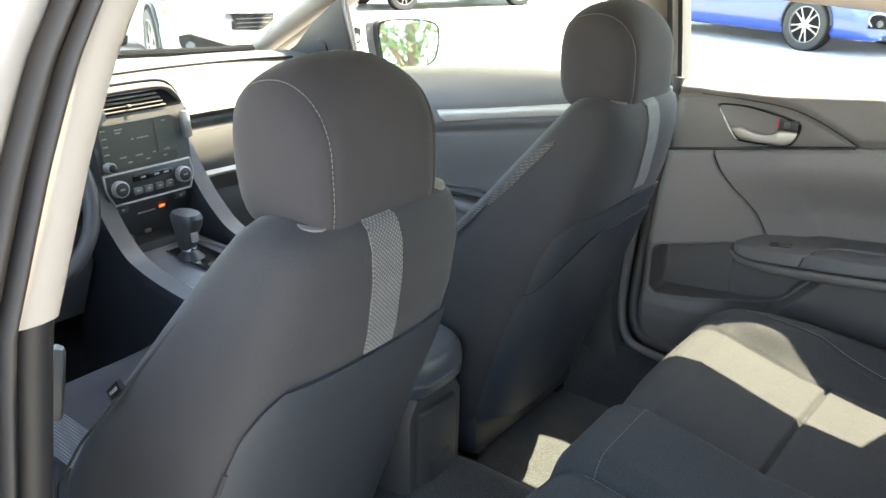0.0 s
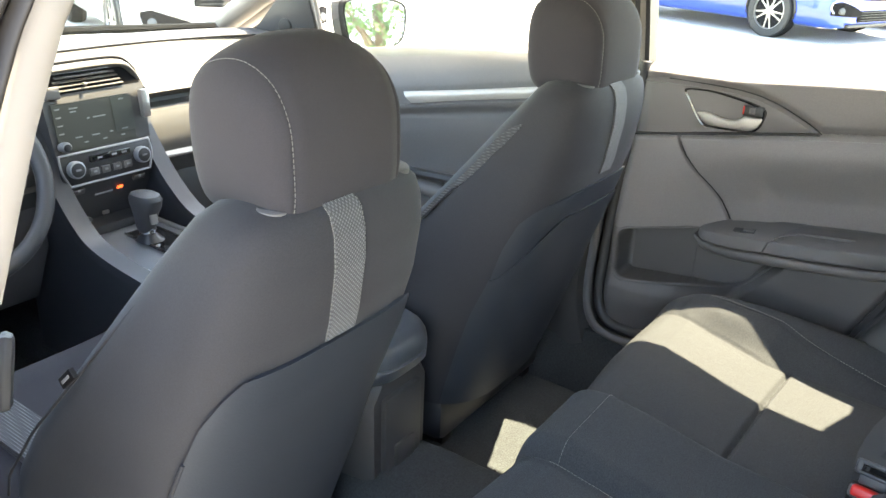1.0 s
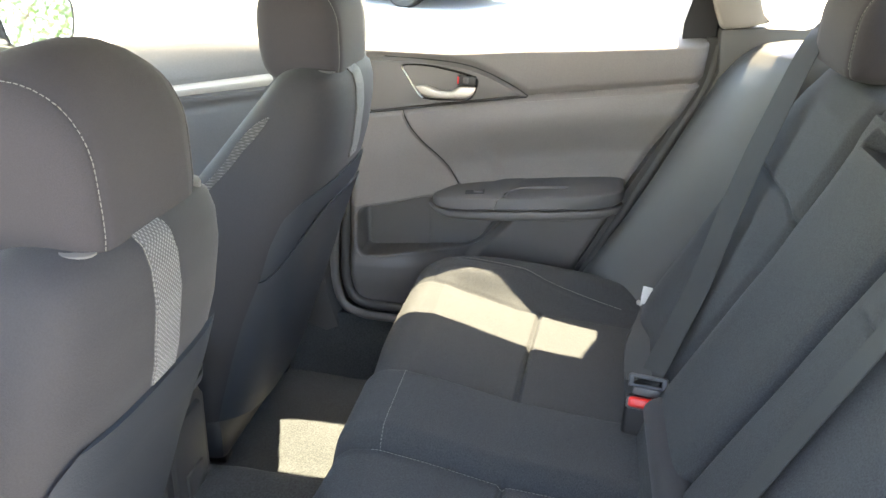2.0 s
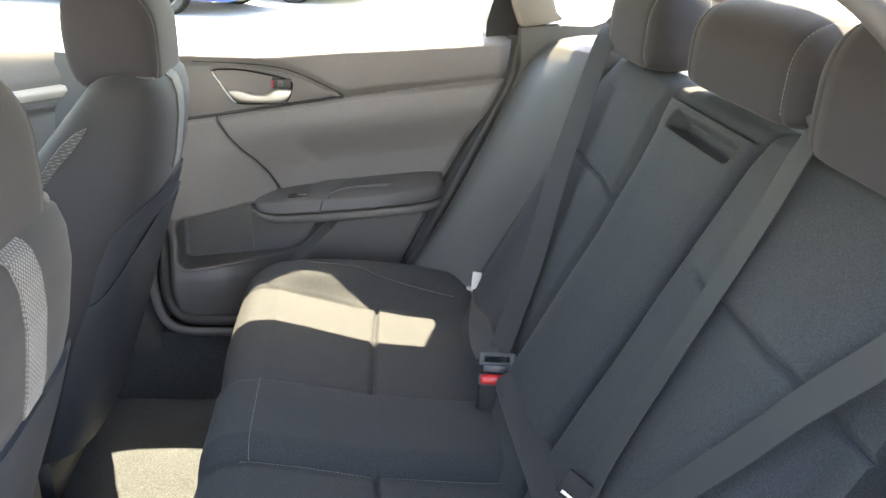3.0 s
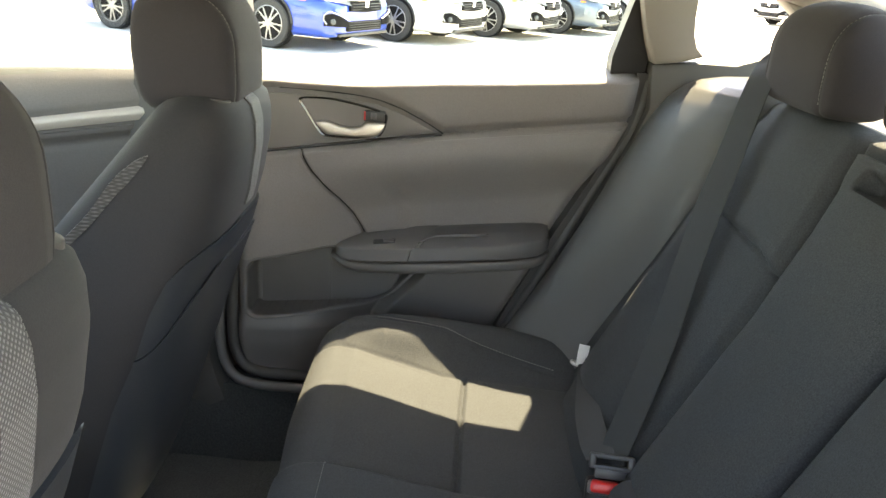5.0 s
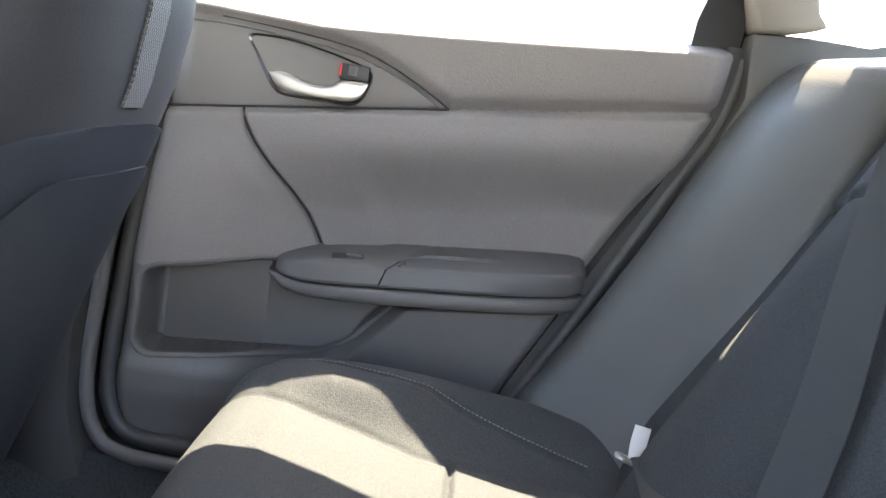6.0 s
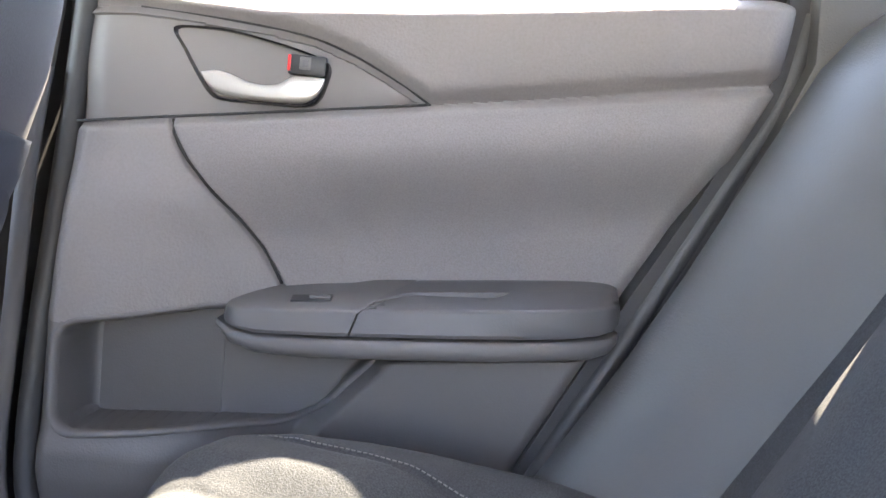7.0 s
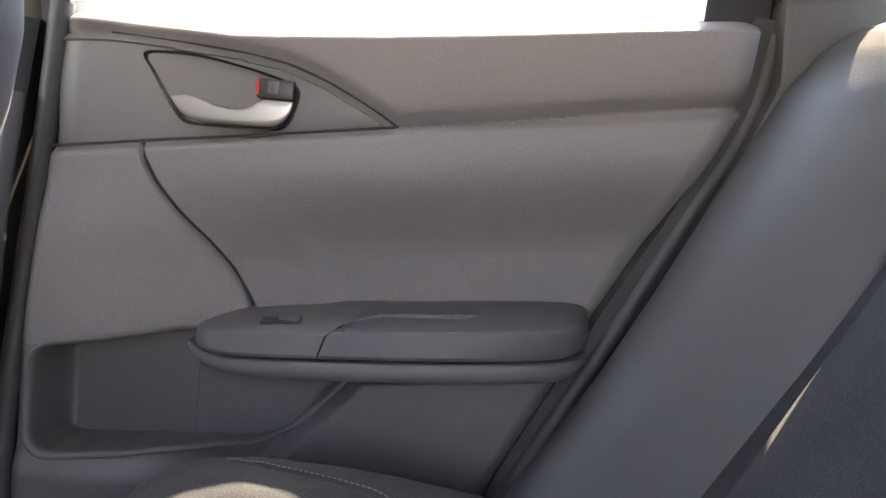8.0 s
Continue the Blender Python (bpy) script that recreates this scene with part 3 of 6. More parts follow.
def door_edge(y, z):
    """Rounding of the panel towards its front and rear edges."""
    u = (y - door_front(z)) / (door_rear(z) - door_front(z))
    return 0.016 * (max(0.0, abs(u - 0.5) - 0.465) / 0.035) ** 2


def door_front_face(u, v):
    z = 0.40 + (sill_z(0) + 0.02 - 0.40) * v
    y = door_front(z) + (door_rear(z) - door_front(z)) * u
    if v > 0.75:
        k = (v - 0.75) / 0.25
        z += k * (sill_z(y) - sill_z(0))
        y = door_front(z) + (door_rear(z) - door_front(z)) * u
    x = door_x(y, z) + door_edge(y, z)
    if v > 0.9 and x > 0.725:                       # behind the roll the skin drops to the glass
        z = min(z, roll_z(y) - 0.006 * step(x, 0.725, 0.742))
    return Vector((x, y, z))


def door_back_face(u, v):
    p = door_front_face(u, v)
    return Vector((0.748, p.y, p.z - (0.012 if v > 0.99 else 0)))


panel = part("panel", slab(420, 380, door_front_face, door_back_face), M_DOOR, rear_door, "charcoal grained door panel, hard plastic foot darkened for shade", 80)
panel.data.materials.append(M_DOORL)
for p in panel.data.polygons:       # below the pocket's upper edge and the armrest: hard plastic, darkened for the shade there
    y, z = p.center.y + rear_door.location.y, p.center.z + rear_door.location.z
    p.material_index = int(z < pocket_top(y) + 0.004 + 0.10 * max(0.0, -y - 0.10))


def skin_x(y, z):
    """The panel's surface as if it had no pocket."""
    x = insert_x(y) - 0.010 * step(-z, -0.80, -0.58) * (1 - step(-y, -0.02, 0.22)) + hollow(y, trim_z(y) - z)
    ys = interp(-z, [-p[1] for p in SEAM], [p[0] for p in SEAM])
    x -= 0.008 * step(y - ys, 0.0, 0.05) * step(z, 0.60, 0.74)
    low = step(-z, -ledge_z(y) - 0.003, -ledge_z(y) + 0.008) * step(-y, -pocket_rear(z) - 0.004, -pocket_rear(z) + 0.030)
    return x - 0.038 * low * (1 - 0.4 * step(-z, -0.60, -0.45)) - 0.008 * step(-z, -0.535, -0.50)


def pocket_ring(off, n=160):
    """Outline of the pocket, off metres inside its edge."""
    out = []
    for i in range(n):
        a = 2 * math.pi * i / n
        lo, hi = 0.0, 0.32
        for _ in range(22):
            r = (lo + hi) / 2
            if pocket_in(-0.06 + r * math.cos(a), 0.602 + r * math.sin(a)) > off:
                lo = r
            else:
                hi = r
        out.append((-0.06 + lo * math.cos(a), 0.602 + lo * math.sin(a)))
    return out


POCKET_X = 0.737                    # floor of the pocket


def sunk(z, k):
    """The pocket reaches down behind its lower lip."""
    return z - 0.040 * k * step(0.605 - z, 0.0, 0.045)


def pocket_mesh():
    """Rolled lip, steep walls and a flat floor."""
    edge_x = [skin_x(y, z) for y, z in pocket_ring(-0.007)]
    rings = []
    for off, deep in ((-0.0100, 0.004), (-0.0078, 0.0), (-0.005, -0.0010), (-0.0025, -0.0002), (-0.0005, 0.003), (0.0008, 0.009)):
        rings.append([(ex + deep, y, z) for (y, z), ex in zip(pocket_ring(off), edge_x)])
    for off, k in ((0.001, 0.45), (0.002, 0.80), (0.004, 0.95), (0.008, 1.0)):
        rings.append([(ex + (POCKET_X - ex) * k, y, sunk(z, k)) for (y, z), ex in zip(pocket_ring(off), edge_x)])
    bm = loft(rings, caps=False)
    bm.faces.new([v for v in bm.verts][-160:])
    return bm


# the pocket's shade is put into its darker colour
pocket = part("pocket", pocket_mesh(), M_DOORL, rear_door, "moulded hard plastic door pocket, darkened for its shade", 60)
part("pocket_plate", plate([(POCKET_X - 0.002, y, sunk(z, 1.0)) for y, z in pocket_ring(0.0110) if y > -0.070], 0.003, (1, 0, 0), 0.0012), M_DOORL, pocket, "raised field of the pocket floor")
# cloth insert between waist line and armrest: thin sheet on the panel
def insert_face(off):
    def f(u, v):
        z = 0.705 + (1.0) * v * 0.2
        y0 = interp(-z, [-p[1] for p in SEAM], [p[0] for p in SEAM]) - 0.006
        y1 = door_rear(z) + 0.012
        y = y0 + (y1 - y0) * u
        z = 0.705 + (trim_z(y) - 0.008 - 0.705) * v
        y0 = interp(-z, [-p[1] for p in SEAM], [p[0] for p in SEAM]) - 0.006
        y = y0 + (door_rear(z) + 0.004 - y0) * u
        return Vector((door_x(y, z) + door_edge(y, z) - off, y, z))
    return f


part("insert", lining(320, 150, insert_face(0.0026), (0.006, 0, 0)), M_DOORC, rear_door, "woven grey cloth door insert", 60)


def leaf_face(off):
    def f(u, v):
        y = 0.084 - 0.366 * u
        z0, z1 = trim_z(y) + 0.003, max(leaf_z(y) + 0.001, trim_z(y) + 0.0045)
        z = z0 + (z1 - z0) * v
        d = z1 - z
        x = pad_x(y) + 0.0085 - 0.003 * math.sin(math.pi * v)
        if d < 0.0085:                               # bevelled upper edge
            x = pad_x(y) + 0.0030 + 0.0085 * (1 - d / 0.0085)
        return Vector((x - off + 0.008 * step(y, 0.060, 0.088), y, z))
    return f


part("trim_leaf", slab(120, 60, leaf_face(0.0), leaf_face(-0.02)), M_LEAFT, rear_door, "smooth grey leaf-shaped trim round the handle", 25)
part("seam", tube([(door_x(y, z) - 0.0012, y, z) for y, z in SEAM], 0.0024, 6, 8), M_RUB, rear_door, "dark seam beside the cloth insert")
part("waist_seam", tube([(min(pad_x(y) + 0.004, insert_x(y) + 0.004), y, trim_z(y) + 0.0005) for y in (0.086 - 0.368 * k / 24 for k in range(25))], 0.0017, 6, 3), M_RUB, rear_door, "dark seam along the waist line")
# thin dark tube standing in for the shade under the pad's foot
part("leaf_shade_line", tube([(pad_x(y) + 0.0118, y, z + 0.0012) for y, z in LEAF[1:-1]] + [(pad_x(-0.284) + 0.010, -0.284, 0.9215)], 0.0014, 6, 8), M_RUB, rear_door, "dark line over the leaf trim for the pad's underside shade")
HOUT = 0.020                        # the handle sits this far out with the belt line
bez = closed_smooth([(-0.013, 0.974), (-0.040, 0.978), (-0.075, 0.977), (-0.115, 0.971), (-0.145, 0.965), (-0.172, 0.957), (-0.180, 0.947), (-0.177, 0.930), (-0.170, 0.914), (-0.155, 0.906), (-0.110, 0.904), (-0.070, 0.904), (-0.056, 0.909), (-0.042, 0.926), (-0.025, 0.953)], 4)
bez = [(p.x, p.y) for p in bez]


def scaled(outline, k, dy=0.0, dz=0.0):
    cy = sum(p[0] for p in outline) / len(outline)
    cz = sum(p[1] for p in outline) / len(outline)
    return [(cy + (p[0] - cy) * k + dy, cz + (p[1] - cz) * k + dz) for p in outline]


bowl = loft([[(x + HOUT, y, z) for y, z in scaled(bez, k)] for x, k in ((0.668, 1.025), (0.6580, 1.02), (0.6552, 1.0), (0.6560, 0.945), (0.671, 0.915), (0.672, 0.3))], caps=False)
bmesh.ops.contextual_create(bowl, geom=[v for v in bowl.verts if v.co.x > 0.6715 + HOUT])
handle = part("handle_bezel", bowl, M_GLOSSB, rear_door, "gloss black handle surround")
rec = [(p.x, p.y) for p in closed_smooth([(-0.020, 0.967), (-0.030, 0.950), (-0.044, 0.924), (-0.065, 0.912), (-0.100, 0.910), (-0.128, 0.914), (-0.133, 0.940), (-0.131, 0.957), (-0.112, 0.966), (-0.065, 0.971)], 4)]
part("handle_bowl", loft([[(0.6735 + HOUT, y, z) for y, z in rec], [(0.6690 + HOUT, y, z) for y, z in scaled(rec, 0.985)], [(0.6705 + HOUT, y, z) for y, z in scaled(rec, 0.6)]]), M_LEAFT, handle, "grained grey handle recess")
part("recess_edge", tube([(0.6655 + HOUT, -0.0205, 0.9665), (0.6655 + HOUT, -0.031, 0.9495), (0.6655 + HOUT, -0.0445, 0.929)], 0.0009, 6, 4), M_SILVER, handle, "bright edge of the recess")
TOP = smooth_path([(-0.0465, 0.9315, 0), (-0.060, 0.9345, 0), (-0.074, 0.9325, 0), (-0.094, 0.9258, 0), (-0.116, 0.9240, 0), (-0.131, 0.9280, 0), (-0.143, 0.9365, 0), (-0.160, 0.9380, 0), (-0.1775, 0.9375, 0)], 6)
FOOT = smooth_path([(-0.0465, 0.9305, 0), (-0.052, 0.9205, 0), (-0.060, 0.9130, 0), (-0.074, 0.9078, 0), (-0.110, 0.9072, 0), (-0.152, 0.9085, 0), (-0.168, 0.9150, 0), (-0.1755, 0.9260, 0), (-0.1775, 0.9340, 0)], 6)
rings = []
for k in range(61):                 # closer rings towards the rounded ends
    y = -0.0465 - 0.131 * (0.5 - 0.5 * math.cos(math.pi * k / 60))
    hi, lo = interp(-y, [-p.x for p in TOP], [p.y for p in TOP]), interp(-y, [-p.x for p in FOOT], [p.y for p in FOOT])
    mid, h = (hi + lo) / 2, (hi - lo) / 2
    rings.append([(0.660 + HOUT + 0.008 * math.copysign(abs(c) ** 0.6, c), y, mid + h * math.copysign(abs(q) ** 0.45, q)) for c, q in ((math.cos(a), math.sin(a)) for a in (2 * math.pi * (i + 0.5) / 20 for i in range(20)))])
part("lever", loft(rings), M_SILVER, handle, "satin silver pull lever", 60)
part("lock_tab", box((0.6600 + HOUT, -0.1575, 0.9490), (0.012, 0.041, 0.0215), 0.003), M_PLASD, handle, "black lock slider")
part("lock_mark", box((0.6538 + HOUT, -0.1390, 0.9500), (0.001, 0.0032, 0.0165), 0.0004), M_RED, handle, "red lock indicator")
part("lock_icon", box((0.6536 + HOUT, -0.1560, 0.9505), (0.0016, 0.012, 0.013), 0.0007), M_PLAS, handle, "grey lock symbol plate")
part("lock_symbol", box((0.6526 + HOUT, -0.1565, 0.9505), (0.0008, 0.006, 0.0075), 0.0003), M_PAD, handle, "pale lock symbol")
handle.location.y += 0.006

# armrest: padded rear half, smooth plastic nose, lower rim
def arm_ring(y, x_in, ztop, zbot, k=3.0, x_out=0.70):
    """Armrest section: top that slopes to the cabin, rounded nose, flat underside."""
    h = ztop - zbot
    w = x_out - x_in
    pts = [(x_out, ztop + 0.002), (x_in + w * 0.62, ztop), (x_in + w * 0.40, ztop - h * 0.12), (x_in + w * 0.20, ztop - h * 0.27), (x_in + w * 0.08, ztop - h * 0.40), (x_in + w * 0.015, ztop - h * 0.56), (x_in, ztop - h * 0.74), (x_in + w * 0.01, ztop - h * 0.90), (x_in + w * 0.06, zbot), (x_in + w * 0.5, zbot - 0.002), (x_out, zbot - 0.002)]
    return [(x, y, z) for x, z in pts]


ARM_E = lambda y: 0.704 + (-0.236 - y) * 0.118       # crisp inner edge of the top
ARM_B = lambda y: 0.677 + (-0.230 - y) * 0.108       # foot of the inner face
JOINT = (-0.290, -0.268, -0.250, -0.242, -0.2395, -0.238, -0.2355, -0.230, -0.229, -0.229, -0.229)


def rest_ring(y, x_in, rise=0.0, ys=None, out=0.715, drop=0.0):
    """Flat sloping top, tight edge, nearly upright inner face, flat underside; drop leaves room for a skin with a hollow."""
    ys = ys or [y] * 11
    w = out - x_in
    sec = [(out, 0.0185 - drop, 1), (x_in + w * 0.62, 0.0125 - drop, 1), (x_in + (w * 0.30 if not drop else 0.0100), 0.0055 - drop, 1), (x_in + 0.0090, 0.0014, 1), (x_in + 0.0068, 0.0, 1), (x_in + 0.0055, -0.0014, 1), (x_in + 0.0050, -0.0032, 1), (x_in, 0.004, 0), (x_in + 0.002, 0.0, 0), (x_in + w * 0.5, -0.002, 0), (out, -0.002, 0)]
    return [(x, yy, (ARM_E(yy) - rise * 0.3 if top else ARM_B(yy) + rise) + dz * (1 - rise * 45)) for (x, dz, top), yy in zip(sec, ys)]


nose = [(-0.083, 0.674, 0.008), (-0.089, 0.661, 0.006), (-0.098, 0.651, 0.004), (-0.110, 0.644, 0.002), (-0.127, 0.638, 0.0), (-0.155, 0.631, 0.0), (-0.19, 0.6265, 0.0), (-0.215, 0.624, 0.0)]
part("armrest_nose", loft([rest_ring(*r) for r in nose] + [rest_ring(-0.236, 0.622, 0.0, [j + 0.0008 for j in JOINT])]), M_PLAS, rear_door, "smooth grey armrest nose")
padd = [(-0.31, 0.617, 0.0), (-0.36, 0.6155, 0.0), (-0.42, 0.617, 0.0), (-0.455, 0.621, 0.0), (-0.482, 0.630, 0.001), (-0.498, 0.643, 0.003), (-0.506, 0.657, 0.006), (-0.510, 0.674, 0.009)]
part("armrest_pad", loft([rest_ring(-0.238, 0.6225, 0.0, [j - 0.0012 for j in JOINT], drop=0.003)] + [rest_ring(*r, drop=0.025) for r in padd]), M_PAD, rear_door, "soft dark vinyl armrest pad")
shelf = [(-0.074, 0.676, 0.008), (-0.084, 0.663, 0.012), (-0.098, 0.650, 0.015), (-0.127, 0.636, 0.018), (-0.17, 0.626, 0.020), (-0.23, 0.618, 0.0205), (-0.30, 0.613, 0.0205), (-0.37, 0.6115, 0.0205), (-0.43, 0.614, 0.0205), (-0.475, 0.624, 0.0205), (-0.497, 0.640, 0.018), (-0.508, 0.660, 0.012)]


def shelf_ring(y, x_in, h):
    z = ARM_B(y) - 0.003 + 0.010 * step(y, -0.115, -0.075)
    return [(x, y, zz) for x, zz in ((0.70, z), (x_in + 0.007, z), (x_in + 0.003, z - 0.001), (x_in + 0.0005, z - 0.004), (x_in, z - h * 0.6), (x_in + 0.002, z - h + 0.003), (x_in + 0.006, z - h), (x_in + 0.030, z - h - 0.001), (0.70, z - h - 0.001))]


part("armrest_shelf", loft([shelf_ring(*r) for r in shelf]), M_PLAS, rear_door, "grey lower armrest rim")


def arm_top(x, y, x_in):
    w = 0.70 - x_in
    return ARM_E(y) + interp(x, [x_in + 0.0065, x_in + 0.012, x_in + w * 0.30, x_in + w * 0.62, 0.70], [0.0, 0.0020, 0.0055, 0.0125, 0.0185])


def pad_top(drop):
    """Top skin of the pad, with the pull recess sunk into it."""
    def f(u, v):
        y = -0.2408 - 0.2662 * v
        x_in = interp(-y, [0.238] + [-r[0] for r in padd], [0.6225] + [r[1] for r in padd])
        x = x_in + 0.0075 + (0.712 - x_in - 0.0075) * u
        y -= interp(u, [0.0, 0.3, 0.62, 1.0], [0.0, 0.011, 0.029, 0.051]) * (1 - v) ** 3
        near = interp(-y, [0.240, 0.262, 0.272, 0.352, 0.366, 0.388], [0.6400, 0.6390, 0.6415, 0.6425, 0.6490, 0.6640])
        far = interp(-y, [0.240, 0.256, 0.275, 0.290, 0.390], [0.6400, 0.6530, 0.6640, 0.6690, 0.6660])
        k = step(x, near - 0.0008, near + 0.0012) * (1 - step(x, far - 0.0022, far)) * step(-y, 0.243, 0.250) * (1 - step(-y, 0.378, 0.390))
        rise = interp(-y, [-r[0] for r in padd], [r[2] for r in padd])
        top = ARM_E(y) - 0.3 * rise + (arm_top(x, y, x_in) - ARM_E(y)) * (1 - 45 * rise)
        return Vector((x, y, top - 0.0003 - 0.020 * k - drop))
    return f


part("pad_skin", slab(110, 150, pad_top(0.0), pad_top(0.0022)), M_PAD, rear_door, "soft dark vinyl pad top with a pull recess", 60)
part("window_switch", plate([(x, y, arm_top(x, y, 0.629) + 0.0012) for x, y in ((0.652, -0.160), (0.664, -0.160), (0.664, -0.203), (0.652, -0.203))], 0.002, (0, 0, -1)), M_PLASD, rear_door, "black window switch")
part("switch_key", box((0.658, -0.190, arm_top(0.658, -0.190, 0.629) + 0.0018), (0.010, 0.022, 0.004), 0.0012, (4, -12, 0)), M_PLAS, rear_door, "grey switch rocker")

# window frame of the rear door
def glass_x(z):
    return interp(z, [0.95, 1.05, 1.18, 1.30], [0.735, 0.718, 0.678, 0.628])


fr = thing("rear_door_window", (0.70, -0.25, 1.0), "clear rear door window in a black frame", "window", kind="structure")
gl = part("pane", slab(8, 10, lambda u, v: Vector((glass_x(0.98 + 0.31 * v), 0.08 - 0.70 * u, 0.98 + 0.31 * v)), lambda u, v: Vector((glass_x(0.98 + 0.31 * v) + 0.004, 0.08 - 0.70 * u, 0.98 + 0.31 * v))), M_GLASS, fr)
gl.visible_shadow = False
part("front_frame", loft([[(glass_x(z) - 0.030, 0.085, z), (glass_x(z) + 0.012, 0.083, z), (glass_x(z) + 0.012, 0.125, z), (glass_x(z) - 0.030, 0.118, z)] for z in (0.97, 1.03, 1.1, 1.18, 1.24, 1.31)]), M_PLASD, fr, "black frame edge")
part("front_channel", loft([[(glass_x(z) - 0.032, 0.094, z), (glass_x(z) - 0.034, 0.100, z), (glass_x(z) - 0.032, 0.106, z), (glass_x(z) - 0.028, 0.10, z)] for z in (0.99, 1.03, 1.1, 1.18, 1.24, 1.31)]), M_BEIGE, fr, "thin pale inner strip")
part("rear_frame", loft([[(glass_x(z) - 0.034, interp(z, [1.04, 1.09, 1.20, 1.31], [-0.588, -0.586, -0.607, -0.60]), z), (glass_x(z) + 0.012, interp(z, [1.04, 1.09, 1.20, 1.31], [-0.588, -0.586, -0.607, -0.60]), z), (glass_x(z) + 0.012, -0.68, z), (glass_x(z) - 0.030, interp(z, [1.04, 1.09, 1.20, 1.31], [-0.650, -0.648, -0.618, -0.60]) - 0.003, z)] for z in (1.03, 1.06, 1.09, 1.14, 1.20, 1.31)]), M_PLASD, fr, "black frame corner")
part("belt_strip", tube([(0.722, 0.08, 0.955), (0.715, -0.25, 0.982), (0.712, -0.60, 1.01)], 0.008, 8, 6), M_RUB, fr, "black glass run seal")

# ---- right front door ----
front_door = thing("front_door", (0.72, 0.7, 0.45), "closed front door with charcoal panel and long satin silver strip", "door", kind="structure")


def waist(y):
    return 0.915 - (y - 0.36) * 0.175


def fsill_z(y):
    u = min((y - 0.17) / 1.15, 0.66)
    return 1.005 - 0.02 * u - 0.10 * u * u


def fdoor_x(y, z):
    w = waist(y)
    x = 0.700 + 1.0 * max(0, z - w - 0.022) ** 1.32 + 9.0 * max(0, z - fsill_z(y) + 0.022) ** 2
    d = w - 0.03 - z
    if d > 0:
        x += 0.016 * step(d, 0.0, 0.02) + 0.012 * step(d, 0.05, 0.16)
        x -= 0.045 * step(d, 0.20, 0.26) * (1 - 0.3 * step(d, 0.34, 0.42))
    x += groove(abs(z - w + 0.054), 0.003, 0.003)
    return x


def fpanel(nv, lo, hi):
    return slab(110, nv, lambda u, v: Vector((fdoor_x(0.17 + 1.15 * u, lo(0.17 + 1.15 * u) + (hi(0.17 + 1.15 * u) - lo(0.17 + 1.15 * u)) * v), 0.17 + 1.15 * u, lo(0.17 + 1.15 * u) + (hi(0.17 + 1.15 * u) - lo(0.17 + 1.15 * u)) * v)),
                lambda u, v: Vector((0.76, 0.17 + 1.15 * u, lo(0.17 + 1.15 * u) + (hi(0.17 + 1.15 * u) - lo(0.17 + 1.15 * u)) * v)))


part("panel", fpanel(40, lambda y: waist(y) - 0.0235, fsill_z), M_INSERT, front_door, "grey rolled upper panel", 60)
part("insert", fpanel(80, lambda y: 0.36, lambda y: waist(y) - 0.0245), M_INSERT, front_door, "dark charcoal vinyl insert", 60)
strip = []
for k in range(25):
    y = 0.20 + 0.535 * k / 24
    w = waist(y)
    c = 0.018 * step(y, 0.55, 0.735)
    strip.append([(0.703, y + c, w + 0.012), (0.694, y + c * 0.5, w + 0.006), (0.691, y, w - 0.004), (0.696, y - c * 0.8, w - 0.016), (0.712, y - c, w - 0.019), (0.712, y + c, w + 0.012)])
part("silver_strip", loft(strip), M_STRIP, front_door, "satin silver trim strip")
part("armrest", loft([arm_ring(y, xi, 0.662 - 0.03 * (y - 0.3), 0.662 - h - 0.03 * (y - 0.3), 3.0, 0.76) for y, xi, h in ((0.22, 0.66, 0.03), (0.26, 0.645, 0.045), (0.45, 0.64, 0.055), (0.62, 0.645, 0.05), (0.74, 0.67, 0.04), (0.80, 0.70, 0.02))]), M_PLAS, front_door, "padded grey armrest")
part("pull_cup", tube([(0.678, 0.50, 0.662), (0.665, 0.58, 0.661), (0.672, 0.68, 0.656), (0.69, 0.72, 0.652)], 0.012, 8, 6), M_PLASD, front_door, "dark pull handle")
fp = slab(8, 8, lambda u, v: Vector((glass_x(0.935 + 0.325 * v), 0.19 + (0.96 - 0.55 * v) * u, 0.935 + 0.325 * v)), lambda u, v: Vector((glass_x(0.935 + 0.325 * v) + 0.004, 0.19 + (0.96 - 0.55 * v) * u, 0.935 + 0.325 * v)))
fpo = part("pane", fp, M_GLASS, front_door, "clear door glass")
fpo.visible_shadow = False
part("corner_cover", plate([(0.712, 1.06, 0.935), (0.712, 1.36, 0.925), (0.690, 1.20, 1.06), (0.672, 1.075, 1.135)], 0.02, (1, 0, 0), 0.004), M_PLASD, front_door, "black corner cover with tweeter")
part("tweeter", cyl((0.704, 1.18, 0.985), 0.024, 0.012, (0, 90, 0)), M_SEALD, front_door, "round tweeter grille")
part("frame_edge", tube([(0.722, 1.055, 0.955), (0.70, 1.055, 1.05), (0.672, 1.05, 1.14)], 0.006, 8, 6), M_BEIGE, front_door, "pale window channel")

# ---- wing mirror ----
mirror = thing("wing_mirror", (0.86, 1.03, 0.92), "silver car wing mirror outside the front door", "wing mirror")
sh = closed_smooth([(0.785, 0.955), (0.785, 1.045), (0.82, 1.066), (0.93, 1.066), (0.995, 1.056), (1.018, 1.030), (1.000, 0.965), (0.965, 0.932), (0.87, 0.912), (0.81, 0.925)], 4)
sh = [(0.885 + (p.x - 0.895) * 0.80, p.y) for p in sh]
TURN = -0.46                          # the glass is turned to the driver


def mring(y, k):
    return [(x, y + TURN * (x - 0.9) + 0.185 * (z - 1.0), z) for x, z in scaled(sh, k)]


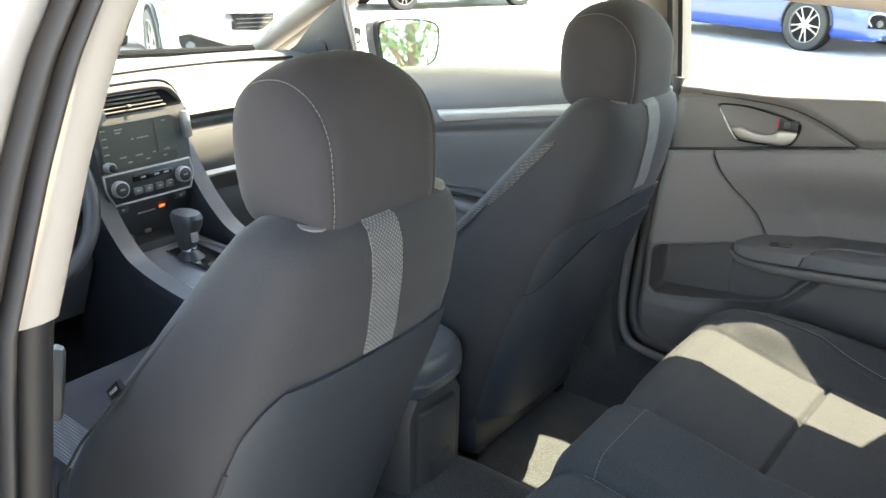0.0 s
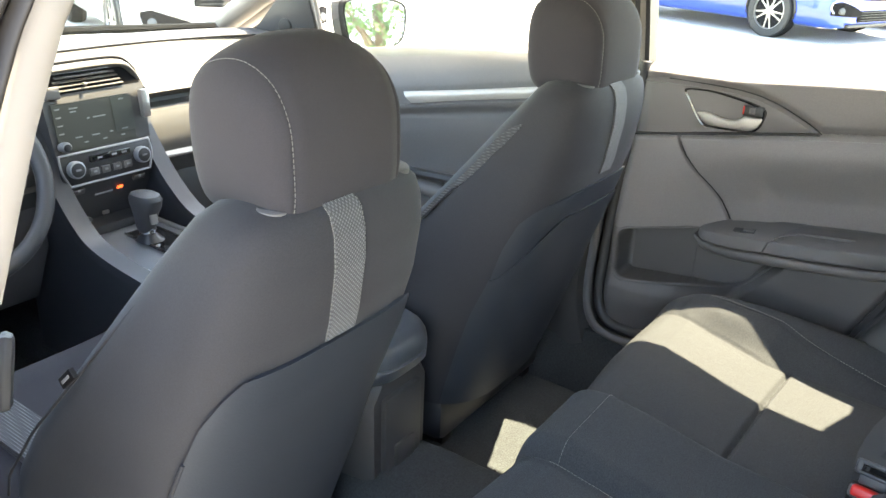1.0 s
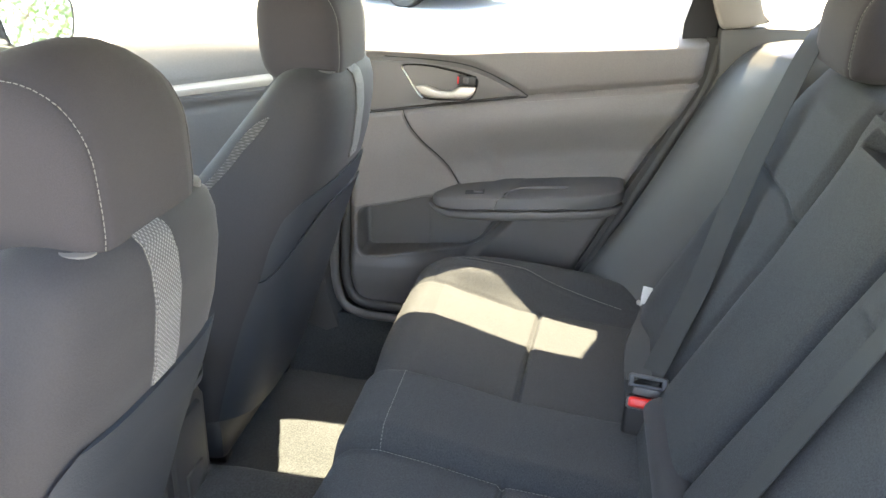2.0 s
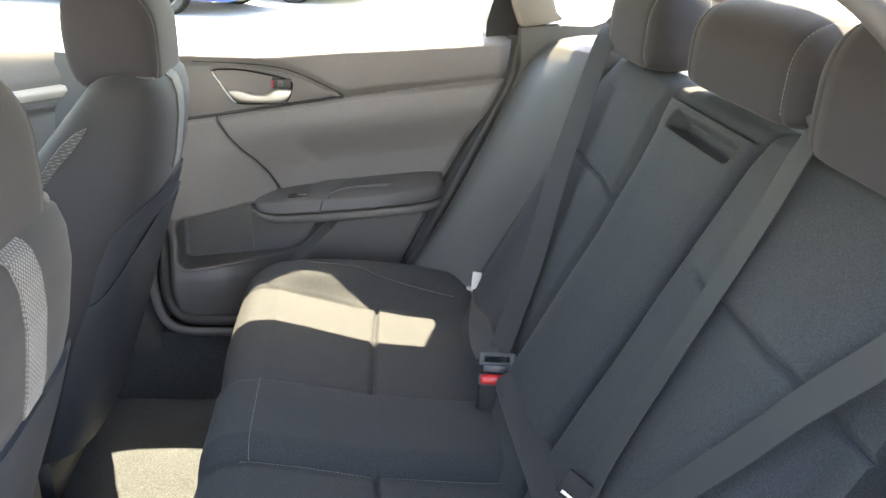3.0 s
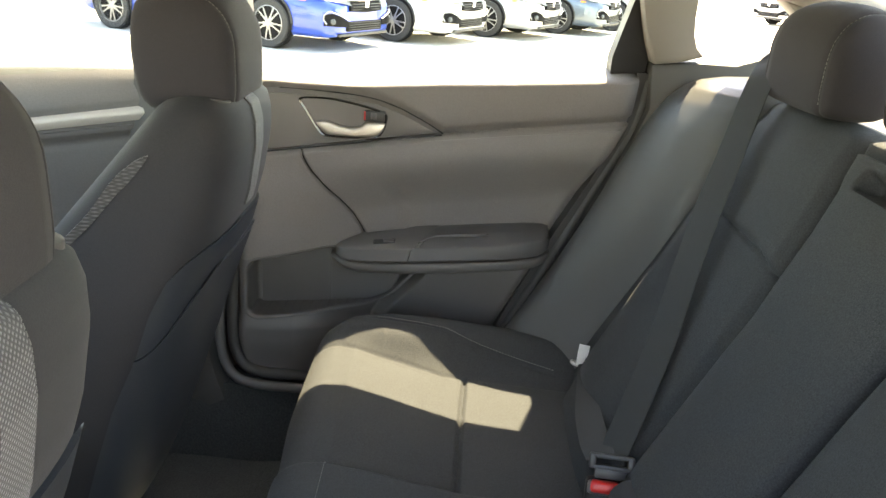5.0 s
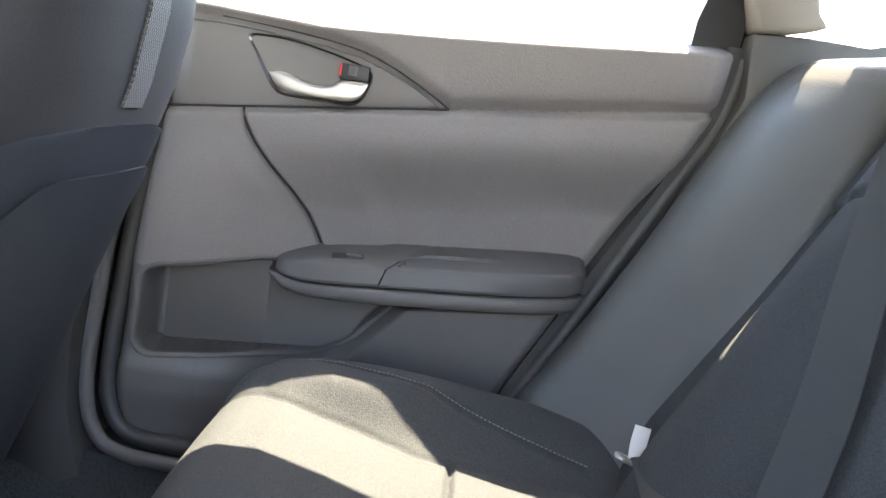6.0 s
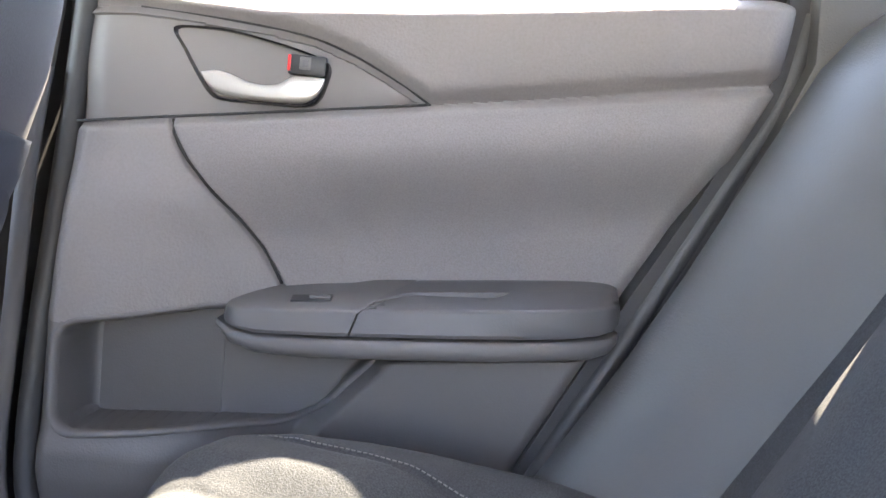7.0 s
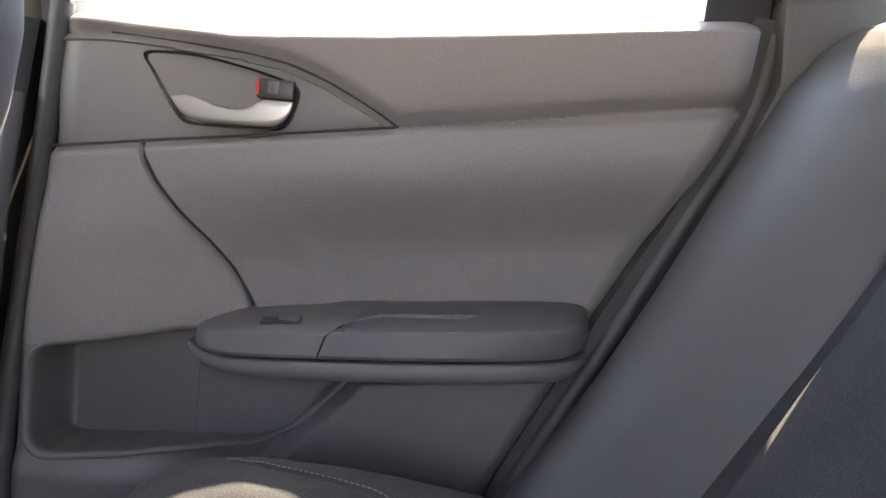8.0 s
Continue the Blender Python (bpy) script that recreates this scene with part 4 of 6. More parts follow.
part("bezel", loft([mring(0.999, 0.90), mring(0.995, 0.95), mring(0.990, 0.985), mring(0.991, 1.0), mring(1.004, 1.02), mring(1.006, 0.97)]), M_PLASD, mirror, "black mirror bezel")
part("housing", loft([mring(1.004, 0.98), mring(1.005, 1.014), mring(1.012, 1.022), mring(1.04, 0.97), mring(1.065, 0.75), mring(1.08, 0.35)]), M_PAINT, mirror, "silver mirror housing")
part("glass", plate([(x, y - 0.001, z) for x, y, z in mring(0.994, 0.92)], 0.002, (0, -1, 0)), M_MIRROR, mirror, "mirror glass")
part("foot", tube([(0.74, 1.05, 0.955), (0.79, 1.05, 0.95), (0.83, 1.05, 0.955)], 0.022, 10, 4, 0.7), M_PLASD, mirror, "black mirror foot")

# ---- the open left rear door, beside the camera: out of view, added to block light ----
open_door = thing("open_rear_door", (-0.83, 0.07, 0.30), "rear car door standing wide open", "door", kind="structure")
HX, HY = -0.845, 0.075
DX, DY = -0.927, -0.375


def od(a, z, off):
    return Vector((HX + DX * a - DY * off, HY + DY * a + DX * off, z))


part("skin", slab(8, 8, lambda u, v: od(0.90 * u, 0.30 + 0.68 * v, 0.0), lambda u, v: od(0.90 * u, 0.30 + 0.68 * v, 0.03)), M_PAINT, open_door, "silver painted skin")
part("inner_panel", slab(8, 8, lambda u, v: od(0.03 + 0.84 * u, 0.33 + 0.66 * v, -0.07), lambda u, v: od(0.03 + 0.84 * u, 0.33 + 0.66 * v, -0.004)), M_DOOR, open_door, "charcoal inner panel")
part("window_frame", tube([od(0.02, 0.99, -0.02), od(0.05, 1.15, -0.03), od(0.12, 1.30, -0.04), od(0.45, 1.31, -0.04), od(0.72, 1.24, -0.03), od(0.82, 1.0, -0.02)], 0.02, 8, 5), M_PLASD, open_door, "black window frame")

# ---- front seats ----
def superring(x0, x1, y0, y1, z, k=3.2, n=48, tilt=0.0):
    """Rounded-rectangle ring at height z; tilt lifts its front."""
    out = []
    for i in range(n):
        a = 2 * math.pi * (i + 0.5) / n
        c, s = math.cos(a), math.sin(a)
        px = math.copysign(abs(c) ** (2 / k), c)
        py = math.copysign(abs(s) ** (2 / k), s)
        y = (y0 + y1) / 2 + py * (y1 - y0) / 2
        out.append(Vector(((x0 + x1) / 2 + px * (x1 - x0) / 2, y, z + tilt * (y - y0))))
    return out


BZ = [0.36, 0.42, 0.50, 0.60, 0.70, 0.80, 0.88, 0.945, 0.982, 1.006, 1.020, 1.026]
BR = [0.165, 0.140, 0.112, 0.078, 0.046, 0.012, -0.010, -0.020, -0.020, -0.014, 0.002, 0.020]
BF = [0.48, 0.485, 0.48, 0.44, 0.362, 0.272, 0.205, 0.152, 0.122, 0.103, 0.085, 0.066]
BW = [0.220, 0.230, 0.238, 0.242, 0.238, 0.224, 0.206, 0.185, 0.168, 0.153, 0.130, 0.096]


def inset(z):
    """How much less the inboard side reaches out than the outboard side."""
    return interp(z, [0.36, 0.70, 0.85, 0.95, 1.03], [0.085, 0.080, 0.050, 0.030, 0.015])


def back_ring(cx, z, grow=0.0, n=96):
    hw, r, f = interp(z, BZ, BW) + grow, interp(z, BZ, BR) - grow, interp(z, BZ, BF) + grow
    return superring(cx - hw, cx + hw - inset(z), r, f, z, 3.4, n)


def headrest_profile(y, z, d, h):
    """Side outline, rear face at y, foot at z."""
    base = [(0.10, 0.02), (0.0, 0.12), (-0.01, 0.40), (0.02, 0.66), (0.16, 0.88), (0.42, 1.0), (0.72, 0.985), (0.95, 0.86), (1.01, 0.54), (0.97, 0.20), (0.84, 0.03), (0.50, -0.01)]
    return [(y + p.x * d, z + p.y * h) for p in closed_smooth([(a, b, 0) for a, b in base], 3)]


def headrest_mesh(cx, y, z, hw, d, h, seam=0.80, dome=0.18):
    prof = headrest_profile(y, z, d, h)
    cy, cz = y + d * 0.5, z + h * 0.48
    rings = []
    ss = [-1, -0.9985, -0.993, -0.975, -0.945, -0.90, -0.86, -0.80, -seam - 0.012, -seam, -seam + 0.012, -0.6, -0.4, -0.2, 0, 0.2, 0.4, 0.6, seam - 0.012, seam, seam + 0.012, 0.80, 0.86, 0.90, 0.945, 0.975, 0.993, 0.9985, 1]
    for s in ss:
        a = abs(s)
        k = max(0.0005, 1 - a ** 9) ** 0.40
        if abs(a - seam) < 1e-6:
            k -= 0.022
        top = 1 - dome * max(0.0, (a - 0.25) / 0.75) ** 1.5
        rings.append([(cx + hw * s, cy + (py - cy) * k, cz + (pz - cz) * k * (top if pz > cz else 1 - 0.02 * a)) for py, pz in prof])
    ks = (1 - seam ** 9) ** 0.40 - 0.018
    return loft(rings), [Vector((cx - hw * seam, cy + (py - cy) * ks, cz + (pz - cz) * ks * ((1 - dome * ((seam - 0.25) / 0.75) ** 1.5) if pz > cz else 0.985))) for py, pz in prof]


CX = -0.375
seat = thing("front_seat", (CX, 0.25, 0.247), "charcoal cloth front car seat with mesh strip on its back", "car seat", group="front seats")
rings = []
for z in [0.36 + (1.026 - 0.36) * k / 60 for k in range(61)]:
    rings.append(back_ring(CX, z))
rings.append([p.lerp(Vector((CX, 0.045, 1.030)), 0.5) for p in back_ring(CX, 1.026)])
backrest = part("backrest", loft(rings), M_SIDE, seat, "charcoal knit cloth backrest", 60)


def ring_at(cx, z, a, grow):
    hw, r, f = interp(z, BZ, BW) + grow, interp(z, BZ, BR) - grow, interp(z, BZ, BF) + grow
    c, s = math.cos(a), math.sin(a)
    cx, hw = cx - inset(z) / 2, hw - inset(z) / 2
    return Vector((cx + math.copysign(abs(c) ** (2 / 3.4), c) * hw, (r + f) / 2 + math.copysign(abs(s) ** (2 / 3.4), s) * (f - r) / 2, z))


def panel_sheet(cx, grow, wrap, top):
    """Rear panel that wraps a little round both sides: wrap gives its reach by height, top its upper edge along u."""
    def f(u, v):
        z = 0.37 + (top(u) - 0.37) * v
        lim = interp(z, [w[0] for w in wrap], [w[1] for w in wrap])
        lo, hi = -math.pi / 2, 0.0
        for _ in range(18):
            mid = (lo + hi) / 2
            if ring_at(cx, z, mid, grow).y < lim:
                lo = mid
            else:
                hi = mid
        a = -math.pi / 2 + (2 * u - 1) * (lo + math.pi / 2)
        return ring_at(cx, z, a, grow)
    return f


WRAP = [(0.36, 0.175), (0.55, 0.128), (0.66, 0.092), (0.74, 0.062), (0.80, 0.036), (0.835, 0.016), (0.852, 0.004)]
WRAP2 = [(0.36, 0.215), (0.52, 0.165), (0.60, 0.138), (0.672, 0.107), (0.741, 0.085), (0.789, 0.062), (0.815, 0.036), (0.83, 0.012), (0.838, -0.002)]


def full_top(u):
    return 0.852


def low_top(u):
    return 0.838


def mouth_top(u):
    """Mouth of the map pocket: level behind the seat, falling at both sides."""
    return 0.792 - 0.115 * step(abs(2 * u - 1), 0.25, 1.0)


part("back_panel", slab(70, 50, panel_sheet(CX, 0.006, WRAP, full_top), panel_sheet(CX, -0.004, WRAP, full_top)), M_VINYL, backrest, "smooth navy black rear panel with pocket", 50)


def rear_face(cx, x, z, grow=0.0):
    """Point on the rear of the backrest at x."""
    hw, r, f = interp(z, BZ, BW) + grow, interp(z, BZ, BR) - grow, interp(z, BZ, BF) + grow
    cx, hw = cx - inset(z) / 2, hw - inset(z) / 2
    t = min(1.0, abs(x - cx) / hw)
    return Vector((x, (r + f) / 2 - (1 - t ** 3.4) ** (1 / 3.4) * (f - r) / 2, z))


S0, S1 = CX - 0.051, CX - 0.005
part("mesh_strip", slab(12, 40, lambda u, v: rear_face(CX, S0 + (S1 - S0) * u, 0.855 + 0.160 * v, 0.003), lambda u, v: rear_face(CX, S0 + (S1 - S0) * u, 0.855 + 0.160 * v, -0.003)), M_MESH, backrest, "pale grey diamond mesh strip")
for sx in (S0 - 0.0012, S1 + 0.0012):
    part("stitching", stitches([rear_face(CX, sx, 0.857 + 0.157 * k / 30, 0.0022) for k in range(31)]), M_THREAD, backrest, "pale grey twin stitching")
# light piping down the outer edge of the rear panel
pf = panel_sheet(CX, 0.006, WRAP, full_top)
pip = [pf(0.0, v) for v in (0.80, 0.70, 0.60, 0.50, 0.40, 0.28, 0.14)]
part("piping", tube(pip, 0.0025, 8, 6), M_SIDE, backrest, "grey edge piping")
# bolster seam with stitching along the front edge
for sgn in (-1, 1):
    ed = [Vector((CX + sgn * interp(z, BZ, BW) * 0.965, interp(z, BZ, BF) - 0.05, z)) for z in [0.56 + 0.42 * k / 20 for k in range(21)]]
    part("seam", tube(ed, 0.002, 6, 2), M_SIDE, backrest, "bolster seam")
part("label_tag", box((CX - 0.2235, 0.222, 0.806), (0.006, 0.013, 0.036), 0.0008, (48, 0, 0)), M_SEALD, backrest, "small black airbag tag")
part("tag_text", box((CX - 0.2268, 0.222, 0.806), (0.0008, 0.0035, 0.022), 0, (48, 0, 0)), M_LETTER, backrest, "pale unreadable printing")
pale = smooth_path([(CX - 0.182, 0.089, 0.953), (CX - 0.187, 0.107, 0.936), (CX - 0.196, 0.134, 0.906), (CX - 0.206, 0.167, 0.863), (CX - 0.213, 0.243, 0.784), (CX - 0.217, 0.31, 0.70)], 8)
rings = []
for i, p in enumerate(pale):                        # pointed at the shoulder, broad below it
    w = interp(i / (len(pale) - 1), [0, 0.12, 0.3, 0.6, 1], [0.001, 0.005, 0.0085, 0.006, 0.004])
    d = (pale[min(i + 1, len(pale) - 1)] - pale[max(i - 1, 0)]).normalized()
    o = Vector((-0.92, -0.30, 0.15)).normalized()
    across = d.cross(o).normalized() * w
    rings.append([p - across - o * 0.006, p + across - o * 0.006, p + across + o * 0.003, p - across + o * 0.003])
part("strip_light", loft(rings), M_MESH, backrest, "pale mesh edge of the side bolster")
hm, hline = headrest_mesh(CX - 0.006, -0.005, 0.990, 0.109, 0.144, 0.186, 0.74, 0.33)
headrest = part("headrest", hm, M_CLOTH, seat, "rounded charcoal cloth headrest", 70)
sl = hline[-2:] + hline[0:21]
part("stitching", stitches([p + Vector((-0.0022, -0.0012, 0.0006)) for p in sl]), M_THREAD, headrest, "pale grey seam stitching")
for sgn in (-1, 1):
    post = part("post", cyl((CX + sgn * 0.098, 0.030, 1.03), 0.006, 0.06, (8, 0, 0), 16, 0), M_CHROME, headrest, "steel headrest post")
    part("collar", cyl((CX + sgn * 0.098, 0.020, 1.012), 0.019, 0.016, (8, 0, 0), 20, 0.003), M_PLAS, headrest, "grey post collar")
# seat cushion and its base
def cush_ring(cx, y, hw, zt, zb):
    out = []
    for i in range(40):
        a = 2 * math.pi * i / 40
        c, s = math.cos(a), math.sin(a)
        px = math.copysign(abs(c) ** 0.6, c)
        pz = math.copysign(abs(s) ** 0.6, s)
        dip = 0.03 * (1 - min(1, abs(px) / 0.8) ** 4) if s > 0 else 0
        out.append((cx + px * hw, y, (zt + zb) / 2 + pz * (zt - zb) / 2 - dip))
    return out


cushion = part("seat_cushion", loft([cush_ring(CX, y, hw, zt, zb) for y, hw, zt, zb in ((0.27, 0.20, 0.50, 0.38), (0.30, 0.235, 0.535, 0.35), (0.40, 0.25, 0.545, 0.34), (0.55, 0.252, 0.555, 0.34), (0.68, 0.25, 0.565, 0.35), (0.75, 0.24, 0.56, 0.37), (0.785, 0.21, 0.52, 0.40))]), M_CLOTH, seat, "charcoal cloth seat cushion", 60)
part("mesh_insert", slab(10, 16, lambda u, v: Vector((CX - 0.165 + 0.075 * u, 0.42 + 0.28 * v, 0.538 - 0.008 * u + 0.010 * v)), lambda u, v: Vector((CX - 0.165 + 0.075 * u, 0.42 + 0.28 * v, 0.50))), M_MESH, cushion, "pale mesh side insert")
part("base", box((CX, 0.46, 0.315), (0.42, 0.50, 0.10), 0.02), M_PLASD, seat, "black plastic seat base")
part("back_hinge", cyl((CX - 0.225, 0.33, 0.40), 0.06, 0.03, (0, 90, 0), 28, 0.006), M_PLASD, seat, "black recliner cover")
for sgn in (-1, 1):
    part("rail", box((CX + sgn * 0.17, 0.47, 0.262), (0.035, 0.46, 0.035), 0.006), M_SEALD, seat, "dark steel seat rail")
    part("rail_foot", box((CX + sgn * 0.17, 0.235, 0.256), (0.034, 0.030, 0.020), 0.005), M_SEALD, seat, "black rail end cover")
seat2 = copy_thing(seat, pose(CX + 0.732, 0.261, 0.266))
for o in list(seat2.children_recursive):          # the tag sits on the driver side only
    if o.name.startswith(("label_tag", "tag_text", "back_panel", "piping")):
        bpy.data.objects.remove(o)
back2 = [o for o in seat2.children if o.name.startswith("backrest")][0]
for nm, grow, top, text in (("back_panel", 0.005, low_top, "smooth navy black rear panel"), ("map_pocket", 0.0095, mouth_top, "navy black map pocket")):
    m = slab(70, 50, panel_sheet(CX, grow, WRAP2, top), panel_sheet(CX, -0.004, WRAP2, top))
    bmesh.ops.translate(m, verts=m.verts, vec=Vector((0.732, 0.011, 0.019)))
    part(nm, m, M_VINYL, back2, text, 50)
for o in list(seat.children_recursive):           # the pale bolster edge shows on the passenger seat only
    if o.name.startswith("strip_light"):
        bpy.data.objects.remove(o)
tagged(seat2, "charcoal cloth front passenger seat with mesh strip on its back")
tagged(seat, "charcoal cloth driver seat with mesh strip on its back")

# driver belt tongue hanging by the pillar
tong = thing("seat_belt", (-0.63, 0.20, 0.75), "grey driver seat belt hanging beside the pillar with its tongue", "seat belt")
part("webbing", strap([(-0.715, 0.20, 1.18), (-0.71, 0.24, 1.00), (-0.685, 0.29, 0.86), (-0.70, 0.26, 0.70), (-0.705, 0.24, 0.45), (-0.705, 0.23, 0.33)], 0.046, 0.0015, (1, -0.35, 0.0)), M_BELT, tong, "grey belt webbing")
part("tongue", box((-0.640, 0.275, 0.815), (0.020, 0.050, 0.085), 0.010, (-20, 10, -30)), M_TRIM, tong, "dark grey plastic tongue cover")
part("blade", box((-0.662, 0.262, 0.845), (0.006, 0.022, 0.045), 0.002, (-20, 10, -30)), M_CHROME, tong, "steel tongue blade")

# ---- rear bench ----
SEAT_SEAM = [(0.496, -0.10), (0.476, -0.14), (0.457, -0.20), (0.447, -0.26), (0.443, -0.31), (0.455, -0.36), (0.462, -0.45), (0.46, -0.60)]

CREST_SEAM = [(0.575, -0.145), (0.556, -0.17), (0.545, -0.20), (0.534, -0.25), (0.521, -0.31), (0.511, -0.36), (0.502, -0.42), (0.492, -0.52)]


def seam_x(y):
    return interp(-y, [-p[1] for p in SEAT_SEAM], [p[0] for p in SEAT_SEAM])


def cushion_top(x, y):
    """Height of the bench cushion."""
    ax = abs(x - 0.0)
    z = interp(-y, [0.05, 0.10, 0.15, 0.22, 0.34, 0.48, 0.62], [0.535, 0.556, 0.560, 0.548, 0.522, 0.508, 0.500])
    z += 0.030 * (1 - step(ax, 0.070, 0.116))
    crest = interp(-y, [0.10, 0.13, 0.20, 0.27, 0.33, 0.45, 0.53, 0.62], [0.567, 0.583, 0.592, 0.592, 0.588, 0.575, 0.556, 0.54])
    z += (crest - z) * step(ax, seam_x(y) - 0.012, seam_x(y) + 0.052 + 0.04 * step(-y, 0.22, 0.34)) - 0.024 * step(ax, 0.555, 0.615) - 0.050 * step(ax, 0.612, 0.665) ** 1.5
    z -= groove(seg_dist(ax, y, [(0.305, -0.343), (0.10, -0.333)]), 0.0042, 0.009) + groove(seg_dist(ax, y, [(0.305, -0.343), (0.450, -0.352)]), 0.0042, 0.009)
    z -= groove(abs(ax - 0.100), 0.0042, 0.008) * step(-y, 0.09, 0.13)
    z -= groove(seg_dist(ax, y, SEAT_SEAM), 0.0034, 0.003) + groove(seg_dist(ax, y, CREST_SEAM), 0.0040, 0.0045)
    z += 0.006 * math.sin((ax - 0.10) / 0.37 * math.pi) * (0.10 < ax < 0.47)
    z += 0.0015 * noise.noise(Vector((x * 9, y * 9, 2.0)))
    return z


def front_line(x):
    ax = abs(x)
    return -0.066 - 0.012 * (1 - step(ax, 0.05, 0.30)) - 0.11 * step(ax, 0.46, 0.68) ** 1.4


def bench_front(u, v):
    x = -0.655 + 1.31 * u
    ym = front_line(x)
    if v < 0.24:                                   # front face, rolling back under
        k = v / 0.24
        zt = cushion_top(x, ym - 0.055)
        a = k * math.pi / 2
        low = 0.30
        if k < 0.55:
            kk = k / 0.55
            return Vector((x, ym - 0.035 * (1 - kk), low + (zt - 0.055 - low) * kk))
        a = (k - 0.55) / 0.45 * math.pi / 2
        return Vector((x, ym - 0.055 * (1 - math.cos(a)), zt - 0.055 + 0.055 * math.sin(a)))
    k = (v - 0.24) / 0.76
    y = ym - 0.055 - (0.62 + ym - 0.055 + 0.0) * k
    return Vector((x, y, cushion_top(x, y)))


bench = thing("rear_bench_cushion", (0, -0.33, 0.26), "charcoal cloth rear bench cushion with seams and stitching", "car seat")
body = part("cushion", slab(400, 280, bench_front, lambda u, v: Vector((bench_front(u, v).x, min(bench_front(u, v).y, -0.10) if v < 0.1 else bench_front(u, v).y, 0.245 if v < 0.5 else 0.30))), M_BENCH, bench, "charcoal cloth cushion", 60)
for sgn in (-1, 1):
    ln = [Vector((sgn * 0.106, -0.14 - 0.40 * k / 60, cushion_top(0.106, -0.14 - 0.40 * k / 60) + 0.0006)) for k in range(61)]
    part("stitching", stitches(ln), M_THREAD, body, "grey seam stitching")
for sgn in (-1, 1):
    base = smooth_path([(p[0] + 0.005, p[1], 0) for p in CREST_SEAM], 12)
    part("stitching", stitches([Vector((sgn * p.x, p.y, cushion_top(p.x, p.y) + 0.0008)) for p in base], r=0.0008), M_THREAD, body, "grey seam stitching")
part("crossline", stitches([Vector((-0.10 + 0.2 * k / 30, -0.152, cushion_top(-0.10 + 0.2 * k / 30, -0.152) + 0.0008)) for k in range(31)]), M_THREAD, body, "grey cross stitching")


# backrest surface: height above a leaning plane, x across and z up
def back_plane_y(z):
    return interp(z, [0.46, 0.58, 0.885, 1.017, 1.07], [-0.52, -0.562, -0.716, -0.785, -0.822])


def arm_half(z, right):
    """Half width of the folded armrest: its upper end flares on the passenger side."""
    return interp(z, [0.55, 0.84, 0.95, 1.00, 1.06], [0.112, 0.112, 0.128, 0.140, 0.178]) if right else 0.124


def back_rise(x, z):
    ax = abs(x + 0.026)
    h = arm_half(z, x > -0.026)
    r = 0.0
    if ax > h:
        t = (ax - h) / (0.50 - h)
        r += 0.018 * max(0.0, 1 - (2 * t - 0.9) ** 2)          # padded outer seat
        r += 0.012 * math.exp(-((ax - 0.40) / 0.05) ** 2) * step(z, 0.55, 0.62) * (1 - step(z, 0.92, 1.02))
        # seam across the seat, dropping to a V at both ends
        inner = 1.0 if x > 0 else step(t, 0.10, 0.28)          # the seam fades beside the driver side of the armrest
        zs = 0.899 - 0.012 * step(-t, -0.22, -0.02) * inner - 0.010 * step(t, 0.80, 0.98)
        r += 0.005 * step(z, zs - 0.002, zs + 0.010) * (1 - step(z, 0.99, 1.05)) * inner
        r -= groove(abs(z - zs), 0.0035, 0.006) * inner
        r -= 0.016 * step(ax, 0.45, 0.50)
        r -= 0.010 * (1 - step(ax - h, 0.0, 0.030))
    g = abs(ax - h)
    r -= groove(g, 0.0045, 0.016) * (1 - step(z, 1.04, 1.06))
    if ax < h and z < 1.045:
        r += 0.012 * (1 - (ax / h) ** 6) + 0.004
        # recess with the pull strap at the top of the armrest
        r -= 0.030 * step(z, 1.008, 1.016) * (1 - step(z, 1.026, 1.036)) * (1 - step(ax, 0.090, 0.106))
    r -= 0.05 * step(z, 1.045, 1.085) ** 2
    r += 0.0012 * noise.noise(Vector((x * 11, z * 11, 5.0)))
    return r


def rear_back(u, v):
    x = -0.56 + 1.085 * u
    z = 0.46 + 0.615 * v
    n = Vector((0, 0.9, 0.43)).normalized()
    return Vector((x, back_plane_y(z), z)) + n * back_rise(x, z)


rear_seat = thing("rear_seat_back", (0, -0.70, 0.46), "charcoal cloth rear seat backrest with folded centre armrest", "car seat")
part("backrest", slab(360, 230, rear_back, lambda u, v: rear_back(u, v) + Vector((0, -0.10, -0.03))), M_BENCH, rear_seat, "charcoal cloth backrest", 60)
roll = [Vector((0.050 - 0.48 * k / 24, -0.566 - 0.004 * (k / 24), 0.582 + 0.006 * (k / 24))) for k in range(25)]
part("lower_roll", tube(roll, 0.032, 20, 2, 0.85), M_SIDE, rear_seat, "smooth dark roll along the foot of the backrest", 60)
BOL_Z = [0.44, 0.544, 0.60, 0.686, 0.777, 0.87, 0.942, 0.992, 1.03, 1.052, 1.064, 1.071, 1.074]
BOL_O = [-0.402, -0.436, -0.468, -0.517, -0.563, -0.606, -0.640, -0.664, -0.692, -0.718, -0.745, -0.785, -0.84]
BOL_I = [-0.510, -0.572, -0.606, -0.640, -0.672, -0.704, -0.733, -0.752, -0.768, -0.782, -0.800, -0.825, -0.86]


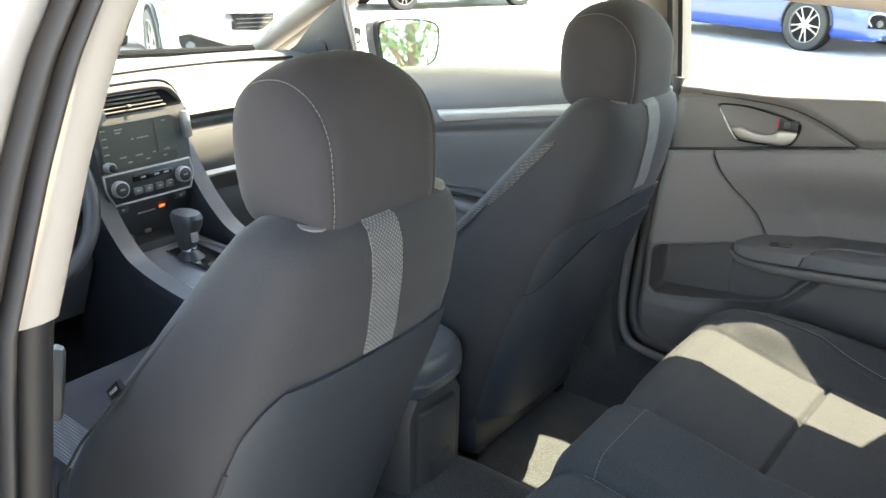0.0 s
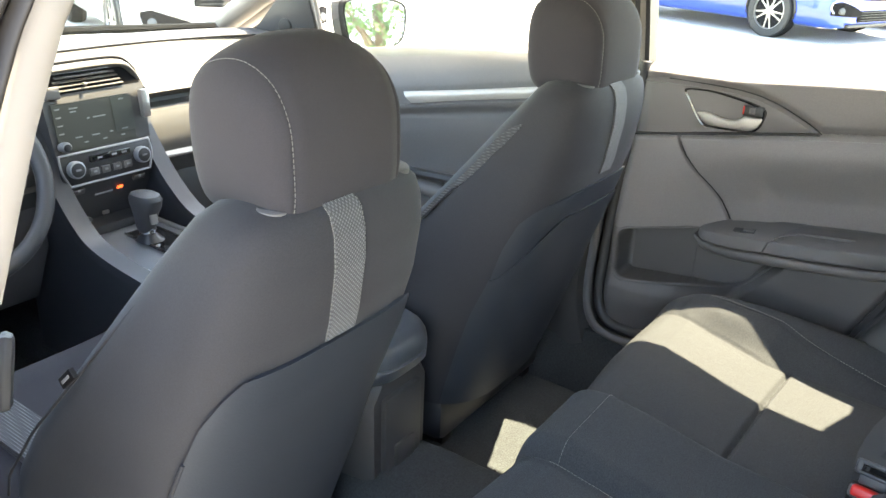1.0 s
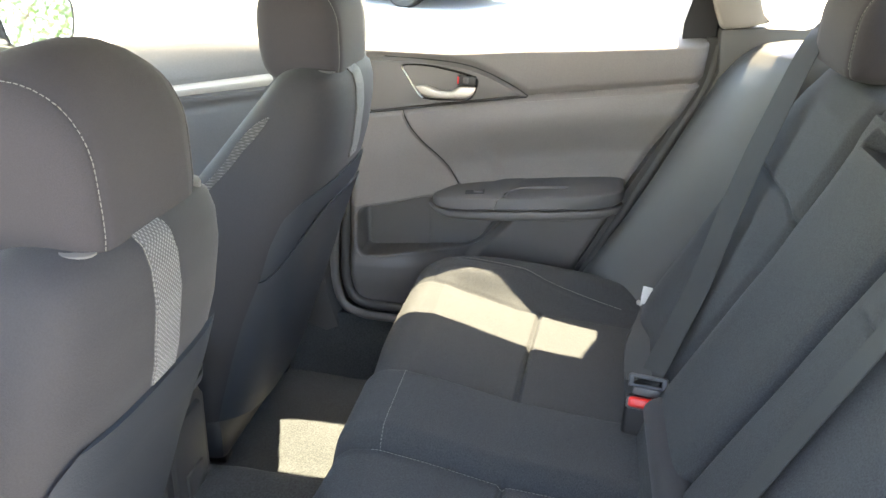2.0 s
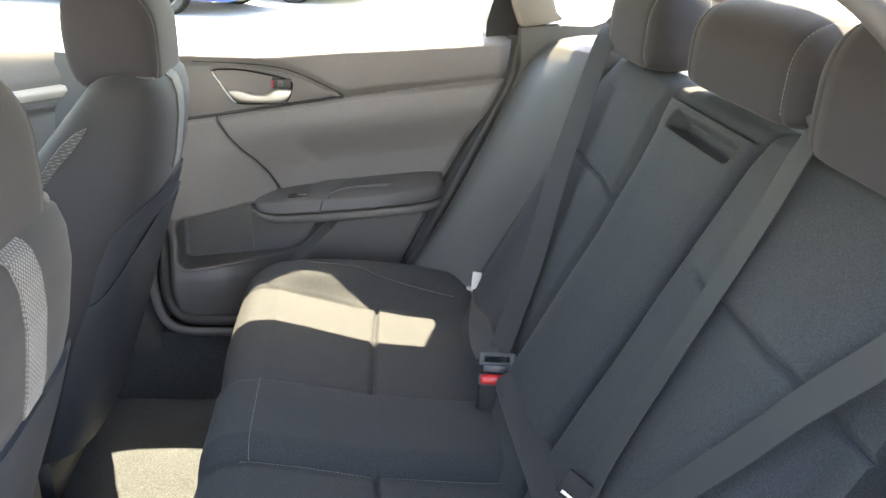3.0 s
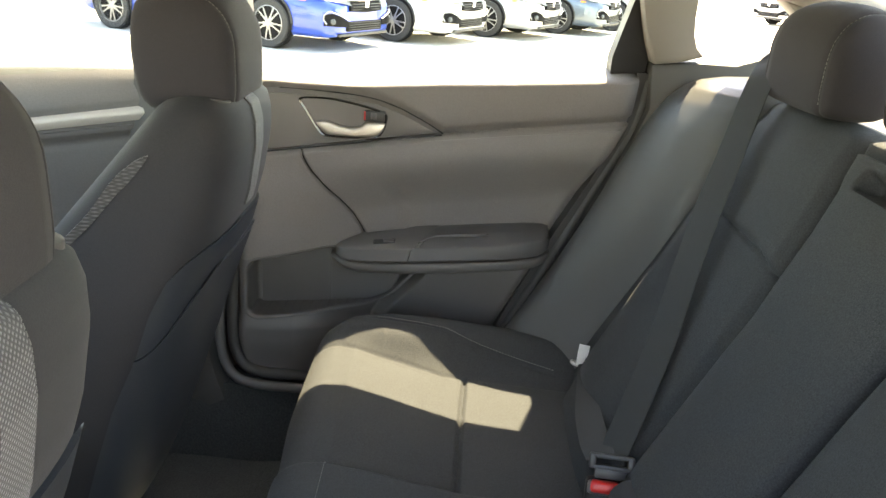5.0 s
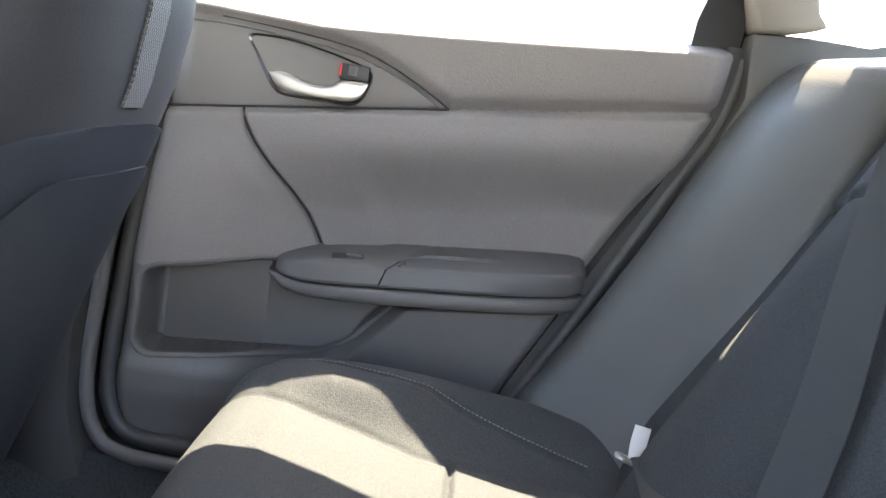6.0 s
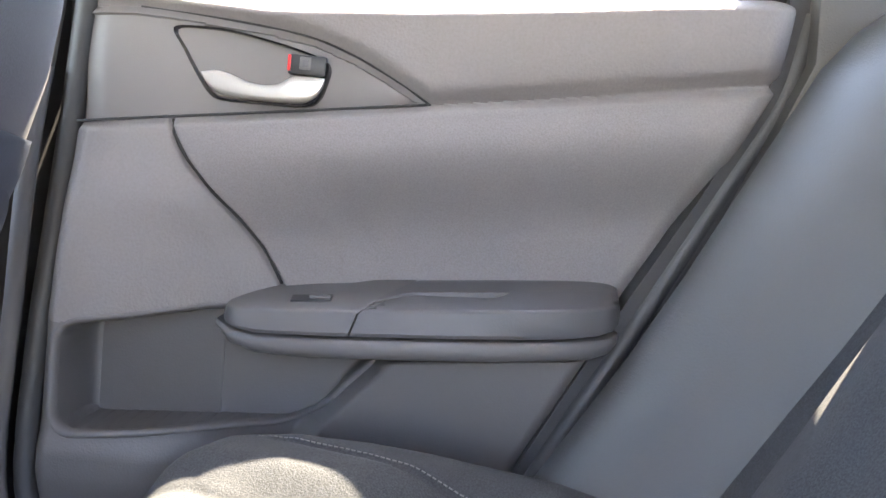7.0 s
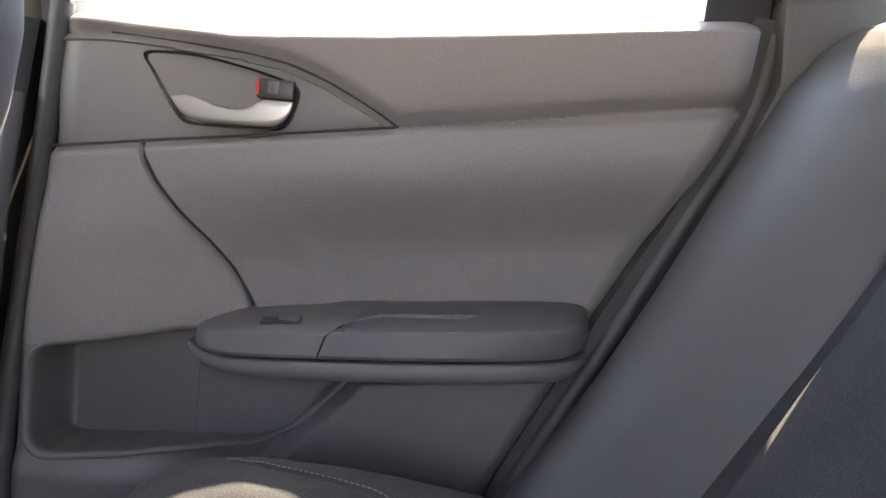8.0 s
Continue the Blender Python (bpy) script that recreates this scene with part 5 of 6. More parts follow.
def bolster_ring(k):
    """Section of the side bolster: round outer edge, broad slanting face, tight inner edge."""
    f = (len(BOL_Z) - 1) * k
    z, yo, yi = (interp(f, range(len(BOL_Z)), v) for v in (BOL_Z, BOL_O, BOL_I))
    pts = [(0.672, yo - 0.10), (0.670, yo - 0.050), (0.667, yo - 0.028), (0.661, yo - 0.013), (0.652, yo - 0.004), (0.640, yo)]
    for t in (0.12, 0.25, 0.4, 0.55, 0.7, 0.82, 0.91):
        pts.append((0.640 - 0.135 * t, yo + (yi - yo) * t ** 1.12 + 0.007 * math.sin(math.pi * t)))
    pts += [(0.500, yi - 0.003), (0.495, yi - 0.012), (0.492, yi - 0.026), (0.491, yi - 0.08), (0.52, min(yi - 0.085, yo - 0.12)), (0.66, min(yi - 0.085, yo - 0.12))]
    return pts, z


for sgn in (-1, 1):
    rr = []
    for k in range(61):
        pts, z = bolster_ring(k / 60)
        rr.append([(x if sgn > 0 else -x - 0.085, y - (0.05 if sgn < 0 else 0), z) for x, y in pts])
    part("side_bolster", loft(rr), M_LEATHER, rear_seat, "smooth dark vinyl side bolster", 60)


def rear_headrest(cx, hw, h, y, z, label):
    ob = thing("rear_headrest", (cx, y + 0.05, z), label, "headrest", group="rear headrests")
    m, ln = headrest_mesh(cx, 0.0, z, hw, 0.105, h, 0.74)
    for v in m.verts:                             # the face looks forward: mirror front to back
        v.co.y = y - v.co.y
    shell = part("pad", m, M_CLOTH, ob, "charcoal cloth pad", 70)
    part("stitching", stitches([Vector((p.x, y - p.y + 0.0015, p.z)) for p in ln[3:20]]), M_THREAD, shell, "grey seam stitching")
    for sgn in (-1, 1):
        part("post", cyl((cx + sgn * 0.06, y - 0.055, z - 0.005), 0.006, 0.07, (-12, 0, 0), 14, 0), M_CHROME, ob, "steel post")
    return ob


rear_headrest(0.322, 0.131, 0.150, -0.775, 1.068, "rounded charcoal cloth outer rear headrest")
rear_headrest(-0.046, 0.186, 0.134, -0.800, 1.072, "wide charcoal cloth centre rear headrest")
rear_headrest(-0.412, 0.150, 0.165, -0.775, 1.066, "rounded charcoal cloth outer rear headrest")

# ---- rear belts ----
OUT = (0, 0.9, 0.43)


belt_a = thing("seat_belt", (0.2, -0.6, 0.6), "buckled grey rear seat belt lying across the backrest", "seat belt", group="rear seat belts")
part("webbing", strap([(0.466, -0.83, 1.112), (0.452, -0.793, 1.118), (0.411, -0.764, 1.088), (0.328, -0.710, 0.990), (0.285, -0.678, 0.920), (0.238, -0.645, 0.838), (0.185, -0.612, 0.752), (0.150, -0.584, 0.690), (0.112, -0.552, 0.622), (0.092, -0.540, 0.600)], 0.047, 0.0016, (-0.55, 0.78, 0.36)), M_BELT, belt_a, "grey belt webbing")
path = smooth_path([(0.092, -0.527, 0.612), (0.16, -0.528, 0.606), (0.24, -0.534, 0.598), (0.34, -0.546, 0.584), (0.455, -0.561, 0.568)], 8)
rings = []
for i, p in enumerate(path):                        # the lap part narrows as it turns edge-on at its label
    w = interp(i / (len(path) - 1), [0, 0.15, 0.5, 0.8, 1], [0.020, 0.022, 0.020, 0.012, 0.006])
    across, up = Vector((0.0, 0.95, -0.30)).normalized() * w, Vector((-0.25, 0.30, 0.92)).normalized() * 0.0009
    rings.append([p - across - up, p + across - up, p + across + up, p - across + up])
part("lap_webbing", loft(rings), M_BELT, belt_a, "grey lap webbing")
part("white_tag", strap([(0.452, -0.5605, 0.566), (0.456, -0.561, 0.584), (0.458, -0.563, 0.604)], 0.019, 0.0016, (-0.92, 0.15, 0.37), 4), M_WHITE, belt_a, "white cloth label")
q = pose(0.080, -0.540, 0.606, 0, 22, -8)
tg = box((0, 0, 0), (0.012, 0.060, 0.006), 0.0025)
join(tg, box((0, 0, 0.0145), (0.010, 0.060, 0.006), 0.0025))
for e in (-1, 1):
    join(tg, box((0, e * 0.0255, 0.0075), (0.011, 0.010, 0.020), 0.003))
join(tg, box((0.002, 0, -0.008), (0.007, 0.044, 0.016), 0.002))
bmesh.ops.transform(tg, matrix=q, verts=tg.verts)
part("tongue", tg, M_RAIL, belt_a, "dark grey slotted belt tongue")
buck = thing("belt_buckle", (0.078, -0.530, 0.52), "black rear belt buckle with red release button", "belt buckle", group="belt buckles")
part("case", box((0.068, -0.532, 0.550), (0.028, 0.050, 0.080), 0.007, (0, 22, -8), 3), M_SEALD, buck, "black buckle case")
part("rim", box((0.0708, -0.532, 0.580), (0.0205, 0.046, 0.019), 0.005, (0, 22, -8), 3), M_PLAS, buck, "grey rim round the button")
part("button", box((0.0695, -0.532, 0.5825), (0.0215, 0.040, 0.0165), 0.005, (0, 22, -8), 3), M_RED, buck, "red press button")
part("stalk", strap([(0.082, -0.530, 0.525), (0.085, -0.545, 0.50), (0.088, -0.56, 0.46)], 0.03, 0.006, (0, 0.9, 0.4), 4), M_BELT, buck, "black buckle strap")
belt_b = thing("seat_belt", (-0.22, -0.68, 0.7), "grey centre rear seat belt lying across the backrest", "seat belt", group="rear seat belts")
part("webbing", strap([(x - 0.0045, y, z) for x, y, z in [(-0.270, -0.83, 1.110), (-0.278, -0.790, 1.096), (-0.293, -0.734, 0.990), (-0.299, -0.680, 0.880), (-0.304, -0.630, 0.775), (-0.314, -0.594, 0.705), (-0.322, -0.574, 0.660), (-0.300, -0.550, 0.595), (-0.27, -0.535, 0.52)]], 0.037, 0.0016, OUT), M_BELT, belt_b, "grey belt webbing")
part("tongue", box((-0.326, -0.566, 0.668), (0.008, 0.052, 0.034), 0.003, (30, 20, -20)), M_SEALD, belt_b, "dark grey belt tongue")
part("tongue_edge", box((-0.3315, -0.560, 0.660), (0.002, 0.040, 0.004), 0.0008, (30, 20, -20)), M_SILVER, belt_b, "bright steel tongue edge")
part("guide", box((-0.272, -0.815, 1.102), (0.07, 0.03, 0.014), 0.005, (-20, 0, 0)), M_PLASD, belt_b, "black belt guide")
belt_c = thing("seat_belt", (-0.45, -0.7, 0.7), "dark grey outer rear seat belt lying across the backrest", "seat belt", group="rear seat belts")
part("webbing", strap([(x - 0.003, y, z) for x, y, z in [(-0.62, -0.81, 1.12), (-0.595, -0.785, 1.085), (-0.560, -0.743, 1.010), (-0.534, -0.720, 0.960), (-0.507, -0.692, 0.906), (-0.480, -0.659, 0.841), (-0.447, -0.622, 0.769), (-0.405, -0.585, 0.68), (-0.35, -0.545, 0.57), (-0.31, -0.53, 0.51)]], 0.039, 0.0016, OUT), M_BELT, belt_c, "dark grey belt webbing")
part("guide", box((-0.612, -0.80, 1.108), (0.07, 0.03, 0.014), 0.005, (-20, 0, 20)), M_PLASD, belt_c, "black belt guide")
for cx in (0.49, 0.24):
    anc = thing("child_seat_anchor", (cx, -0.56, 0.53), "small pale child-seat anchor loop in the seat gap", "anchor", group="child seat anchors")
    part("loop", tube([(cx - 0.006, -0.575, 0.545), (cx - 0.006, -0.552, 0.552), (cx + 0.006, -0.552, 0.552), (cx + 0.006, -0.575, 0.545)], 0.003, 8, 4), M_SILVER, anc)

# ---- centre console ----
con = thing("centre_console", (0.0, 0.6, 0.24), "dark grey centre console with padded lid and gear selector", "console")
part("body", loft([[(-hw, y, 0.25), (-hw - 0.004, y, zt - 0.03), (-hw + 0.02, y, zt), (hw - 0.02, y, zt), (hw + 0.004, y, zt - 0.03), (hw, y, 0.25)] for y, hw, zt in ((0.215, 0.072, 0.525), (0.23, 0.080, 0.535), (0.42, 0.095, 0.535), (0.50, 0.110, 0.552), (0.70, 0.120, 0.578), (1.0, 0.120, 0.592), (1.15, 0.12, 0.61))]), M_TRIM, con, "dark grey console body")
lid = part("lid", loft([superring(-0.088, 0.088, 0.192 + i, 0.470 - i, z, 4, 40, 0.03) for z, i in ((0.535, 0.010), (0.545, 0.002), (0.560, 0.0), (0.563, 0.004), (0.566, 0.0), (0.580, 0.0), (0.594, 0.004), (0.603, 0.014), (0.606, 0.03))]), M_LID, con, "soft black padded lid, tinted blue for sky reflection")
part("rear_face", box((0.0, 0.214, 0.42), (0.11, 0.02, 0.16), 0.012), M_TRIM, con, "black rear face of the console")
part("rear_outlet", box((0.0, 0.205, 0.37), (0.06, 0.012, 0.05), 0.008), M_TRIM, con, "grey socket cover")
part("top_plate", slab(12, 30, lambda u, v: Vector((-0.095 + 0.19 * u, 0.64 + 0.39 * v, 0.588 + 0.018 * v)), lambda u, v: Vector((-0.095 + 0.19 * u, 0.64 + 0.39 * v, 0.57))), M_SATIN, con, "satin silver selector plate")
for sgn in (-1, 1):
    part("silver_edge", tube([(sgn * 0.095, 0.64, 0.590), (sgn * 0.097, 0.84, 0.600), (sgn * 0.094, 1.03, 0.608)], 0.006, 8, 6), M_SILVER, con, "satin silver edge strip")
    part("buttress", strap([(sgn * 0.118, 1.088, 0.850), (sgn * 0.124, 1.062, 0.790), (sgn * 0.127, 1.030, 0.738), (sgn * 0.129, 0.985, 0.685), (sgn * 0.131, 0.930, 0.641), (sgn * 0.132, 0.86, 0.618), (sgn * 0.130, 0.75, 0.600), (sgn * 0.120, 0.58, 0.580)], 0.042, 0.022, (0, -0.8, 0.6), 6), M_RAIL, con, "grey curved console rail")
    part("cheek", plate([(sgn * 0.124, 1.10, 0.835), (sgn * 0.126, 1.055, 0.760), (sgn * 0.13, 0.98, 0.672), (sgn * 0.132, 0.92, 0.628), (sgn * 0.132, 0.80, 0.600), (sgn * 0.130, 0.58, 0.572), (sgn * 0.13, 0.58, 0.30), (sgn * 0.13, 1.20, 0.30), (sgn * 0.126, 1.20, 0.835)], 0.012, (-sgn, 0, 0)), M_RAIL, con, "dark grey console cheek")
part("tray", box((0.0, 1.085, 0.60), (0.22, 0.10, 0.05), 0.01), M_TRIM, con, "black open tray")
part("park_switch", box((-0.040, 0.700, 0.594), (0.062, 0.046, 0.012), 0.003, (2.6, 0, 0)), M_SILVER, con, "silver parking brake switch")
part("hold_switch", box((-0.040, 0.758, 0.597), (0.056, 0.046, 0.010), 0.003, (2.6, 0, 0)), M_GLOSSB, con, "black hold switch")
part("park_mark", box((-0.040, 0.700, 0.6005), (0.020, 0.012, 0.0012), 0, (2.6, 0, 0)), M_PLASD, con, "dark symbol bar")
gs = part("gate", box((0.022, 0.870, 0.603), (0.070, 0.230, 0.010), 0.004, (2.6, 0, 0)), M_GLOSSB, con, "gloss black selector gate")
for gx in (-0.014, 0.058):
    part("gate_rim", tube([(gx, 0.755, 0.600), (gx, 0.87, 0.606), (gx, 0.985, 0.611)], 0.0026, 6, 4), M_CHROME, gs, "chrome gate rim")
for gy in (0.80, 0.83, 0.86):
    part("gate_letter", box((0.046, gy, 0.6095), (0.008, 0.010, 0.0008), 0, (2.6, 0, 0)), M_LETTER, gs, "pale position mark")
lever = part("gear_lever", tube([(0.005, 0.915, 0.600), (0.003, 0.920, 0.63), (0.0, 0.925, 0.66)], 0.013, 12, 4), M_CHROME, con, "chrome lever stem")
part("boot", loft([superring(-0.024, 0.034, 0.885, 0.955, 0.607, 2.5, 24), superring(-0.015, 0.024, 0.898, 0.944, 0.617, 2.5, 24), superring(-0.012, 0.018, 0.905, 0.937, 0.624, 2.5, 24)]), M_PLASD, lever, "black gaiter")
part("knob", loft([superring(-w, w, y0, y1, z, 2.5, 28) for z, w, y0, y1 in ((0.625, 0.014, 0.908, 0.938), (0.640, 0.019, 0.903, 0.945), (0.668, 0.022, 0.892, 0.950), (0.690, 0.026, 0.878, 0.956), (0.706, 0.027, 0.874, 0.958), (0.716, 0.024, 0.880, 0.952), (0.721, 0.012, 0.895, 0.935))]), M_TRIM, lever, "black leather gear knob")
part("knob_button", box((-0.003, 0.890, 0.668), (0.018, 0.008, 0.030), 0.004, (-10, 0, 0)), M_SILVER, lever, "silver release button")
part("knob_ring", cyl((0.002, 0.921, 0.632), 0.0175, 0.014, (0, 0, 0), 20, 0.002), M_CHROME, lever, "chrome ring")

# ---- dashboard ----
dash = thing("dashboard", (0.0, 1.25, 0.35), "charcoal dashboard with touchscreen, vents and climate panel", "dashboard")
DP = [(1.50, 0.958), (1.42, 0.975), (1.34, 0.985), (1.26, 0.984), (1.225, 0.976), (1.220, 0.968), (1.212, 0.968), (1.18, 0.958), (1.13, 0.925), (1.10, 0.900), (1.088, 0.886), (1.098, 0.876), (1.118, 0.868), (1.116, 0.858), (1.098, 0.850), (1.086, 0.830), (1.078, 0.795), (1.076, 0.765), (1.075, 0.750), (1.078, 0.738), (1.070, 0.728), (1.085, 0.70), (1.13, 0.64), (1.16, 0.50), (1.30, 0.38), (1.49, 0.36)]
drings = []
for k in range(41):
    x = -0.715 + 1.43 * k / 40
    bow = 0.05 * (abs(x) / 0.715) ** 2.5
    drings.append([(x, y - bow * (y < 1.2) + 0.0, z - 0.02 * (abs(x) / 0.715) ** 3) for y, z in DP])
part("pad", loft(drings), M_DASH, dash, "grained charcoal dash skin", 30)
part("glovebox_strip", strap([(0.15, 1.062, 0.742), (0.35, 1.052, 0.738), (0.62, 1.03, 0.728)], 0.012, 0.006, (0, -0.8, 0.5), 6), M_STRIP, dash, "satin strip below the mid pad")
part("mid_stitching", stitches([Vector((0.14 + 0.48 * k / 40, 1.0905 - 0.03 * (k / 40) ** 2, 0.8415)) for k in range(41)]), M_THREAD, dash, "dash stitching")
stack = part("centre_panel", loft([[(-w, y - 0.0, z), (w, y, z), (w + 0.004, y + 0.05, z), (-w - 0.004, y + 0.05, z)] for z, y, w in ((0.925, 1.062, 0.125), (0.90, 1.052, 0.122), (0.80, 1.040, 0.116), (0.735, 1.030, 0.112), (0.70, 1.050, 0.110), (0.64, 1.085, 0.108), (0.58, 1.10, 0.108))]), M_TRIM, dash, "black centre stack")


def on_stack(z, off=0.0):
    return interp(z, [0.58, 0.64, 0.70, 0.735, 0.80, 0.90, 0.925], [1.10, 1.085, 1.050, 1.030, 1.040, 1.052, 1.062]) - off


part("screen", plate([(-0.106, on_stack(0.806, 0.003), 0.806), (0.078, on_stack(0.806, 0.003), 0.806), (0.078, on_stack(0.905, 0.003), 0.905), (-0.106, on_stack(0.905, 0.003), 0.905)], 0.002, (0, -1, 0)), M_SCREEN, stack, "lit grey touchscreen")
part("screen_panel", plate([(0.030, on_stack(0.826, 0.006), 0.826), (0.080, on_stack(0.826, 0.006), 0.826), (0.080, on_stack(0.903, 0.006), 0.903), (0.030, on_stack(0.903, 0.006), 0.903)], 0.0008, (0, -1, 0)), mat("screen_grey", (0.045, 0.050, 0.044), 0.3), stack, "faint paler screen field")
part("side_wing", box((0.108, 1.036, 0.880), (0.020, 0.02, 0.062), 0.005, (-6, 0, -8)), M_SILVER, stack, "satin grey corner wing")
k = 0
for x, z, w in ((-0.06, 0.893, 0.02), (0.055, 0.896, 0.012), (-0.03, 0.868, 0.006), (-0.004, 0.868, 0.03), (-0.06, 0.832, 0.016), (-0.02, 0.831, 0.018), (0.018, 0.831, 0.008), (0.052, 0.832, 0.016), (-0.045, 0.819, 0.01), (0.0, 0.819, 0.01), (0.045, 0.819, 0.01), (-0.062, 0.886, 0.014)):
    part("screen_text", box((x, on_stack(z, 0.0068), z), (w, 0.0008, 0.0028), 0), M_SCRTXT, stack, "pale unreadable screen text")
for z in (0.895, 0.878, 0.861, 0.844):
    part("screen_key", box((-0.096, on_stack(z, 0.0056), z), (0.012, 0.001, 0.003), 0.0005), M_LETTER, stack, "pale key legend")
part("volume_knob", cyl((-0.098, on_stack(0.818, 0.010), 0.818), 0.011, 0.022, (83, 0, 0), 24, 0.002), M_RING, stack, "ribbed volume knob")
part("volume_face", cyl((-0.098, on_stack(0.818, 0.022), 0.818), 0.0085, 0.002, (83, 0, 0), 24, 0.0005), M_PLASD, stack, "black knob face")
part("climate_panel", box((-0.008, 1.030, 0.768), (0.222, 0.012, 0.066), 0.004, (-6, 0, 0)), M_PLASD, stack, "black climate panel")
for z0, x0, x1 in ((0.801, -0.118, 0.104), (0.734, -0.104, 0.092)):
    part("chrome_line", tube([(x0, on_stack(z0, 0.010), z0), ((x0 + x1) / 2, on_stack(z0, 0.011), z0), (x1, on_stack(z0, 0.010), z0)], 0.0026, 8, 4), M_RING, stack, "chrome frame line")
for sgn in (-1, 1):
    part("chrome_end", tube([(-0.007 + sgn * 0.110, on_stack(0.80, 0.010), 0.801), (-0.006 + sgn * 0.111, on_stack(0.765, 0.010), 0.768), (-0.006 + sgn * 0.098, on_stack(0.735, 0.010), 0.734)], 0.0026, 8, 4), M_RING, stack, "chrome frame line")
for x in (-0.089, 0.074):
    kn = part("climate_knob", cyl((x, 1.0165, 0.770), 0.0185, 0.015, (84, 0, 0), 32, 0.0015), M_KNOB, stack, "silver ringed climate knob")
    part("knob_face", cyl((x, 1.0085, 0.7708), 0.0150, 0.0022, (84, 0, 0), 28, 0.0005), M_PLASD, kn, "black knob face")
    part("knob_text", box((x, 1.0071, 0.771), (0.012, 0.0008, 0.004), 0), M_LETTER, kn, "pale unreadable legend")
for x in (-0.045, -0.018, 0.010, 0.037):
    part("climate_key", box((x, 1.0205, 0.756), (0.022, 0.006, 0.016), 0.002, (-6, 0, 0)), M_PLAS, stack, "grey climate key")
    part("key_mark", box((x, 1.0168, 0.757), (0.008, 0.0008, 0.004), 0), M_LETTER, stack, "pale key symbol")
part("climate_display", box((-0.004, 1.0205, 0.785), (0.10, 0.005, 0.014), 0.002, (-6, 0, 0)), M_GLOSSB, stack, "dark climate display")
for x in (-0.03, 0.005, 0.03):
    part("display_text", box((x, 1.0172, 0.7855), (0.012, 0.0008, 0.004), 0), M_LETTER, stack, "pale unreadable display text")
for x in (-0.08, 0.072):
    part("heater_key", box((x, on_stack(0.715, 0.004), 0.715), (0.030, 0.008, 0.014), 0.002, (25, 0, 0)), M_PLAS, stack, "grey seat heater key")
    part("heater_mark", box((x, on_stack(0.715, 0.0095), 0.717), (0.006, 0.0008, 0.006), 0), M_LETTER, stack, "pale key symbol")
part("airbag_text", box((-0.012, on_stack(0.693, 0.004), 0.693), (0.045, 0.002, 0.004), 0, (25, 0, 0)), M_LETTER, stack, "small pale printing")
part("airbag_lamp", box((0.028, on_stack(0.698, 0.004), 0.698), (0.014, 0.002, 0.007), 0.001, (25, 0, 0)), M_ORANGE, stack, "lit amber warning symbol")
part("socket", cyl((-0.04, 1.082, 0.625), 0.010, 0.01, (75, 0, 0), 20, 0.002), M_PLASD, stack, "round power socket")
part("usb_port", box((0.005, 1.08, 0.635), (0.016, 0.006, 0.008), 0.001, (20, 0, 0)), M_SILVER, stack, "small silver port")
# middle vents with brow
vent = part("vent_frame", loft([[(-0.125, 1.060, 0.922), (0.118, 1.060, 0.922), (0.118, 1.075, 0.922), (-0.125, 1.075, 0.922)], [(-0.125, 1.066, 0.962), (0.085, 1.066, 0.962), (0.085, 1.10, 0.962), (-0.125, 1.10, 0.962)]]), M_VOID, dash, "black vent box")
for j in range(4):
    part("slat", box((-0.012, 1.062 + 0.001 * j, 0.929 + 0.009 * j), (0.175 - 0.012 * j, 0.012, 0.0028), 0.001, (15, 0, 0)), M_PLAS, vent, "grey vent slat")
part("slat_tab", box((-0.02, 1.054, 0.938), (0.008, 0.01, 0.006), 0.002), M_SILVER, vent, "vent tab")
part("vent_brow", tube([(-0.14, 1.064, 0.970), (0.0, 1.060, 0.973), (0.075, 1.062, 0.968), (0.105, 1.066, 0.945), (0.125, 1.074, 0.915), (0.145, 1.082, 0.893)], 0.009, 10, 6, 0.8), M_DASH, dash, "curved brow over the vents")
seam_line = [(-0.20, 1.226, 0.980), (0.03, 1.231, 0.979), (0.22, 1.231, 0.9785), (0.45, 1.226, 0.973), (0.62, 1.220, 0.965)]
part("pad_seam", tube(seam_line, 0.0042, 8, 6, 0.6), M_VOID, dash, "dark seam along the dash top")
part("brow_seam", tube([(-0.14, 1.076, 0.981), (0.0, 1.072, 0.984), (0.080, 1.074, 0.979), (0.114, 1.078, 0.955), (0.134, 1.086, 0.925)], 0.0030, 8, 6), M_VOID, dash, "dark seam above the vent brow")
part("hazard_key", box((-0.100, 1.052, 0.928), (0.034, 0.016, 0.026), 0.003, (-10, 0, 0)), M_PLAS, vent, "grey hazard key")
part("glovebox", box((0.42, 1.105, 0.60), (0.42, 0.05, 0.20), 0.02, (-10, 0, 0)), M_PLASD, dash, "black glovebox lid")
part("cluster_hood", tube([(-0.60, 1.14, 0.93), (-0.52, 1.13, 0.985), (-0.37, 1.12, 1.0), (-0.24, 1.13, 0.985), (-0.18, 1.15, 0.94)], 0.03, 10, 6, 0.6), M_DASH, dash, "hood over the instruments")

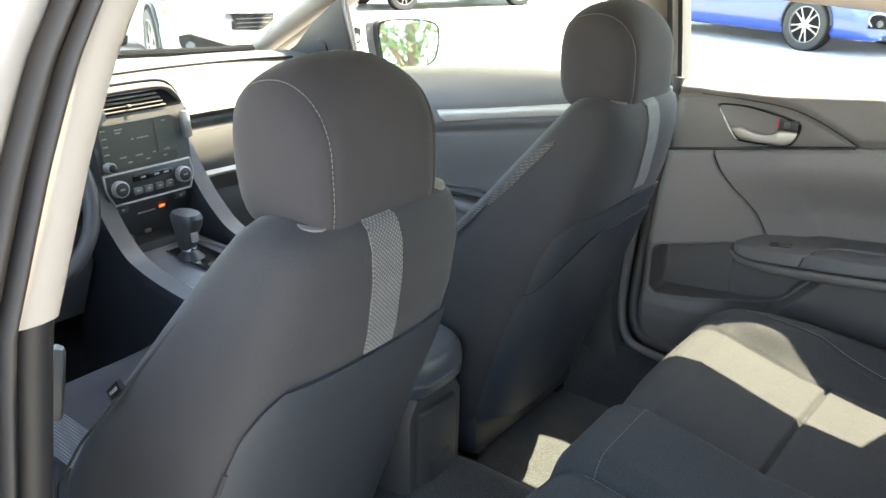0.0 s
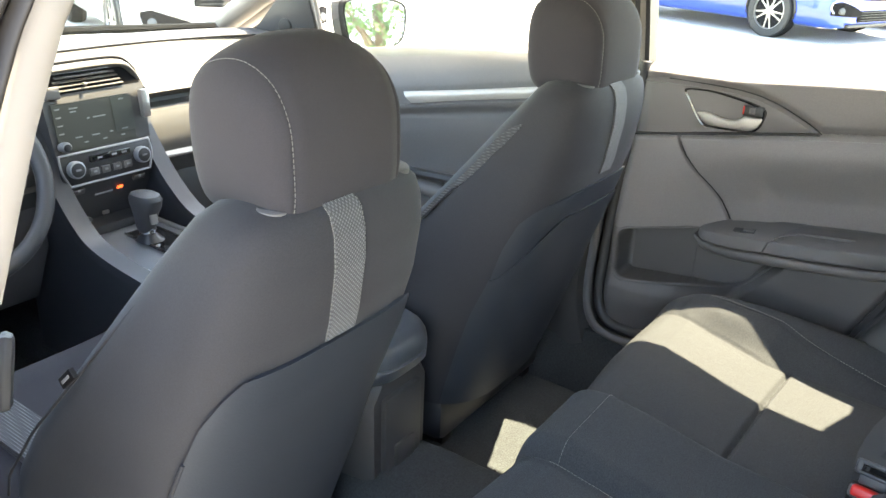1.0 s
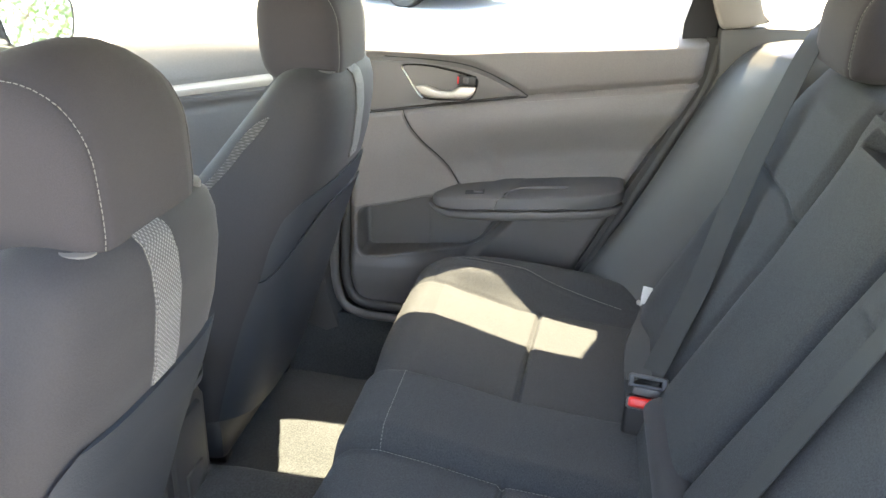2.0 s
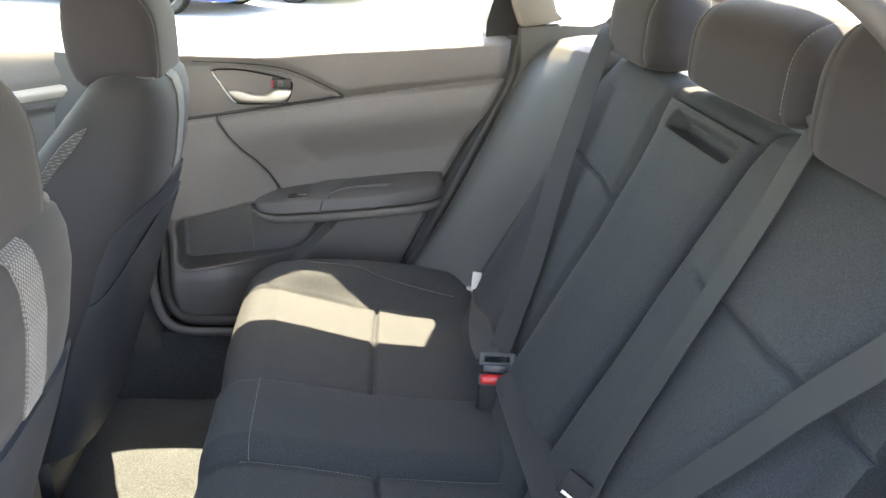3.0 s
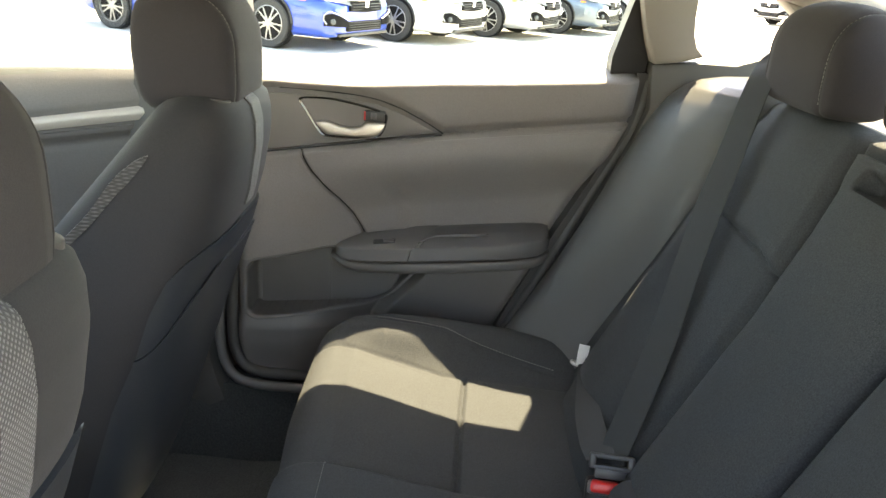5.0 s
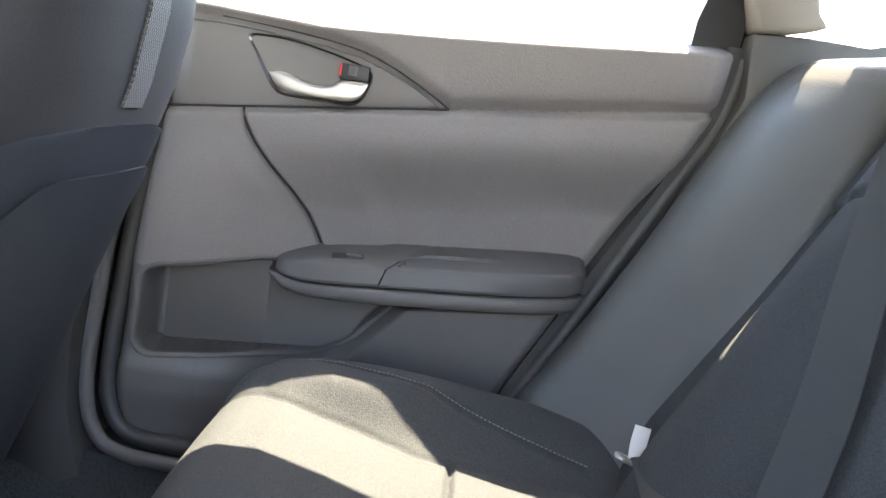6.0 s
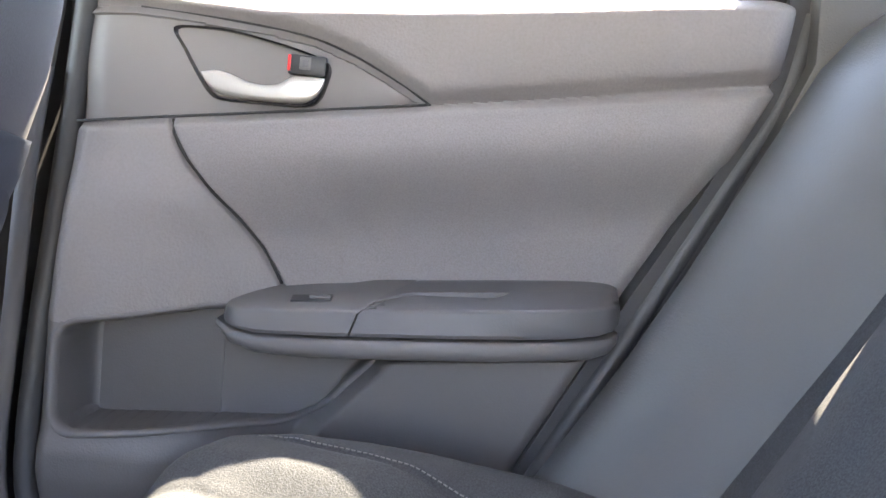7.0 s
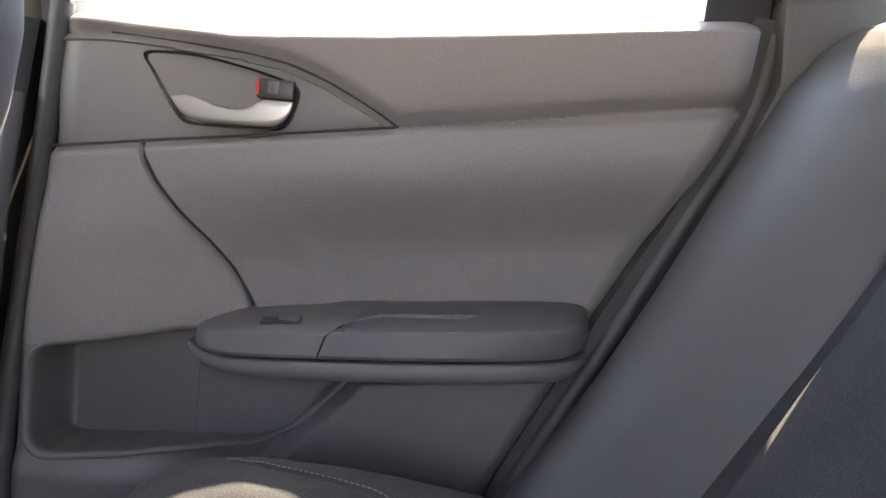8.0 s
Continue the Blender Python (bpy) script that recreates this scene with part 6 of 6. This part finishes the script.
# ---- steering wheel and pedals ----
wheel = thing("steering_wheel", (-0.375, 0.97, 0.82), "black leather steering wheel", "steering wheel")
rim = bmesh.new()
wr = []
for i in range(48):
    a = 2 * math.pi * i / 48
    cen = Vector((-0.375 + 0.185 * math.cos(a), 0.97 + 0.185 * math.sin(a) * 0.42, 0.82 + 0.185 * math.sin(a) * 0.907))
    rad = Vector((math.cos(a), math.sin(a) * 0.42, math.sin(a) * 0.907))
    ax = Vector((0, -0.907, 0.42))
    wr.append([cen + (rad * math.cos(b) + ax * math.sin(b)) * 0.017 for b in (2 * math.pi * j / 10 for j in range(10))])
wr.append(wr[0])
part("rim", loft(wr, caps=False), M_TRIM, wheel, "black leather rim")
part("hub", box((-0.375, 0.985, 0.815), (0.17, 0.05, 0.14), 0.03, (-25, 0, 0)), M_PLASD, wheel, "black airbag hub")
for sgn in (-1, 1):
    part("spoke", box((-0.375 + sgn * 0.12, 0.98, 0.82), (0.09, 0.018, 0.045), 0.008, (-25, 0, 0)), M_PLAS, wheel, "grey spoke")
part("column", tube([(-0.375, 1.0, 0.81), (-0.375, 1.20, 0.74)], 0.05, 14, 4), M_PLASD, wheel, "black steering column")
part("stalk", tube([(-0.30, 1.06, 0.82), (-0.24, 1.04, 0.83)], 0.008, 8, 4), M_PLASD, wheel, "black wiper stalk")
knee = thing("knee_panel", (-0.37, 1.12, 0.6), "dark grey knee panel under the dashboard", "dashboard panel")
part("panel", loft([[(x, 1.10, 0.72), (x, 1.08, 0.60), (x, 1.16, 0.45), (x, 1.20, 0.45), (x, 1.20, 0.72)] for x in (-0.70, -0.55, -0.40, -0.25, -0.14)]), M_PLAS, knee, "dark grey panel")
part("hood_lever", box((-0.42, 1.06, 0.56), (0.05, 0.02, 0.02), 0.005), M_PLASD, knee, "black release lever")
for x, nm in ((-0.28, "accelerator_pedal"), (-0.40, "brake_pedal")):
    pd = thing(nm, (x, 1.18, 0.35), "black rubber foot pedal on a steel arm", "pedal")
    part("pad", box((x, 1.16, 0.37), (0.06, 0.012, 0.09), 0.004, (-35, 0, 0)), M_RUB, pd, "ribbed rubber pad")
    part("arm", tube([(x, 1.17, 0.38), (x, 1.24, 0.46), (x, 1.25, 0.55)], 0.008, 8, 4), M_PLASD, pd, "steel arm")

# ---- parked cars ----
def car_paint(name, base, metal=0.3):
    return mat(name, base, 0.3, metal=metal, var=0.03, vscale=2, coat=0.9)


def wheel_parts(car, x, y, side):
    """A wheel at (x, y) of the car's own space, outer face towards side."""
    tyre = part("tyre", loft([[(x + side * d, y + r * math.cos(a), 0.32 + r * math.sin(a)) for a in (2 * math.pi * i / 40 for i in range(40))] for d, r in ((-0.10, 0.27), (-0.095, 0.31), (-0.06, 0.32), (0.06, 0.32), (0.095, 0.31), (0.10, 0.28), (0.09, 0.225), (0.02, 0.22))]), M_TYRE, car, "black tyre")
    rim = part("rim", loft([[(x + side * d, y + r * math.cos(a), 0.32 + r * math.sin(a)) for a in (2 * math.pi * i / 40 for i in range(40))] for d, r in ((0.02, 0.225), (0.088, 0.225), (0.092, 0.215), (0.03, 0.205), (0.02, 0.19))]), M_RIM, tyre, "alloy rim edge")
    part("brake_disc", cyl((x + side * 0.0, y, 0.32), 0.19, 0.02, (0, 90, 0), 28, 0), M_VOID, tyre, "dark brake disc")
    for j in range(10):
        a = 2 * math.pi * (j + (0.16 if j % 2 else -0.16)) / 10
        d = Vector((0, math.cos(a), math.sin(a)))
        n = Vector((0, -math.sin(a), math.cos(a)))
        c = Vector((x, y, 0.32))
        part("spoke", loft([[c + d * r + n * w + Vector((side * h, 0, 0)), c + d * r - n * w + Vector((side * h, 0, 0)), c + d * r - n * w * 1.2 + Vector((side * (h - 0.03), 0, 0)), c + d * r + n * w * 1.2 + Vector((side * (h - 0.03), 0, 0))] for r, w, h in ((0.03, 0.016, 0.085), (0.12, 0.009, 0.08), (0.218, 0.011, 0.075))]), M_RIM, tyre, "alloy spoke")
    part("hub", cyl((x + side * 0.078, y, 0.32), 0.035, 0.02, (0, 90, 0), 20, 0.004), M_RIM, tyre, "hub cap")


def section(y, hw, z0, zs, zt, tw):
    """Half-symmetric body section: floor z0, shoulder zs, top zt with width tw."""
    pts = [(hw * 0.90, z0), (hw * 0.985, z0 + 0.06), (hw, z0 + (zs - z0) * 0.45), (hw * 0.985, z0 + (zs - z0) * 0.72), (hw * 0.975, zs - 0.02), (hw * 0.93, zs + 0.01), (tw, zs + (zt - zs) * 0.75), (tw * 0.8, zt - 0.005), (tw * 0.35, zt + 0.008)]
    full = [(x, y, z) for x, z in pts] + [(-x, y, z) for x, z in reversed(pts)]
    return full


def nose_y(x, z):
    """Front surface of the sedan's nose at half-width x and height z."""
    side = interp(abs(x), [0, 0.62, 0.74, 0.83, 0.885, 0.90], [-0.93, -0.925, -0.89, -0.81, -0.63, -0.37])
    mid = interp(z, [0.55, 0.60, 0.66, 0.715, 0.77], [-0.93, -0.925, -0.89, -0.81, -0.63])
    low = interp(z, [0.50, 0.55, 0.60, 0.64, 0.69, 0.74], [-0.93, -0.92, -0.885, -0.81, -0.64, -0.40])
    k = step(abs(x), 0.50, 0.85)
    return max(side, mid + (low - mid) * k) - 0.012


def nose_patch(fx, low, high, proud):
    def f(off):
        return lambda u, v: Vector((fx(u), nose_y(fx(u), low(u) + (high(u) - low(u)) * v) - off, low(u) + (high(u) - low(u)) * v))
    return slab(16, 6, f(proud), f(-0.03))


def parked_sedan(paint, label, group="parked sedans"):
    """A four-door sedan with its nose towards -y; front axle at y 0."""
    car = thing("parked_car", (0, 0, 0), label, "car", group=group)
    st = [(-0.92, 0.62, 0.26, 0.55, 0.60, 0.50), (-0.885, 0.74, 0.21, 0.60, 0.66, 0.58), (-0.80, 0.83, 0.19, 0.64, 0.715, 0.66), (-0.62, 0.885, 0.19, 0.69, 0.77, 0.72), (-0.36, 0.90, 0.19, 0.74, 0.82, 0.74), (0.0, 0.90, 0.19, 0.79, 0.87, 0.75), (0.45, 0.90, 0.18, 0.85, 0.93, 0.76), (0.80, 0.90, 0.18, 0.88, 0.965, 0.76), (1.5, 0.90, 0.18, 0.90, 0.96, 0.78), (2.3, 0.90, 0.18, 0.92, 0.98, 0.78), (2.7, 0.90, 0.19, 0.94, 1.0, 0.77), (3.2, 0.88, 0.22, 0.95, 1.03, 0.74), (3.5, 0.84, 0.28, 0.94, 1.04, 0.70), (3.66, 0.78, 0.36, 0.90, 1.0, 0.66), (3.70, 0.70, 0.42, 0.80, 0.88, 0.6)]
    rings = []
    for a, b in zip(st, st[1:]):
        for k in range(3):
            t = k / 3
            rings.append(section(*[p + (q - p) * t for p, q in zip(a, b)]))
    rings.append(section(*st[-1]))
    shell = part("body", loft(rings), paint, car, "", 50)
    # cabin: dark glass with painted roof
    cab = [(0.72, 0.70, 0.96, 0.97), (1.10, 0.69, 0.97, 1.18), (1.50, 0.68, 0.98, 1.37), (1.90, 0.67, 0.98, 1.41), (2.40, 0.67, 0.99, 1.40), (2.80, 0.66, 1.0, 1.30), (3.20, 0.66, 1.02, 1.15), (3.52, 0.65, 1.03, 1.045)]
    gr = []
    for y, w, z0, zt in cab:
        h = zt - z0
        pts = [(w + 0.10, z0 - 0.02), (w + 0.06, z0 + h * 0.3), (w - 0.10 * min(1, h / 0.4), z0 + h * 0.85), (w - 0.16 * min(1, h / 0.4), zt - 0.004), (0.25, zt + 0.012)]
        gr.append([(x, y, z) for x, z in pts] + [(-x, y, z) for x, z in reversed(pts)])
    part("glasshouse", loft(gr), M_DARKGLASS, car, "dark tinted glass", 50)
    part("roof", loft([[(w, y, z - 0.01), (w * 0.6, y, z + 0.018), (-w * 0.6, y, z + 0.018), (-w, y, z - 0.01), (-w, y, z - 0.02), (w, y, z - 0.02)] for y, w, z in ((1.46, 0.53, 1.375), (1.9, 0.53, 1.418), (2.4, 0.53, 1.405), (2.85, 0.52, 1.30))]), paint, car, "painted roof", 50)
    for s in (-1, 1):
        part("roof_pillar", tube([(s * 0.775, 0.72, 0.965), (s * 0.70, 1.10, 1.17), (s * 0.60, 1.48, 1.36), (s * 0.575, 1.9, 1.40), (s * 0.575, 2.4, 1.39), (s * 0.62, 2.85, 1.28), (s * 0.72, 3.45, 1.04)], 0.03, 8, 6), paint, car, "painted pillar")
        part("centre_pillar", tube([(s * 0.775, 1.95, 0.98), (s * 0.59, 1.98, 1.39)], 0.02, 8, 3), M_PLASD, car, "black pillar")
        # arches
        for y in (0.0, 2.70):
            arc = [(s * 0.905, y + 0.365 * math.cos(a), 0.33 + 0.365 * math.sin(a)) for a in (math.pi * (i / 16 * 1.12 - 0.06) for i in range(17))]
            part("wheel_arch", tube(arc, 0.014, 8, 0), M_PLASD, car, "dark wheel arch")
            part("arch_void", cyl((s * 0.85, y, 0.34), 0.35, 0.115, (0, 90, 0), 32, 0), M_VOID, car, "dark wheel well")
            wheel_parts(car, s * 0.835, y, s)
        lamp = part("headlamp", nose_patch(lambda u: s * (0.40 + 0.485 * u), lambda u: 0.596 + 0.080 * u, lambda u: 0.672 + 0.086 * u, 0.016), M_LAMP, car, "clear headlamp")
        part("lamp_eye", cyl((s * 0.70, nose_y(0.70, 0.685) - 0.016, 0.685), 0.030, 0.02, (80, 0, s * 30), 18, 0.004), M_RING, lamp, "bright lamp reflector")
        part("lamp_brow", tube([(s * x, nose_y(x, z) - 0.016, z) for x, z in ((0.36, 0.668), (0.50, 0.690), (0.65, 0.716), (0.78, 0.740), (0.875, 0.756))], 0.007, 6, 5), M_RING, lamp, "chrome brow")
        part("side_marker", box((s * 0.872, -0.50, 0.655), (0.04, 0.10, 0.035), 0.008, (0, 0, -s * 8)), M_AMBER, car, "amber side marker")
        fog = part("fog_pocket", nose_patch(lambda u: s * (0.46 + 0.37 * u), lambda u: 0.325 + 0.02 * u, lambda u: 0.400 + 0.125 * u - 0.05 * max(0, u - 0.8) * 5, 0.008), M_VOID, car, "black fog lamp pocket")
        part("fog_trim", tube([(s * x, nose_y(x, z) - 0.014, z) for x, z in ((0.45, 0.412), (0.58, 0.455), (0.70, 0.495), (0.79, 0.520), (0.835, 0.49), (0.84, 0.43), (0.825, 0.37))], 0.010, 8, 5), M_RING, fog, "bright fog lamp trim")
        part("fog_lamp", cyl((s * 0.76, nose_y(0.76, 0.40) - 0.010, 0.40), 0.038, 0.03, (80, 0, s * 25), 18, 0.004), M_LAMP, fog, "round fog lamp")
        part("door_mirror", box((s * 0.96, 0.86, 0.99), (0.16, 0.09, 0.11), 0.035), paint, car, "painted mirror")
    grille = part("grille", nose_patch(lambda u: -0.41 + 0.82 * u, lambda u: 0.505 + 0.02 * abs(2 * u - 1), lambda u: 0.655, 0.016), M_VOID, car, "black grille")
    for z in (0.545, 0.580, 0.615):
        part("grille_bar", box((0, -0.952, z), (0.74, 0.01, 0.010), 0.003), M_PLASD, grille, "dark grille bar")
    part("chrome_bar", tube([(-0.44, -0.925, 0.675), (0, -0.955, 0.668), (0.44, -0.925, 0.675)], 0.016, 8, 6), M_CHROME, grille, "chrome bar")
    part("badge", box((0, -0.962, 0.61), (0.10, 0.012, 0.085), 0.01), M_CHROME, grille, "plain bright badge")
    inta = part("lower_intake", box((0, -0.915, 0.33), (0.95, 0.05, 0.13), 0.02), M_VOID, car, "black lower intake")
    for z in (0.29, 0.32, 0.35, 0.38):
        part("intake_bar", box((0, -0.942, z), (0.86, 0.008, 0.008), 0.002), M_PLASD, inta, "grey intake bar")
    part("chin", box((0, -0.90, 0.225), (1.3, 0.08, 0.04), 0.015), M_PLASD, car, "black chin spoiler")
    part("sill", box((0.87, 1.35, 0.20), (0.06, 1.9, 0.05), 0.015), M_PLASD, car, "black sill")
    return car


BLUE = car_paint("blue_paint", (0.008, 0.05, 0.36), 0.2)
WHITE = car_paint("white_paint", (0.62, 0.62, 0.61), 0.0)
SILVER = car_paint("silver_paint", (0.45, 0.46, 0.47), 0.6)
SLATE = car_paint("slate_paint", (0.10, 0.13, 0.17), 0.5)
BLACK = car_paint("black_paint", (0.015, 0.015, 0.017), 0.2)

first = parked_sedan(WHITE, "white sedan parked in a row, nose to lane")
HEAD = math.atan2(-0.917, -0.40)                    # the way the row's noses point


def place_car(car, axle, heading):
    car.matrix_basis = pose(axle[0], axle[1], 0, 0, 0, math.degrees(heading) + 90)


def repaint(car, paint):
    for o in car.children_recursive:
        if o.data.materials[0] is WHITE:
            o.data = o.data.copy()
            o.data.materials[0] = paint


ROW = [(BLUE, "bright blue sedan parked in a row, nose to lane"), (WHITE, ""), (SILVER, "silver sedan parked in a row, nose to lane"), (SLATE, "slate grey sedan parked in a row, nose to lane"), (WHITE, "")]
for i, (paint, label) in enumerate(ROW):
    at = (10.90 + 1.95 * i, 1.72 - 1.50 * i)
    if i == 1:
        car = first
    else:
        car = copy_thing(first, pose(0, 0, 0))
    if paint is not WHITE:
        repaint(car, paint)
    if label:
        tagged(car, label)
    place_car(car, at, HEAD)
ahead = copy_thing(first, pose(0, 0, 0))
tagged(ahead, "white sedan parked facing the windscreen")
place_car(ahead, (4.33, 5.84), HEAD)
dark = copy_thing(first, pose(0, 0, 0))
repaint(dark, BLACK)
tagged(dark, "black sedan parked across the lot")
place_car(dark, (11.3, 10.2), math.atan2(1.14, -3.13))
grey = copy_thing(first, pose(0, 0, 0))
repaint(grey, SLATE)
tagged(grey, "grey sedan parked far across the lot")
place_car(grey, (7.2, 13.5), math.pi)
far = copy_thing(first, pose(0, 0, 0))
repaint(far, SILVER)
tagged(far, "pale silver sedan parked far behind the rear corner")
place_car(far, (25.5, -11.0), math.atan2(0.9, -0.3))

# ---- trees behind the car, seen in the wing mirror ----
M_BARK = mat("bark", (0.12, 0.09, 0.065), 0.9, var=0.3, vscale=9, grain=0.6, gscale=30)
M_LEAF = mat("leaves", (0.06, 0.11, 0.035), 0.7, var=0.4, vscale=3)


def leafy_tree(x, y, h):
    t = thing("tree", (x, y, 0), "leafy green tree at the edge of the lot", "tree", group="lot trees")
    rnd = random.Random(5)
    part("trunk", tube([(x, y, -0.05), (x + 0.05, y, h * 0.25), (x - 0.05, y + 0.08, h * 0.5), (x, y, h * 0.8)], 0.16, 10, 5), M_BARK, t, "grey brown trunk")
    tips = []
    for k in range(9):
        a = k * 2.4
        r = h * (0.22 + 0.1 * rnd.random())
        z = h * (0.45 + 0.05 * k)
        tip = Vector((x + r * math.cos(a), y + r * math.sin(a), z + h * 0.12))
        part("limb", tube([(x, y, h * (0.30 + 0.045 * k)), (x + r * 0.5 * math.cos(a), y + r * 0.5 * math.sin(a), z), tip], 0.05, 7, 4), M_BARK, t, "branching limb")
        tips.append(tip)
    bm = bmesh.new()
    for k in range(2600):
        c = rnd.choice(tips) + Vector((rnd.gauss(0, 0.10), rnd.gauss(0, 0.10), rnd.gauss(0.02, 0.08))) * h
        u = Vector((rnd.gauss(0, 1), rnd.gauss(0, 1), rnd.gauss(0, 1))).normalized() * 0.10
        w = u.cross(Vector((rnd.random(), rnd.random(), rnd.random()))).normalized() * 0.05
        bm.faces.new([bm.verts.new(p) for p in (c - u, c + w, c + u, c - w)])
    part("crown", bm, M_LEAF, t, "uneven crown of green leaves")
    return t


tree = leafy_tree(0, 0, 6.0)
tree.location = (4.5, -15.0, 0)
for p in ((1.5, -17.5, 0, 0, 0, 60), (8.5, -14.0, 0, 0, 0, 130), (-3.0, -18.0, 0, 0, 0, 210)):
    copy_thing(tree, pose(*p))
